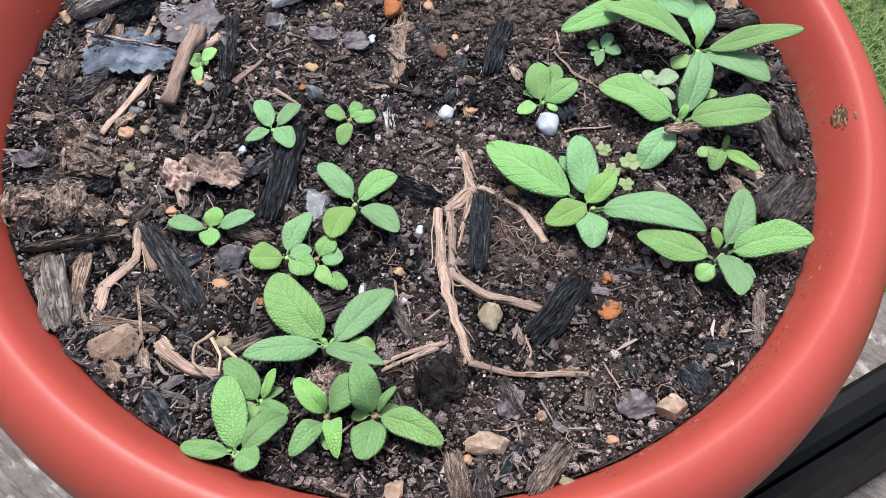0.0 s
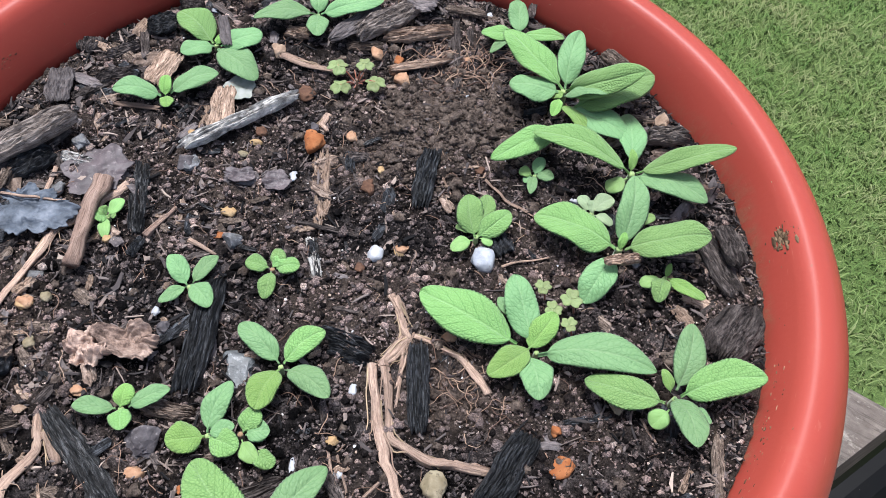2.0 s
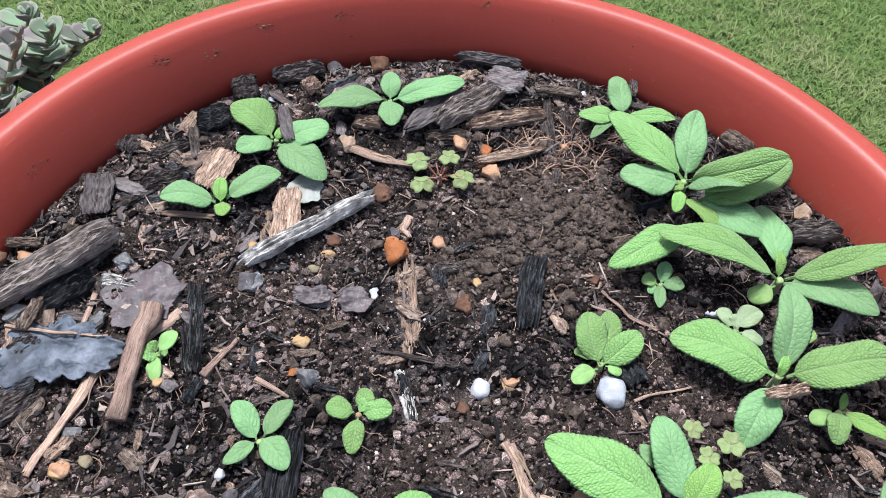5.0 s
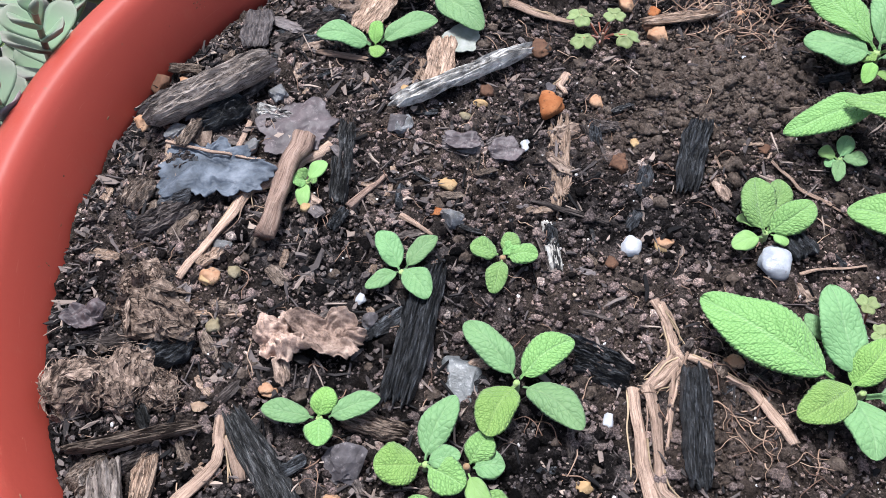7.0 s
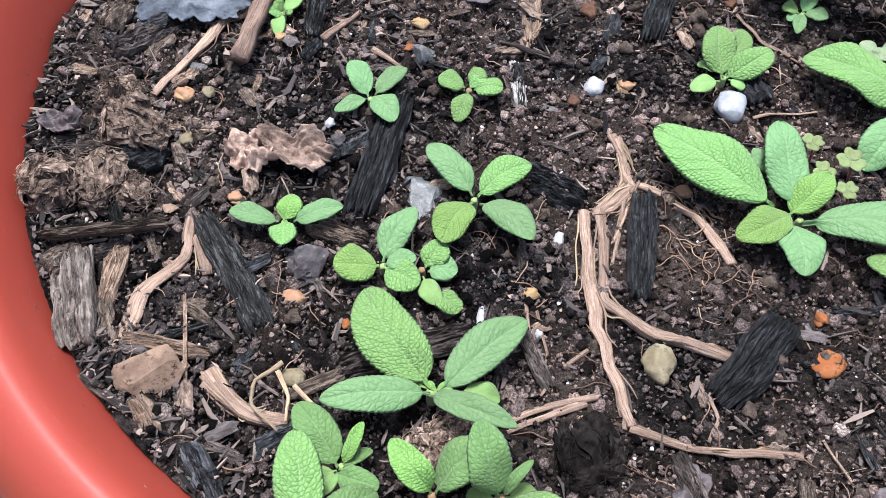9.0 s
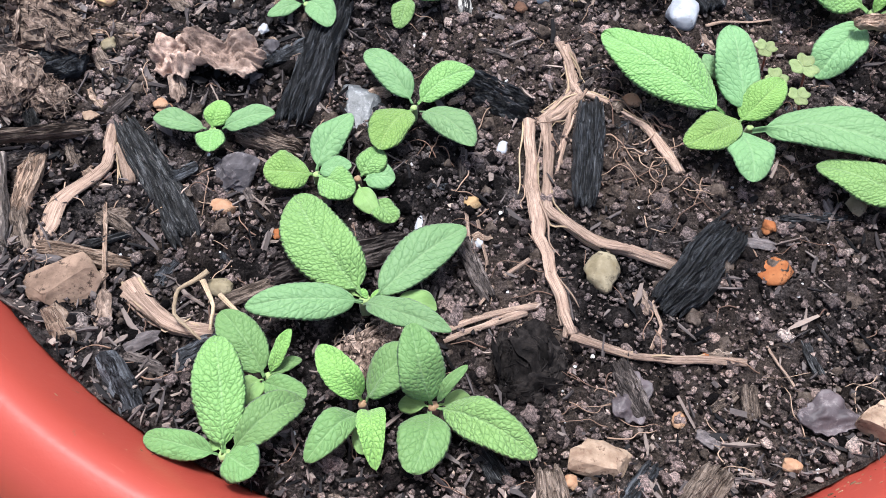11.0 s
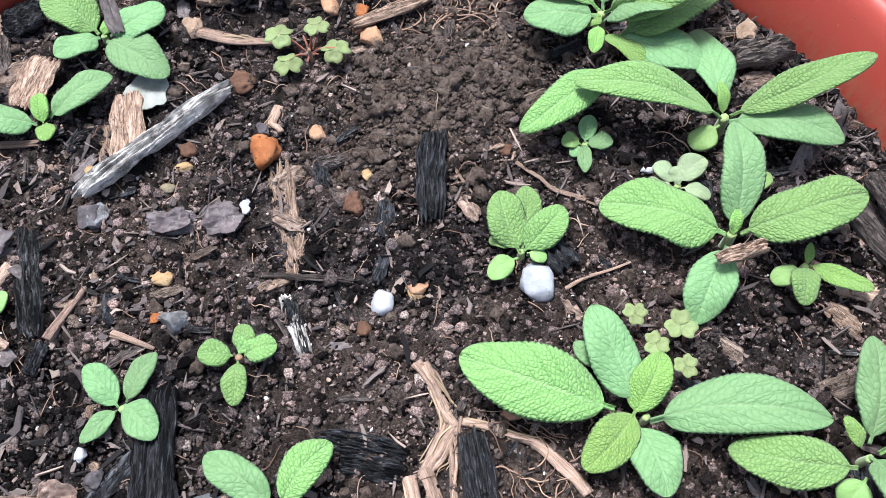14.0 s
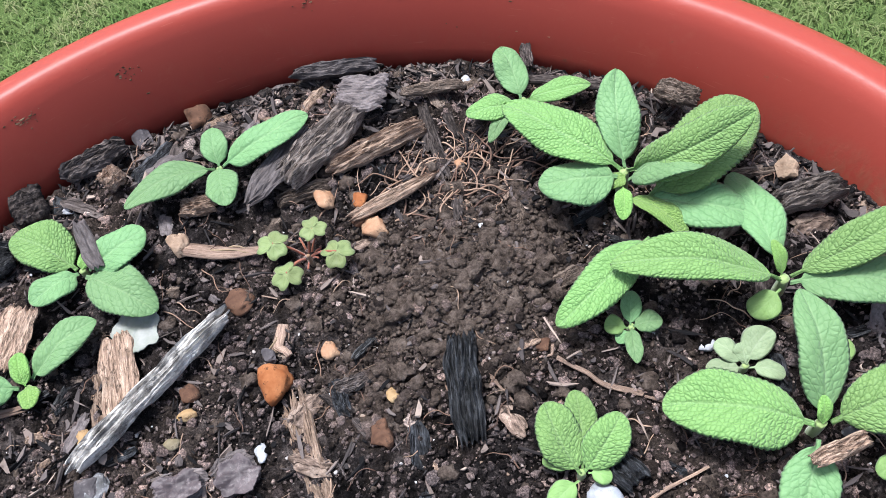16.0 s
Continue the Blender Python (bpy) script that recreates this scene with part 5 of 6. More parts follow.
leaf(p, 0.1348, 0.0355, 0.0167, 0.1755, 0.0361, 0.0381, 0.0127, "crinkled", arch=0.1)
leaf(p, 0.1339, 0.0340, 0.0166, 0.1633, 0.0164, 0.0237, 0.0172, "smooth", arch=0.1)
leaf(p, 0.1334, 0.0399, 0.0167, 0.1393, 0.0769, 0.0136, 0.0143, "smooth", arch=0.1)
leaf(p, 0.1328, 0.0366, 0.0166, 0.1334, 0.0454, 0.0228, 0.0047, "bright")
leaf(p, 0.1306, 0.0331, 0.0163, 0.1211, 0.0306, 0.0106, 0.0098, "seed")
leaf(p, 0.1314, 0.0274, 0.0163, 0.1353, 0.0191, 0.0115, 0.0061, "seed")
p = seedling(0.1402, -0.0184, 0.0119, "small seedling with one curled leaf and a yellowing leaf")
leaf(p, 0.1401, -0.0187, 0.0119, 0.1344, -0.0308, 0.0136, 0.0092, "crinkled", arch=0.25)
leaf(p, 0.1413, -0.0183, 0.0120, 0.1547, -0.0306, 0.0160, 0.0075, "bright", arch=0.1)
leaf(p, 0.1392, -0.0191, 0.0118, 0.1288, -0.0208, 0.0110, 0.0076, "seed")
leaf(p, 0.1407, -0.0181, 0.0119, 0.1432, -0.0126, 0.0151, 0.0031, "bright")
p = seedling(0.1133, 0.0179, 0.0089, "tiny pale seedling with rounded whitish seed leaves")
leaf(p, 0.1133, 0.0179, 0.0089, 0.1236, 0.0242, 0.0127, 0.0098, "pale")
leaf(p, 0.1131, 0.0183, 0.0089, 0.1082, 0.0268, 0.0106, 0.0072, "pale")
leaf(p, 0.1137, 0.0169, 0.0089, 0.1222, 0.0117, 0.0094, 0.0066, "pale")
leaf(p, 0.1124, 0.0173, 0.0088, 0.1021, 0.0200, 0.0092, 0.0072, "pale")
leaf(p, 0.1133, 0.0179, 0.0089, 0.1145, 0.0239, 0.0110, 0.0060, "pale")
p = seedling(0.0590, 0.0056, 0.0070, "sage seedling with three upright crinkled leaves beside a quartz pebble")
leaf(p, 0.0584, 0.0053, 0.0070, 0.0560, 0.0257, 0.0121, 0.0134, "crinkled", arch=0.1)
leaf(p, 0.0594, 0.0062, 0.0070, 0.0655, 0.0269, 0.0105, 0.0104, "crinkled", arch=0.1)
leaf(p, 0.0595, 0.0054, 0.0070, 0.0742, 0.0154, 0.0137, 0.0122, "crinkled", arch=0.1)
leaf(p, 0.0575, 0.0037, 0.0070, 0.0471, -0.0009, 0.0066, 0.0081, "seed")
leaf(p, 0.0604, 0.0048, 0.0071, 0.0661, 0.0016, 0.0073, 0.0059, "seed")
leaf(p, 0.0576, 0.0075, 0.0070, 0.0502, 0.0128, 0.0058, 0.0060, "seed")
p = seedling(0.0891, 0.0401, 0.0078, "tiny seedling with small oval leaves")
leaf(p, 0.0894, 0.0400, 0.0078, 0.0979, 0.0384, 0.0092, 0.0077, "smooth")
leaf(p, 0.0889, 0.0397, 0.0078, 0.0854, 0.0285, 0.0094, 0.0054, "smooth")
leaf(p, 0.0889, 0.0406, 0.0078, 0.0940, 0.0504, 0.0093, 0.0066, "smooth")
leaf(p, 0.0879, 0.0400, 0.0077, 0.0816, 0.0431, 0.0085, 0.0074, "seed")
leaf(p, 0.0876, 0.0392, 0.0077, 0.0831, 0.0371, 0.0074, 0.0050, "smooth")
p = seedling(0.1066, 0.0864, 0.0175, "large sage seedling with quilted light-green leaves, rooted in the soil", r=0.0017)
leaf(p, 0.1060, 0.0871, 0.0175, 0.0787, 0.1205, 0.0251, 0.0184, "crinkled")
leaf(p, 0.1071, 0.0871, 0.0176, 0.1166, 0.1176, 0.0285, 0.0146, "smooth", arch=0.1)
leaf(p, 0.1074, 0.0861, 0.0176, 0.1397, 0.0761, 0.0426, 0.0150, "crinkled", arch=0.22, tilt=35)
leaf(p, 0.1097, 0.0744, 0.0171, 0.1503, 0.0898, 0.0270, 0.0245, "crinkled", arch=0.16)
leaf(p, 0.1061, 0.0830, 0.0173, 0.1226, 0.0711, 0.0349, 0.0160, "smooth", arch=0.14)
leaf(p, 0.1044, 0.0851, 0.0173, 0.0794, 0.0910, 0.0183, 0.0189, "smooth")
leaf(p, 0.1038, 0.0813, 0.0171, 0.0991, 0.0700, 0.0173, 0.0061, "bright")
leaf(p, 0.1034, 0.0771, 0.0169, 0.1142, 0.0573, 0.0178, 0.0078, "bright")
leaf(p, 0.1081, 0.0750, 0.0171, 0.1372, 0.0578, 0.0165, 0.0175, "smooth", arch=0.1)
leaf(p, 0.1039, 0.0619, 0.0163, 0.0674, 0.0450, 0.0149, 0.0143, "crinkled", arch=0.14)
leaf(p, 0.1064, 0.0847, 0.0174, 0.0999, 0.0837, 0.0160, 0.0068, "bright")
p = seedling(0.0887, 0.1289, 0.0140, "small sage seedling with pointed leaves near the pot wall")
leaf(p, 0.0866, 0.1276, 0.0139, 0.0680, 0.1293, 0.0153, 0.0114, "crinkled")
leaf(p, 0.0880, 0.1292, 0.0140, 0.0882, 0.1508, 0.0191, 0.0120, "smooth", arch=0.08)
leaf(p, 0.0893, 0.1281, 0.0140, 0.1112, 0.1241, 0.0183, 0.0100, "crinkled")
leaf(p, 0.0849, 0.1263, 0.0138, 0.0720, 0.1168, 0.0125, 0.0054, "smooth")
p = seedling(0.0035, 0.0977, 0.0098, "wood sorrel with small clover leaves on red stalks", "clover", red=True, r=0.0006)
clover(-0.0062, 0.1040, 0.0131, 0.0064, 165, 0.0029, 0.1015, p, lean=-0.35)
clover(-0.0046, 0.0932, 0.0105, 0.0062, 215, 0.0029, 0.1015, p, lean=-0.45)
clover(0.0075, 0.1043, 0.0141, 0.0052, 95, 0.0029, 0.1015, p, lean=-0.2)
clover(0.0127, 0.0944, 0.0120, 0.0064, 10, 0.0029, 0.1015, p, lean=-0.4)
for k in range(7):
    # bare red stalks in the middle of the sorrel
    ga, gr = k * 0.9, 0.0045 + 0.001 * (k % 3)
    sv, sf = tube_geometry([Vector((0.0, 0.003, -0.002)), Vector((gr * 0.5 * math.cos(ga), 0.003 + gr * 0.5 * math.sin(ga), 0.003)), Vector((gr * math.cos(ga), 0.003 + gr * math.sin(ga), 0.0045))], 0.0005, 0.0003, 6, 4)
    mesh_object("stalk", sv, sf, MAT_STALK).parent = p
p = seedling(0.0898, -0.0328, 0.0077, "pale green clover sprouts between seedlings", "clover", red=True, r=0.0006)
clover(0.0855, -0.0235, 0.0123, 0.0042, 20, 0.0881, -0.0254, p, lean=0.1)
clover(0.0970, -0.0297, 0.0130, 0.0055, 75, 0.0999, -0.0318, p, lean=0.1)
clover(0.0945, -0.0418, 0.0131, 0.0041, 40, 0.0974, -0.0442, p, lean=0.1)
clover(0.0894, -0.0328, 0.0097, 0.0045, 100, 0.0912, -0.0357, p, lean=0.1)

# ---- litter on the soil ----
chip(-0.0534, -0.0160, -0.0604, -0.0676, 0.0117, "charcoal", warp=0.06, thick=0.007)
chip(-0.0586, -0.0381, -0.0649, -0.0646, 0.0046, "charcoal")
chip(0.0316, -0.0464, 0.0308, -0.0848, 0.0093, "charcoal")
chip(0.0750, -0.0865, 0.0547, -0.1147, 0.0133, "charcoal")
chip(0.0697, -0.0999, 0.0532, -0.1155, 0.0069, "charcoal")
chip(0.0406, 0.0552, 0.0338, 0.0243, 0.0102, "charcoal")
chip(-0.0943, 0.0458, -0.0923, 0.0085, 0.0081, "ash", thick=0.006)
chip(-0.1089, -0.0752, -0.0813, -0.1119, 0.0106, "ash")
chip(-0.0100, -0.0383, 0.0130, -0.0481, 0.0070, "charcoal")
chip(-0.0052, -0.0471, 0.0113, -0.0536, 0.0069, "charcoal")
chip(-0.1481, -0.0614, -0.1332, -0.0843, 0.0057, "ash")
chip(-0.0541, -0.1208, -0.0188, -0.1047, 0.0094, "bark")
chip(0.0067, -0.1622, 0.0209, -0.1812, 0.0056, "ash")
chip(0.1117, -0.1270, 0.1179, -0.1371, 0.0104, "charcoal")
chip(-0.1486, 0.0339, -0.1337, 0.0481, 0.0101, "charcoal")
chip(0.0653, 0.0161, 0.0725, -0.0018, 0.0097, "charcoal")
chip(0.0369, -0.1776, 0.0486, -0.1610, 0.0047, "charcoal")
chip(-0.0048, -0.0989, 0.0053, -0.1183, 0.0052, "bark")
chip(-0.0126, -0.1409, -0.0089, -0.1089, 0.0022, "bark")
chip(0.0005, 0.0562, 0.0016, 0.0440, 0.0049, "charcoal")
chip(-0.0921, -0.0043, -0.0885, 0.0056, 0.0046, "charcoal")
chip(-0.1671, 0.0322, -0.1264, 0.0651, 0.0132, "greybrown", thick=0.008, taper=0.2, z1=0.0146, z2=0.0159)
chip(-0.0766, 0.0541, -0.0267, 0.0865, 0.0071, "lichen", thick=0.005, taper=0.1, z1=0.0076, z2=0.0084)
chip(-0.0611, 0.0929, -0.0624, 0.0658, 0.0115, "tan", thick=0.002, z1=0.0076, z2=0.0054)
chip(-0.0686, 0.0847, -0.0701, 0.0648, 0.0060, "tan", thick=0.002)
chip(-0.0968, 0.0927, -0.0876, 0.1108, 0.0136, "tan", thick=0.002, z1=0.0093, z2=0.0118)
chip(-0.1416, -0.0967, -0.1280, -0.1279, 0.0122, "greybrown", thick=0.007, taper=0.1)
chip(-0.1292, -0.0926, -0.1263, -0.1172, 0.0061, "tan")
chip(0.1123, -0.0135, 0.1277, -0.0128, 0.0048, "tan", thick=0.004, z1=0.0168, z2=0.0188)
chip(0.1620, 0.0041, 0.1692, -0.0283, 0.0110, "bark")
chip(0.1685, 0.0040, 0.1721, -0.0166, 0.0098, "bark", z1=0.0176, z2=0.0198)
chip(0.1458, -0.0911, 0.1399, -0.1176, 0.0052, "brown")
chip(0.1334, -0.1040, 0.1276, -0.1125, 0.0030, "tan")
chip(0.0506, -0.1801, 0.0641, -0.1603, 0.0093, "brown", thick=0.006)
chip(0.0224, -0.1655, 0.0268, -0.1829, 0.0084, "brown", thick=0.006)
chip(0.0321, -0.1702, 0.0358, -0.1832, 0.0064, "bark")
chip(-0.1651, -0.0047, -0.1606, 0.0075, 0.0097, "brown")
chip(-0.1278, -0.0173, -0.1336, -0.0253, 0.0047, "tan")
chip(0.1452, 0.0602, 0.1640, 0.0574, 0.0092, "greybrown", thick=0.007, z1=0.0124, z2=0.0171)
chip(0.0173, 0.1774, 0.0470, 0.1712, 0.0091, "bark", thick=0.004)
chip(0.0177, 0.1289, 0.0533, 0.1353, 0.0088, "tan", thick=0.005, lift=0.002)
chip(0.0025, 0.1275, 0.0324, 0.1465, 0.0128, "greybrown", thick=0.007, z1=0.0108, z2=0.0126)
chip(-0.0109, 0.1230, 0.0148, 0.1448, 0.0111, "mauve", thick=0.002, taper=0.7, lift=0.002, z1=0.0105, z2=0.0122)
chip(-0.0023, 0.1236, 0.0167, 0.1240, 0.0063, "brown")
chip(0.0194, 0.1073, 0.0513, 0.1128, 0.0056, "tan", thick=0.0025, lift=0.003, taper=0.6)
chip(0.0559, 0.1441, 0.0549, 0.1117, 0.0045, "bark")
chip(0.0630, 0.1481, 0.0638, 0.1269, 0.0036, "bark")
chip(0.0288, 0.1584, 0.0450, 0.1507, 0.0172, "mauve", thick=0.003, z1=0.0123, z2=0.0128)
chip(-0.0663, 0.1343, -0.0618, 0.1151, 0.0058, "mauve", thick=0.0015, z1=0.0156, z2=0.014)
chip(-0.0342, 0.1333, -0.0217, 0.1295, 0.0075, "tan")
chip(-0.0715, 0.1613, -0.0496, 0.1680, 0.0093, "bark", z1=0.0083, z2=0.0085)
chip(-0.1391, 0.0975, -0.1371, 0.0760, 0.0125, "mauve", thick=0.003, jag=0.05, z1=0.0121, z2=0.0118)
chip(-0.1092, 0.1406, -0.1024, 0.1104, 0.0048, "bark")
chip(-0.1037, 0.1301, -0.0893, 0.1325, 0.0129, "ash", thick=0.005, z1=0.0104, z2=0.0121)
chip(-0.1223, 0.1226, -0.1046, 0.1057, 0.0055, "brown")
chip(-0.1316, 0.0808, -0.1147, 0.0946, 0.0054, "bark")
chip(-0.1227, 0.1126, -0.1065, 0.1194, 0.0069, "bark")
chip(-0.1218, 0.0931, -0.1045, 0.1013, 0.0084, "bark")
chip(-0.1143, 0.0791, -0.0906, 0.0788, 0.0029, "root")
chip(-0.1311, 0.0476, -0.1147, 0.0426, 0.0070, "lichen")
chip(-0.0108, 0.0550, -0.0123, 0.0159, 0.0065, "tan", thick=0.002, jag=0.3)
chip(-0.0162, 0.0085, -0.0116, -0.0124, 0.0050, "lichen", thick=0.002)
chip(-0.0248, 0.0150, -0.0129, -0.0145, 0.0016, "bark")
chip(-0.0219, 0.0156, 0.0063, 0.0082, 0.0021, "bark")
chip(-0.1658, -0.0042, -0.1610, 0.0087, 0.0078, "brown")
chip(-0.1579, -0.0132, -0.1399, 0.0029, 0.0079, "bark")
chip(-0.1690, 0.0638, -0.1554, 0.0624, 0.0046, "brown", z1=0.0104, z2=0.0112)
chip(-0.1346, 0.1161, -0.1316, 0.1264, 0.0131, "bark", thick=0.006)
chip(-0.0908, 0.1510, -0.0795, 0.1544, 0.0153, "bark", thick=0.006, z1=0.0083, z2=0.0086)
chip(-0.1553, 0.0141, -0.1479, 0.0218, 0.0081, "bark")
chip(-0.1508, -0.0957, -0.1176, -0.0823, 0.0039, "brown", thick=0.004, z1=0.0183, z2=0.011)
chip(-0.1480, -0.0545, -0.1695, -0.0596, 0.0056, "bark")
chip(-0.1402, -0.0631, -0.1301, -0.0516, 0.0127, "charcoal", thick=0.006)
chip(-0.1310, -0.0428, -0.1146, -0.0411, 0.0029, "tan")
chip(-0.1387, -0.0978, -0.1288, -0.0892, 0.0055, "bark")
chip(-0.1456, -0.1058, -0.1389, -0.0964, 0.0110, "brown", thick=0.006)
chip(-0.1303, -0.1003, -0.1294, -0.0914, 0.0062, "tan")
chip(-0.0990, -0.1049, -0.1080, -0.1092, 0.0047, "brown")
chip(-0.1177, -0.1227, -0.0939, -0.1221, 0.0051, "tan")
chip(-0.1106, -0.1214, -0.0965, -0.1123, 0.0027, "ash")
chip(-0.1076, -0.1064, -0.0965, -0.1123, 0.0037, "brown")
chip(-0.1070, -0.1029, -0.0942, -0.1384, 0.0013, "tan")
chip(-0.0757, -0.0733, -0.0559, -0.0764, 0.0073, "brown", thick=0.006)
chip(0.0412, -0.1325, 0.0477, -0.1479, 0.0055, "bark")
chip(-0.0489, -0.1177, -0.0689, -0.1318, 0.0042, "brown")
chip(0.0419, -0.1351, 0.0484, -0.1475, 0.0063, "bark")
chip(0.0746, -0.1460, 0.0759, -0.1357, 0.0047, "brown")
chip(0.0893, -0.0814, 0.1084, -0.0800, 0.0032, "charcoal")
chip(-0.1082, -0.1438, -0.1252, -0.1357, 0.0028, "bark")
chip(-0.0281, -0.1781, -0.0118, -0.1830, 0.0030, "brown")
chip(0.0656, -0.1434, 0.0725, -0.1382, 0.0030, "brown")
chip(0.0105, 0.0543, -0.0002, 0.0529, 0.0052, "bark")
chip(0.1436, -0.0040, 0.1663, -0.0080, 0.0054, "bark")
chip(0.1308, 0.1144, 0.1413, 0.1045, 0.0083, "brown", z1=0.0153, z2=0.0161)
chip(0.1032, 0.1213, 0.1141, 0.1108, 0.0043, "tan")
chip(0.1396, 0.0787, 0.1538, 0.0733, 0.0039, "brown")
chip(0.0913, 0.1392, 0.1182, 0.1228, 0.0041, "bark", z1=0.0127, z2=0.0135)
chip(0.0986, 0.1527, 0.0957, 0.1422, 0.0044, "bark", z1=0.0137, z2=0.0135)
chip(0.0156, 0.1757, 0.0456, 0.1680, 0.0068, "mauve", thick=0.003, z1=0.0096, z2=0.0106)
chip(-0.0733, 0.1636, -0.0544, 0.1636, 0.0091, "mauve", thick=0.004, z1=0.0083, z2=0.0089)
chip(-0.0905, 0.1518, -0.0823, 0.1520, 0.0102, "bark")
chip(-0.0573, 0.1491, -0.0511, 0.1534, 0.0091, "tan", z1=0.0122, z2=0.0117)
chip(0.0503, 0.1491, 0.0720, 0.1444, 0.0048, "brown", z1=0.0128, z2=0.0127)
chip(0.0726, 0.0869, 0.0809, 0.0715, 0.0027, "brown")
chip(-0.1523, 0.0223, -0.1486, 0.0343, 0.0052, "brown", z1=0.0129, z2=0.0128)
chip(-0.1217, 0.0309, -0.1014, 0.0449, 0.0157, "mauve", thick=0.002, jag=0.2)
chip(-0.1434, -0.0011, -0.1604, -0.0134, 0.0100, "bark")
chip(-0.0570, 0.0411, -0.0414, 0.0393, 0.0094, "mauve", thick=0.002)
chip(-0.0390, 0.0378, -0.0276, 0.0408, 0.0124, "mauve", thick=0.002)
chip(-0.0137, 0.0077, -0.0115, -0.0129, 0.0030, "ash")
chip(-0.0031, 0.0544, 0.0032, 0.0439, 0.0048, "bark")
chip(-0.0145, 0.0532, -0.0097, 0.0195, 0.0073, "tan", thick=0.002, jag=0.3)
root([(0.0128, -0.0547), (0.0145, -0.0782), (0.0186, -0.0969), (0.0288, -0.1267)], 0.0021, 0.0017, kind='root')
root([(0.0177, -0.0534), (0.0201, -0.0861), (0.0350, -0.0964), (0.0584, -0.1013)], 0.0020, 0.0017)
root([(0.0232, -0.0231), (0.0269, -0.0406), (0.0163, -0.0556)], 0.0013, 0.0018)
root([(0.0305, -0.0425), (0.0487, -0.0516), (0.0556, -0.0597), (0.0599, -0.0690)], 0.0013, 0.0020)
root([(0.0284, -0.1267), (0.0451, -0.1310), (0.0755, -0.1293)], 0.0016, 0.0010)
root([(-0.0065, -0.1302), (0.0059, -0.1233), (0.0191, -0.1185)], 0.0009, 0.0011)
root([(-0.0921, -0.1278), (-0.0806, -0.1376), (-0.0662, -0.1393)], 0.0028, 0.0017)
root([(-0.1125, -0.0773), (-0.1106, -0.0911), (-0.1191, -0.1063), (-0.1193, -0.1209), (-0.1211, -0.1337)], 0.0016, 0.0024)
root([(-0.1082, -0.0840), (-0.1017, -0.0963)], 0.0019, 0.0014)
root([(-0.1081, 0.0331), (-0.1111, 0.0150), (-0.1137, -0.0130)], 0.0033, 0.0040, "stout brown twig lying on the soil", kind='twig', lift=0.004)
root([(-0.0982, 0.0324), (-0.1249, 0.0060), (-0.1388, -0.0314)], 0.0018, 0.0014, "long thin tan twig across the soil", lift=0.001)
root([(-0.0366, 0.1173), (-0.0238, 0.1104), (-0.0039, 0.1060)], 0.0025, 0.0015)
root([(0.0655, 0.0399), (0.0723, 0.0330), (0.0765, 0.0265), (0.0891, 0.0170)], 0.0008, 0.0008)
root([(0.0671, 0.0454), (0.0644, 0.0416), (0.0564, 0.0418)], 0.0006, 0.0003)
root([(-0.0101, 0.0793), (-0.0126, 0.0722), (-0.0104, 0.0688)], 0.0016, 0.0012)
root([(-0.0710, -0.1231), (-0.0775, -0.1296), (-0.0764, -0.1367), (-0.0675, -0.1431)], 0.00065, 0.0003, "pale thin rootlet on the soil", kind='rootlet', lift=0.006)
root([(-0.0719, -0.1260), (-0.0669, -0.1332), (-0.0660, -0.1401)], 0.00065, 0.0003, "pale thin rootlet on the soil", kind='rootlet', lift=0.006)
root([(-0.0586, -0.1476), (-0.0535, -0.1492), (-0.0525, -0.1560)], 0.00065, 0.0003, "pale thin rootlet on the soil", kind='rootlet', lift=0.006)
root([(-0.0661, -0.1296), (-0.0583, -0.1354), (-0.0518, -0.1395)], 0.00065, 0.0003, "pale thin rootlet on the soil", kind='rootlet', lift=0.006)
root([(-0.0917, -0.1306), (-0.0801, -0.1375), (-0.0672, -0.1385)], 0.0024, 0.0018)
root([(-0.0057, -0.1326), (0.0050, -0.1268), (0.0160, -0.1208)], 0.0008, 0.0013)
root([(0.0160, -0.1042), (0.0073, -0.1129), (0.0029, -0.1209)], 0.0006, 0.0004)
root([(0.0508, -0.1124), (0.0529, -0.1210), (0.0503, -0.1282)], 0.0006, 0.0004)
root([(-0.0038, -0.0913), (-0.0011, -0.1028), (0.0048, -0.1133)], 0.0007, 0.0005)
root([(0.0816, -0.1235), (0.0866, -0.1330), (0.0905, -0.1441)], 0.0005, 0.0004)
root([(-0.0685, 0.0052), (-0.0561, -0.0025)], 0.0012, 0.0006)
root([(-0.0874, 0.0062), (-0.0815, 0.0153), (-0.0760, 0.0213)], 0.0016, 0.0008, kind='twig')
root([(-0.1311, 0.0407), (-0.1340, 0.0247)], 0.0010, 0.0008, "long thin tan twig across the soil")
root([(-0.1583, 0.0240), (-0.1401, 0.0210), (-0.1218, 0.0201)], 0.0008, 0.0006, "long thin tan twig across the soil", lift=0.004)
root([(0.0701, -0.0077), (0.0799, -0.0049), (0.0919, -0.0037)], 0.0007, 0.0004)
root([(0.0204, -0.0223), (0.0259, -0.0324), (0.0266, -0.0420)], 0.0017, 0.0013)
root([(0.0230, -0.0227), (0.0272, -0.0365), (0.0285, -0.0457)], 0.0012, 0.0014)
root([(0.0287, -0.0440), (0.0219, -0.0518), (0.0157, -0.0561)], 0.0013, 0.0015)
root([(0.0258, -0.0471), (0.0245, -0.0623), (0.0216, -0.0780)], 0.0007, 0.0005)
root([(0.1201, -0.0811), (0.1240, -0.0911)], 0.0006, 0.0004)
root([(0.0435, 0.0897), (0.0548, 0.0831)], 0.0007, 0.0005)
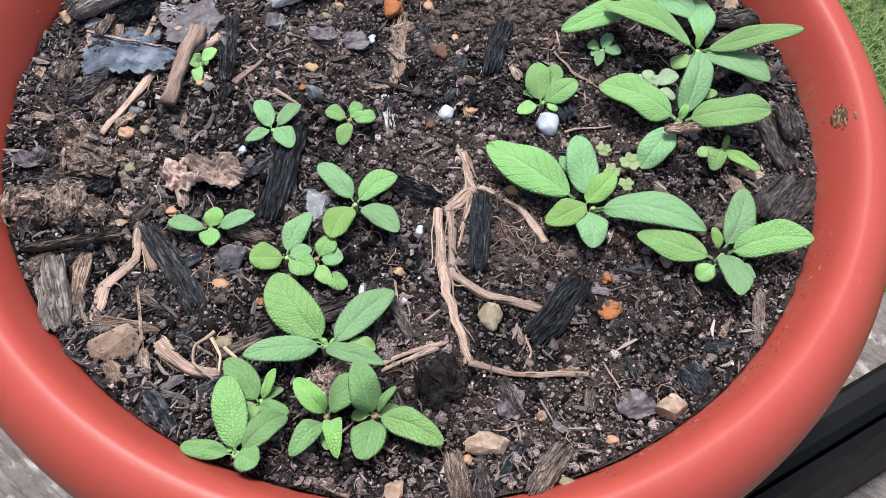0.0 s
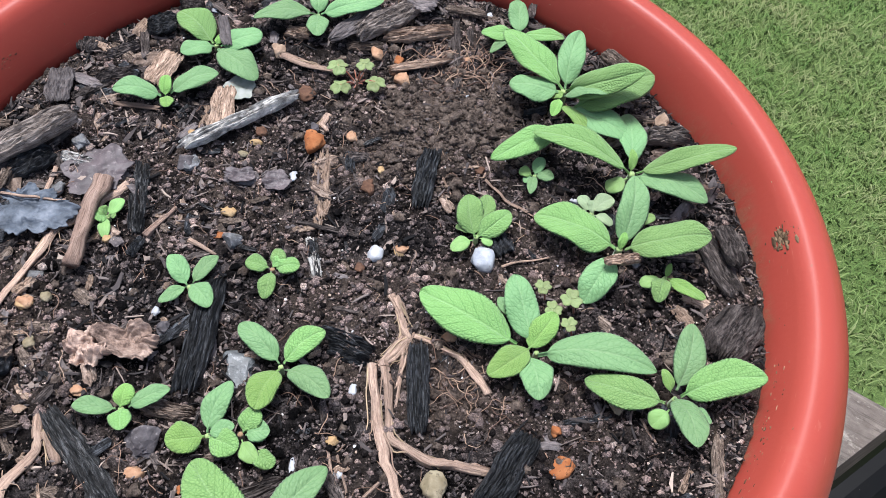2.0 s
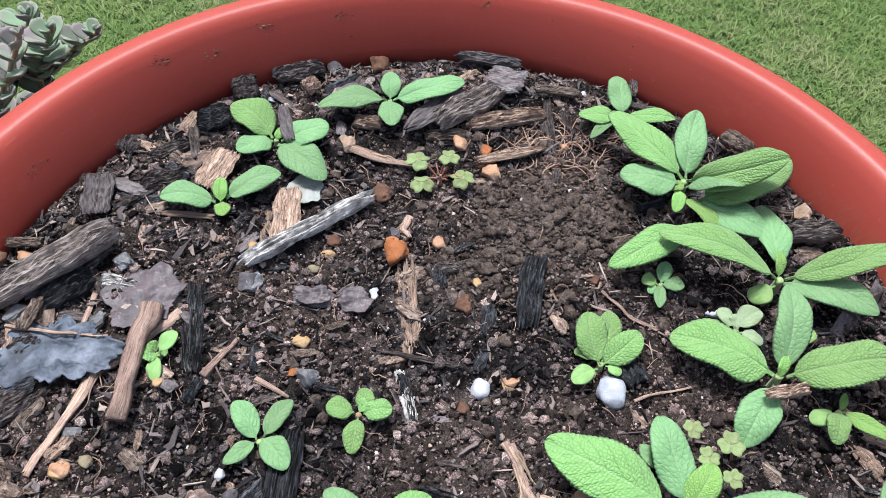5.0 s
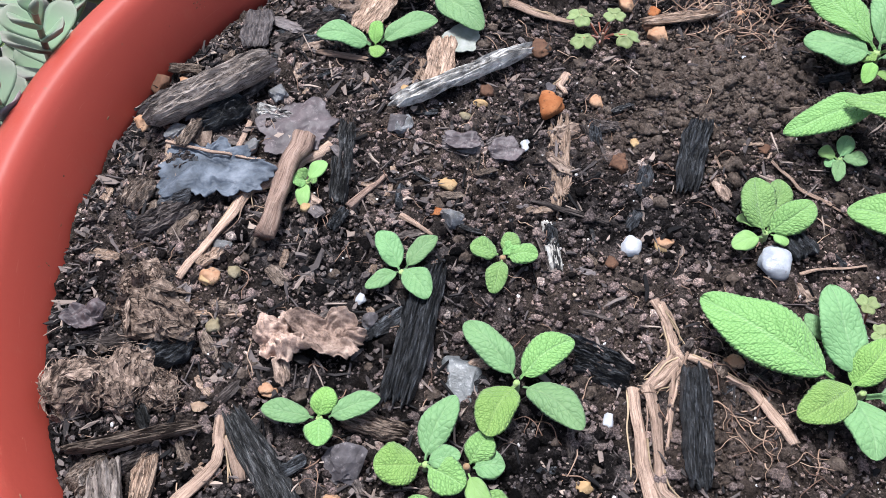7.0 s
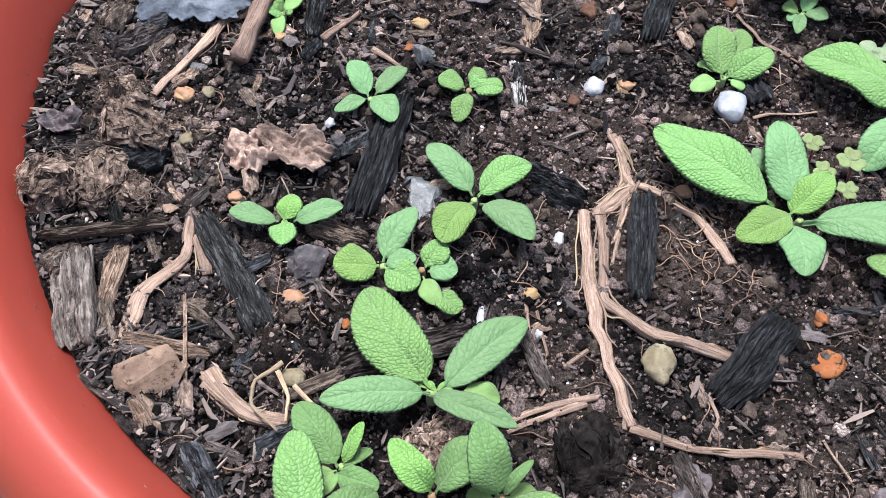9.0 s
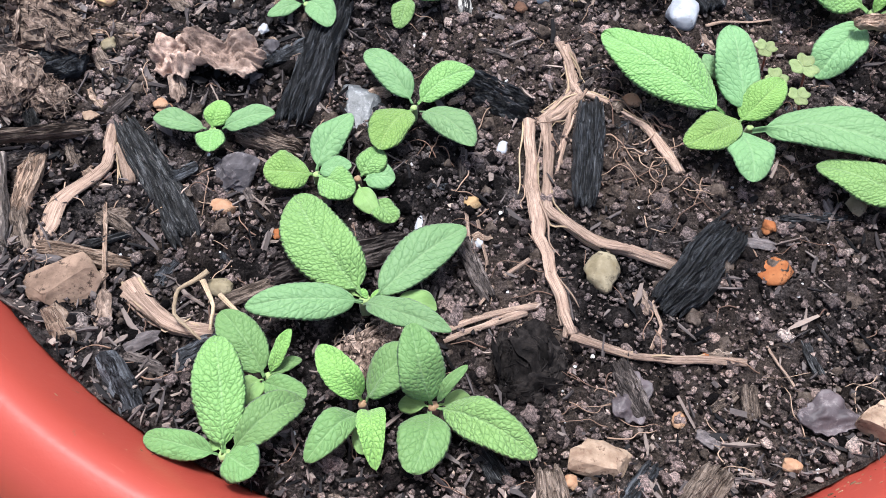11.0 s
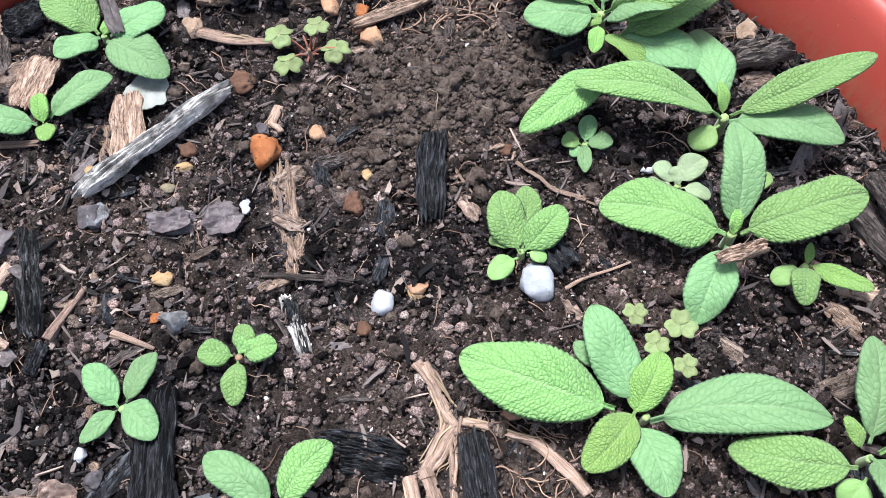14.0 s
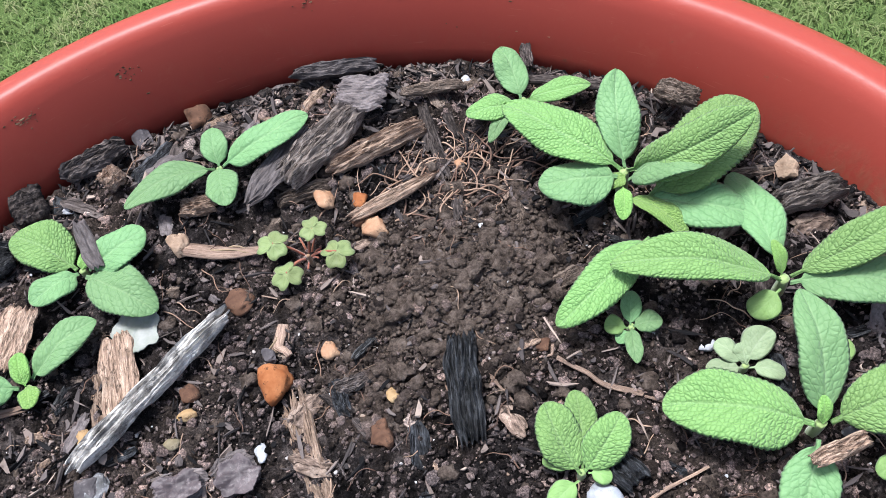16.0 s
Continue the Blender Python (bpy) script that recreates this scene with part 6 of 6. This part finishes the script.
root([(0.0382, 0.0563), (0.0469, 0.0551)], 0.0007, 0.0004)
root([(0.0451, 0.0423), (0.0500, 0.0295)], 0.0005, 0.0003)
root([(-0.0253, 0.0980), (-0.0034, 0.0850)], 0.0002, 0.0002)
root([(0.0225, -0.0240), (0.0257, -0.0356), (0.0286, -0.0435)], 0.0015, 0.0011)
root([(0.0290, -0.0427), (0.0231, -0.0483), (0.0169, -0.0547)], 0.0016, 0.0011)
root([(0.0282, -0.0448), (0.0263, -0.0555), (0.0222, -0.0658)], 0.0008, 0.0004)
root([(0.0251, -0.0514), (0.0234, -0.0615), (0.0241, -0.0703)], 0.0006, 0.0003)
root([(0.0246, -0.1160), (0.0288, -0.1216), (0.0270, -0.1277)], 0.0011, 0.0008)
root([(0.0211, -0.1070), (0.0246, -0.1152), (0.0262, -0.1239)], 0.0008, 0.0006)
root([(0.0465, -0.1004), (0.0523, -0.0978), (0.0587, -0.1008)], 0.0006, 0.0009)
root([(0.0000, -0.0933), (0.0040, -0.1070), (0.0033, -0.1152)], 0.0005, 0.0003)
pebble(0.0139, -0.0010, 0.0066, 0.0076, "white", h=0.005, turn=-15, rough=0.24)
pebble(0.0622, -0.0046, 0.0098, 0.0118, "quartz", h=0.008, sink=0.25, rough=0.24)
pebble(-0.0498, 0.0055, 0.0076, 0.0081, "grey", h=0.006)
pebble(-0.0167, 0.0611, 0.0104, 0.0118, "orange", h=0.007)
pebble(0.0016, 0.0667, 0.0059, 0.0057, "peach")
pebble(-0.0530, 0.0207, 0.0075, 0.0053, "gold")
pebble(-0.0215, 0.0926, 0.0104, 0.0088, "brown", h=0.004, sink=0.4)
pebble(0.0266, 0.1021, 0.0082, 0.0091, "peach")
pebble(0.0247, 0.1138, 0.0049, 0.0067, "orange")
pebble(0.0134, 0.1188, 0.0070, 0.0082, "peach")
pebble(0.0361, -0.1062, 0.0092, 0.0120, "yellowgrey", h=0.006)
pebble(0.0865, -0.0995, 0.0098, 0.0086, "orange", h=0.003)
pebble(0.0857, -0.0849, 0.0038, 0.0037, "orange")
pebble(0.1033, -0.1454, 0.0122, 0.0107, "beige", h=0.009)
pebble(0.0352, -0.1618, 0.0157, 0.0091, "beige", h=0.009)
pebble(-0.0725, -0.0868, 0.0117, 0.0152, "slate", h=0.007)
chip(0.1525, -0.0590, 0.1722, -0.0362, 0.0205, "bark", thick=0.006, taper=0.6, jag=0.12, lift=0.004)
pebble(-0.1067, -0.1319, 0.0213, 0.0147, "bark", h=0.008, label='flat brown bark-like stone beside a dry straw')
pebble(0.0449, -0.0431, 0.0066, 0.0048, "peach")
pebble(-0.0676, -0.1253, 0.0062, 0.0051, "yellowgrey")
pebble(-0.0737, -0.1000, 0.0078, 0.0050, "peach")
pebble(-0.1004, -0.0676, 0.0048, 0.0038, "peach")
pebble(-0.1283, -0.0296, 0.0065, 0.0066, "peach")
pebble(0.0008, -0.0998, 0.0037, 0.0051, "white")
pebble(0.0052, -0.0655, 0.0039, 0.0056, "white")
pebble(-0.0022, -0.0877, 0.0047, 0.0042, "gold")
pebble(0.0809, -0.1577, 0.0049, 0.0033, "peach")
pebble(0.0567, -0.1474, 0.0039, 0.0039, "peach")
pebble(0.0036, -0.1806, 0.0086, 0.0069, "beige")
pebble(0.0282, -0.1678, 0.0037, 0.0036, "peach")
pebble(0.0637, -0.1741, 0.0048, 0.0039, "yellowgrey")
pebble(0.1111, -0.0760, 0.0053, 0.0081, "yellowgrey")
pebble(0.0239, 0.0006, 0.0043, 0.0040, "gold")
pebble(-0.0774, -0.0309, 0.0036, 0.0043, "white")
pebble(0.1302, -0.0084, 0.0042, 0.0045, "grey")
pebble(-0.1280, 0.0295, 0.0056, 0.0072, "grey")
pebble(-0.1574, 0.0308, 0.0082, 0.0079, "grey")
pebble(-0.1283, -0.0299, 0.0054, 0.0055, "gold")
pebble(-0.1278, -0.0162, 0.0071, 0.0051, "grey")
pebble(-0.1231, 0.0549, 0.0078, 0.0084, "grey")
pebble(-0.0729, 0.0469, 0.0074, 0.0084, "grey")
pebble(-0.1711, 0.0359, 0.0070, 0.0109, "peach")
pebble(-0.0253, 0.0430, 0.0035, 0.0073, "white")
pebble(0.0250, 0.0021, 0.0069, 0.0049, "peach")
pebble(-0.0422, 0.0660, 0.0063, 0.0063, "brown")
pebble(-0.0742, 0.0628, 0.0049, 0.0050, "gold")
pebble(-0.0442, 0.0605, 0.0067, 0.0033, "gold")
pebble(0.0065, -0.0083, 0.0040, 0.0047, "brown")
pebble(-0.0557, 0.0075, 0.0048, 0.0036, "orange")
pebble(-0.0495, 0.0529, 0.0057, 0.0038, "yellowgrey")
pebble(-0.1617, 0.0586, 0.0056, 0.0057, "peach")
pebble(-0.1703, 0.0550, 0.0073, 0.0081, "brown")
pebble(-0.1025, 0.0026, 0.0036, 0.0036, "gold")
pebble(0.0101, 0.0345, 0.0065, 0.0076, "brown")
pebble(0.0225, 0.1075, 0.0049, 0.0059, "brown")
pebble(-0.0373, 0.1189, 0.0074, 0.0096, "beige")
pebble(0.0606, 0.1152, 0.0040, 0.0047, "peach")
pebble(0.1078, 0.0280, 0.0054, 0.0037, "white")
pebble(0.1553, 0.0715, 0.0074, 0.0066, "beige", h=0.007)
pebble(0.0750, 0.1521, 0.0046, 0.0054, "white")
pebble(0.0594, 0.0891, 0.0022, 0.0034, "white")
pebble(-0.0713, 0.1474, 0.0065, 0.0040, "white")
pebble(-0.0446, 0.1722, 0.0061, 0.0112, "slate")
pebble(-0.0227, 0.1744, 0.0103, 0.0097, "brown")
pebble(0.0630, 0.0450, 0.0061, 0.0043, "brown")
pebble(-0.0165, 0.0714, 0.0058, 0.0059, "slate")
pebble(0.0105, 0.0349, 0.0042, 0.0085, "brown", h=0.004)
pebble(-0.0728, 0.0473, 0.0063, 0.0081, "grey")
pebble(0.0157, 0.0458, 0.0037, 0.0042, "gold")
pebble(-0.0572, -0.1056, 0.0027, 0.0041, "orange")
pebble(-0.0171, -0.0973, 0.0024, 0.0058, "white", h=0.002)
pebble(0.0850, -0.0853, 0.0033, 0.0042, "orange")
pebble(0.0565, -0.1481, 0.0031, 0.0030, "peach")
pebble(0.0650, -0.1284, 0.0027, 0.0021, "orange")
pebble(0.0563, -0.1479, 0.0032, 0.0033, "peach")
pebble(-0.0990, -0.0884, 0.0046, 0.0039, "slate")
pebble(-0.0726, -0.0395, 0.0056, 0.0054, "slate")
pebble(-0.1012, -0.0667, 0.0047, 0.0037, "peach")
pebble(-0.1286, -0.0293, 0.0059, 0.0068, "gold")
pebble(-0.1217, -0.0261, 0.0047, 0.0043, "yellowgrey")
pebble(-0.0759, 0.0473, 0.0071, 0.0097, "slate")
pebble(-0.1201, -0.0754, 0.0053, 0.0035, "beige")
pebble(-0.1233, -0.0471, 0.0049, 0.0052, "yellowgrey")
pebble(-0.1278, -0.0153, 0.0076, 0.0054, "grey")
crumpled(-0.1624, -0.0504, 0.0125, 0.0097, MAT_FLAKE, "curled slaty purple-grey bark flake on the soil", "bark chip", "bark_chip", height=0.005, n=36, freq=2.0, lift=0.001, ragged=0.5)
crumpled(-0.1120, 0.0376, 0.0294, 0.0248, MAT_FLAKE, "thin curled purple-brown bark flake on the soil", "bark chip", "bark_chip", height=0.003, turn=25, n=40, freq=2.0, lift=0.0015, ragged=0.5)
crumpled(-0.0496, 0.0389, 0.0163, 0.0087, MAT_FLAKE, "thin curled purple-brown bark flake on the soil", "bark chip", "bark_chip", height=0.0025, n=24, freq=2.0, lift=0.0008, ragged=0.4)
crumpled(-0.0328, 0.0369, 0.0142, 0.0108, MAT_FLAKE, "thin curled purple-brown bark flake on the soil", "bark chip", "bark_chip", height=0.0025, n=24, freq=2.0, lift=0.0008, ragged=0.4)
crumpled(0.0905, -0.1448, 0.0148, 0.0095, MAT_FLAKE, "thin curled purple-brown bark flake on the soil", "bark chip", "bark_chip", height=0.0025, n=24, freq=2.0, lift=0.0008, ragged=0.4)
crumpled(0.0451, -0.1427, 0.0100, 0.0134, MAT_FLAKE, "thin curled purple-brown bark flake on the soil", "bark chip", "bark_chip", height=0.0025, n=24, freq=2.0, lift=0.0008, ragged=0.4)
crumpled(-0.1397, 0.0167, 0.0398, 0.0268, MAT_FILM, "torn scrap of grey-blue plastic film on the soil", "plastic film", "plastic_film", height=0.0038, turn=-10, freq=4.5, n=48, lift=0.0018)
crumpled(-0.1007, -0.0497, 0.0150, 0.0178, WOODS["litter"], "crumpled pinkish-brown dead leaf on the soil", "dead leaf", "dead_leaf", height=0.011, turn=10, n=44, freq=2.3, ragged=0.55)
crumpled(-0.0842, -0.0470, 0.0235, 0.0150, WOODS["litter"], "crumpled pinkish-brown dead leaf on the soil", "dead leaf", "dead_leaf", height=0.011, turn=-10, n=44, freq=2.3, ragged=0.55)
pebble(-0.0402, -0.0562, 0.0152, 0.0158, "mottled", h=0.0055, turn=20, sink=0.3, label="rough mottled grey stone, part glassy, in the soil")
crumpled(-0.0541, 0.0929, 0.0156, 0.0163, MAT_PETAL, "pale whitish-green scrap of leaf on the soil", "dead leaf", "dead_leaf", height=0.002, ragged=0.3, freq=1.5, lift=0.001)
fibre_lump(-0.1560, -0.0752, 0.0178, 0.0156, 0.014, 70, "frayed fibrous brown bark lump on the soil against the pot wall")
fibre_lump(-0.1428, -0.0713, 0.0180, 0.0178, 0.013, 95, "frayed fibrous brown bark lump on the soil against the pot wall")
fibre_lump(-0.1398, -0.0467, 0.0246, 0.0178, 0.012, -20, "frayed fibrous brown bark lump on the soil")
fibre_lump(-0.1499, -0.0351, 0.0117, 0.0124, 0.01, 30, "frayed fibrous brown bark lump on the soil")
fibre_lump(-0.1334, -0.0719, 0.0098, 0.0124, 0.008, 60, "frayed fibrous brown bark lump on the soil")
fibre_lump(-0.0261, -0.1410, 0.0109, 0.0144, 0.01, 80, "shredded brown bark under the seedlings")
fibre_lump(-0.0205, -0.1360, 0.0095, 0.0131, 0.01, 100, "shredded brown bark under the seedlings")
fibre_lump(0.0177, -0.1372, 0.0173, 0.0228, 0.006, 10, "black crumbling lump of peat on the soil", "peat")

root_hairs()


# ---- splashes on the pot, loose chips, the succulent ----
def wall_r(z):
    """Radius of the pot's inner face at a height."""
    inner = [(r, h) for r, h in POT[13:20]]
    for (r1, h1), (r2, h2) in zip(inner, inner[1:]):
        if h2 <= z <= h1:
            return r1 + (r2 - r1) * (h1 - z) / (h1 - h2)
    return inner[0][0]


def splashes():
    """Dried soil specks stuck to the wall and rim."""
    r = np.random.default_rng(5)
    V, F, base = [], [], 0
    for k in range(560):
        if k < 90:
            a, z = -0.04 + r.normal(0, 0.014), 0.0285 + r.normal(0, 0.0028)
            s = 0.0003 + 0.0016 * r.random() ** 2
        elif k < 250:
            a, z, s = r.uniform(-1.2, -0.35), 0.0205 + abs(r.normal(0, 0.0035)), r.uniform(0.0002, 0.0007)
        elif k < 420:
            # smudges here and there on the far wall
            a, z = (1.42, 1.78, 1.98, 2.12, 2.62, 2.25)[k % 6] + r.normal(0, 0.012), (0.031, 0.0265, 0.029, 0.024, 0.021, 0.030)[k % 6] + r.normal(0, 0.0013)
            s = 0.00012 + 0.00045 * r.random() ** 2
        else:
            a, z, s = r.uniform(0, 6.283), r.uniform(0.014, 0.035), 0.0001 + 0.0006 * r.random() ** 3
        z = min(z, 0.0355)
        rad = wall_r(z)
        v = ICO_V * r.uniform(0.6, 1.3, (len(ICO_V), 1)) * (s * 0.35, s * r.uniform(0.5, 2.2), s * 0.9)
        m = np.array(Euler((0, 0, a)).to_matrix())
        V.append(v @ m.T + (rad * math.cos(a), rad * math.sin(a), z))
        F.append(ICO_F + base)
        base += len(ICO_V)
    tagged(mesh_object("soil_splashes", np.concatenate(V), np.concatenate(F), MAT_SPLASH, smooth=False), "dried brown soil specks stuck to the pot wall", "soil specks", kind="stuff")


def splash_mat():
    m = Mat("dried_soil", 0.9, spec=0.2)
    m.color(m.ramp(m.random(True), [(0.0, (0.05, 0.03, 0.018)), (0.6, (0.14, 0.09, 0.05)), (1.0, (0.34, 0.23, 0.14))]))
    return m.m


MAT_SPLASH = splash_mat()
splashes()


def loose_chips():
    """Small chips of bark, wood and charcoal, each lying by itself."""
    r = random.Random(77)
    kinds = ["bark", "bark", "charcoal", "charcoal", "brown", "brown", "mauve", "mauve", "ash", "tan", "tan", "fibre"]
    stock = []
    for k, kind in enumerate(kinds):
        name, label, category = CHIP_LABELS[kind]
        ln = r.uniform(0.008, 0.014)
        stock.append((chip_mesh(name, ln, ln * r.uniform(0.22, 0.6), r.uniform(0.0012, 0.0026), WOODS[kind], 40 + k * 7.3, 0.3, 0.35, 0.15, 8, 3), name, label, category))
    made = 0
    while made < 298:
        a, rad = r.random() * 6.283, 0.176 * math.sqrt(r.random())
        x, y = spread_out(rad * math.cos(a), rad * math.sin(a))
        if r.random() > 0.25 + 0.5 * (x < -0.05) + 0.55 * (rad > 0.145 and y > -0.05):
            continue
        me, name, label, category = stock[r.randrange(len(stock))]
        ob = new(name, me)
        k = r.uniform(0.4, 1.2) * (1.35 if rad > 0.14 else 1.0)
        ob.matrix_world = pose(x, y, soil_z(x, y) + 0.0006 * k, r.gauss(0, 14), r.gauss(0, 9), r.uniform(0, 360)) @ Matrix.Diagonal((k, k, k, 1))
        tagged(ob, label, category, "wood litter on the soil")
        made += 1


loose_chips()


def succulent_leaf(plant, base, out, up, length, width, parent):
    """A fat spoon-shaped succulent leaf."""
    n, m = 9, 8
    verts, uvs, faces = [], [], []
    for i in range(n + 1):
        u = i / n
        w = width / 2 * (0.25 + 0.75 * math.sin(math.pi * min(1, u * 0.62 + 0.06)) ** 1.5) * (max(0.0, 1 - max(0.0, (u - 0.62) / 0.38) ** 2.4)) ** 0.5
        w = max(w, 0.0002)
        th = min(w, 0.0013) * (1 - 0.3 * u)
        for j in range(m):
            a = 2 * math.pi * j / m
            verts.append((u * length, w * math.cos(a), th * math.sin(a) + 0.16 * length * u * u + 0.35 * w * math.cos(a) ** 2))
            uvs.append((u, 0.0))
    for i in range(n):
        for j in range(m):
            faces.append((i * m + j, i * m + (j + 1) % m, (i + 1) * m + (j + 1) % m, (i + 1) * m + j))
    faces.append(tuple(range(n * m, n * m + m)))
    faces.append(tuple(reversed(range(m))))
    ob = mesh_object("leaf", verts, faces, MAT_SUCC)
    layer = ob.data.uv_layers.new(name="UVMap")
    for loop in ob.data.loops:
        layer.data[loop.index].uv = uvs[loop.vertex_index]
    x = (out + up).normalized()
    y = Vector((0, 0, 1)).cross(x).normalized()
    ob.parent = parent
    ob.matrix_basis = Matrix.Translation(base) @ Matrix((x, y, x.cross(y))).transposed().to_4x4()
    return ob


def succulent(x0, y0, tips):
    """A leafy succulent: stems from the bench, set with crossed pairs of fleshy oval leaves."""
    o = Vector((x0, y0, -0.1905))
    plant = thing("succulent", o, "grey-green succulent with purple-flushed oval leaves beside the flower pot", "succulent plant")
    r = random.Random(int(-x0 * 900 + y0 * 700))
    for k, (x, y, z, size) in enumerate(tips):
        tip = Vector((x, y, z)) - o
        foot = Vector((r.uniform(-0.03, 0.03), r.uniform(-0.04, 0.04), -0.002))
        mid = foot.lerp(tip, 0.55) + Vector((-0.012, 0.004, 0.01))
        verts, faces = tube_geometry([foot, mid, tip], 0.0022, 0.0012, 8, 8, 0.2, k)
        st = mesh_object("stem", verts, faces, MAT_REDSTEM)
        st.parent = plant
        turn = r.uniform(0, 6)
        for j in range(30):
            pair = j // 2
            a = turn + pair * 1.57 + (j % 2) * math.pi + r.uniform(-0.3, 0.3)
            grow = min(1.0, 0.35 + pair / 4)
            base = tip.lerp(mid, min(1.0, pair * 0.085)).lerp(foot, max(0.0, pair - 11) * 0.12)
            out = Vector((math.cos(a), math.sin(a), 0))
            up = Vector((0, 0, 1.9 - 1.3 * grow + r.uniform(-0.35, 0.35)))
            ln = size * 0.78 * grow * r.uniform(0.75, 1.1)
            succulent_leaf(plant, base, out, up, ln, ln * r.uniform(0.66, 0.9), st)


succulent(-0.262, 0.080, [(-0.203, 0.050, 0.048, 0.026), (-0.220, 0.106, 0.030, 0.024), (-0.208, 0.018, 0.046, 0.025), (-0.246, 0.070, 0.026, 0.026), (-0.252, 0.030, 0.030, 0.026),
                          (-0.250, 0.112, 0.012, 0.026), (-0.275, 0.060, 0.020, 0.027), (-0.280, 0.100, 0.006, 0.027)])
succulent(-0.285, 0.180, [(-0.190, 0.132, 0.040, 0.022), (-0.180, 0.160, 0.034, 0.021), (-0.224, 0.196, 0.000, 0.025), (-0.236, 0.150, 0.014, 0.025), (-0.212, 0.172, 0.012, 0.023), (-0.262, 0.180, -0.004, 0.027),
                          (-0.252, 0.215, -0.016, 0.027), (-0.270, 0.140, 0.006, 0.027), (-0.295, 0.200, -0.020, 0.028)])
succulent(-0.280, 0.262, [(-0.224, 0.258, -0.030, 0.025), (-0.200, 0.230, -0.018, 0.022), (-0.206, 0.200, -0.002, 0.022), (-0.250, 0.255, -0.040, 0.027), (-0.236, 0.290, -0.055, 0.027), (-0.280, 0.240, -0.040, 0.028),
                          (-0.190, 0.262, -0.045, 0.022), (-0.270, 0.300, -0.065, 0.028)])
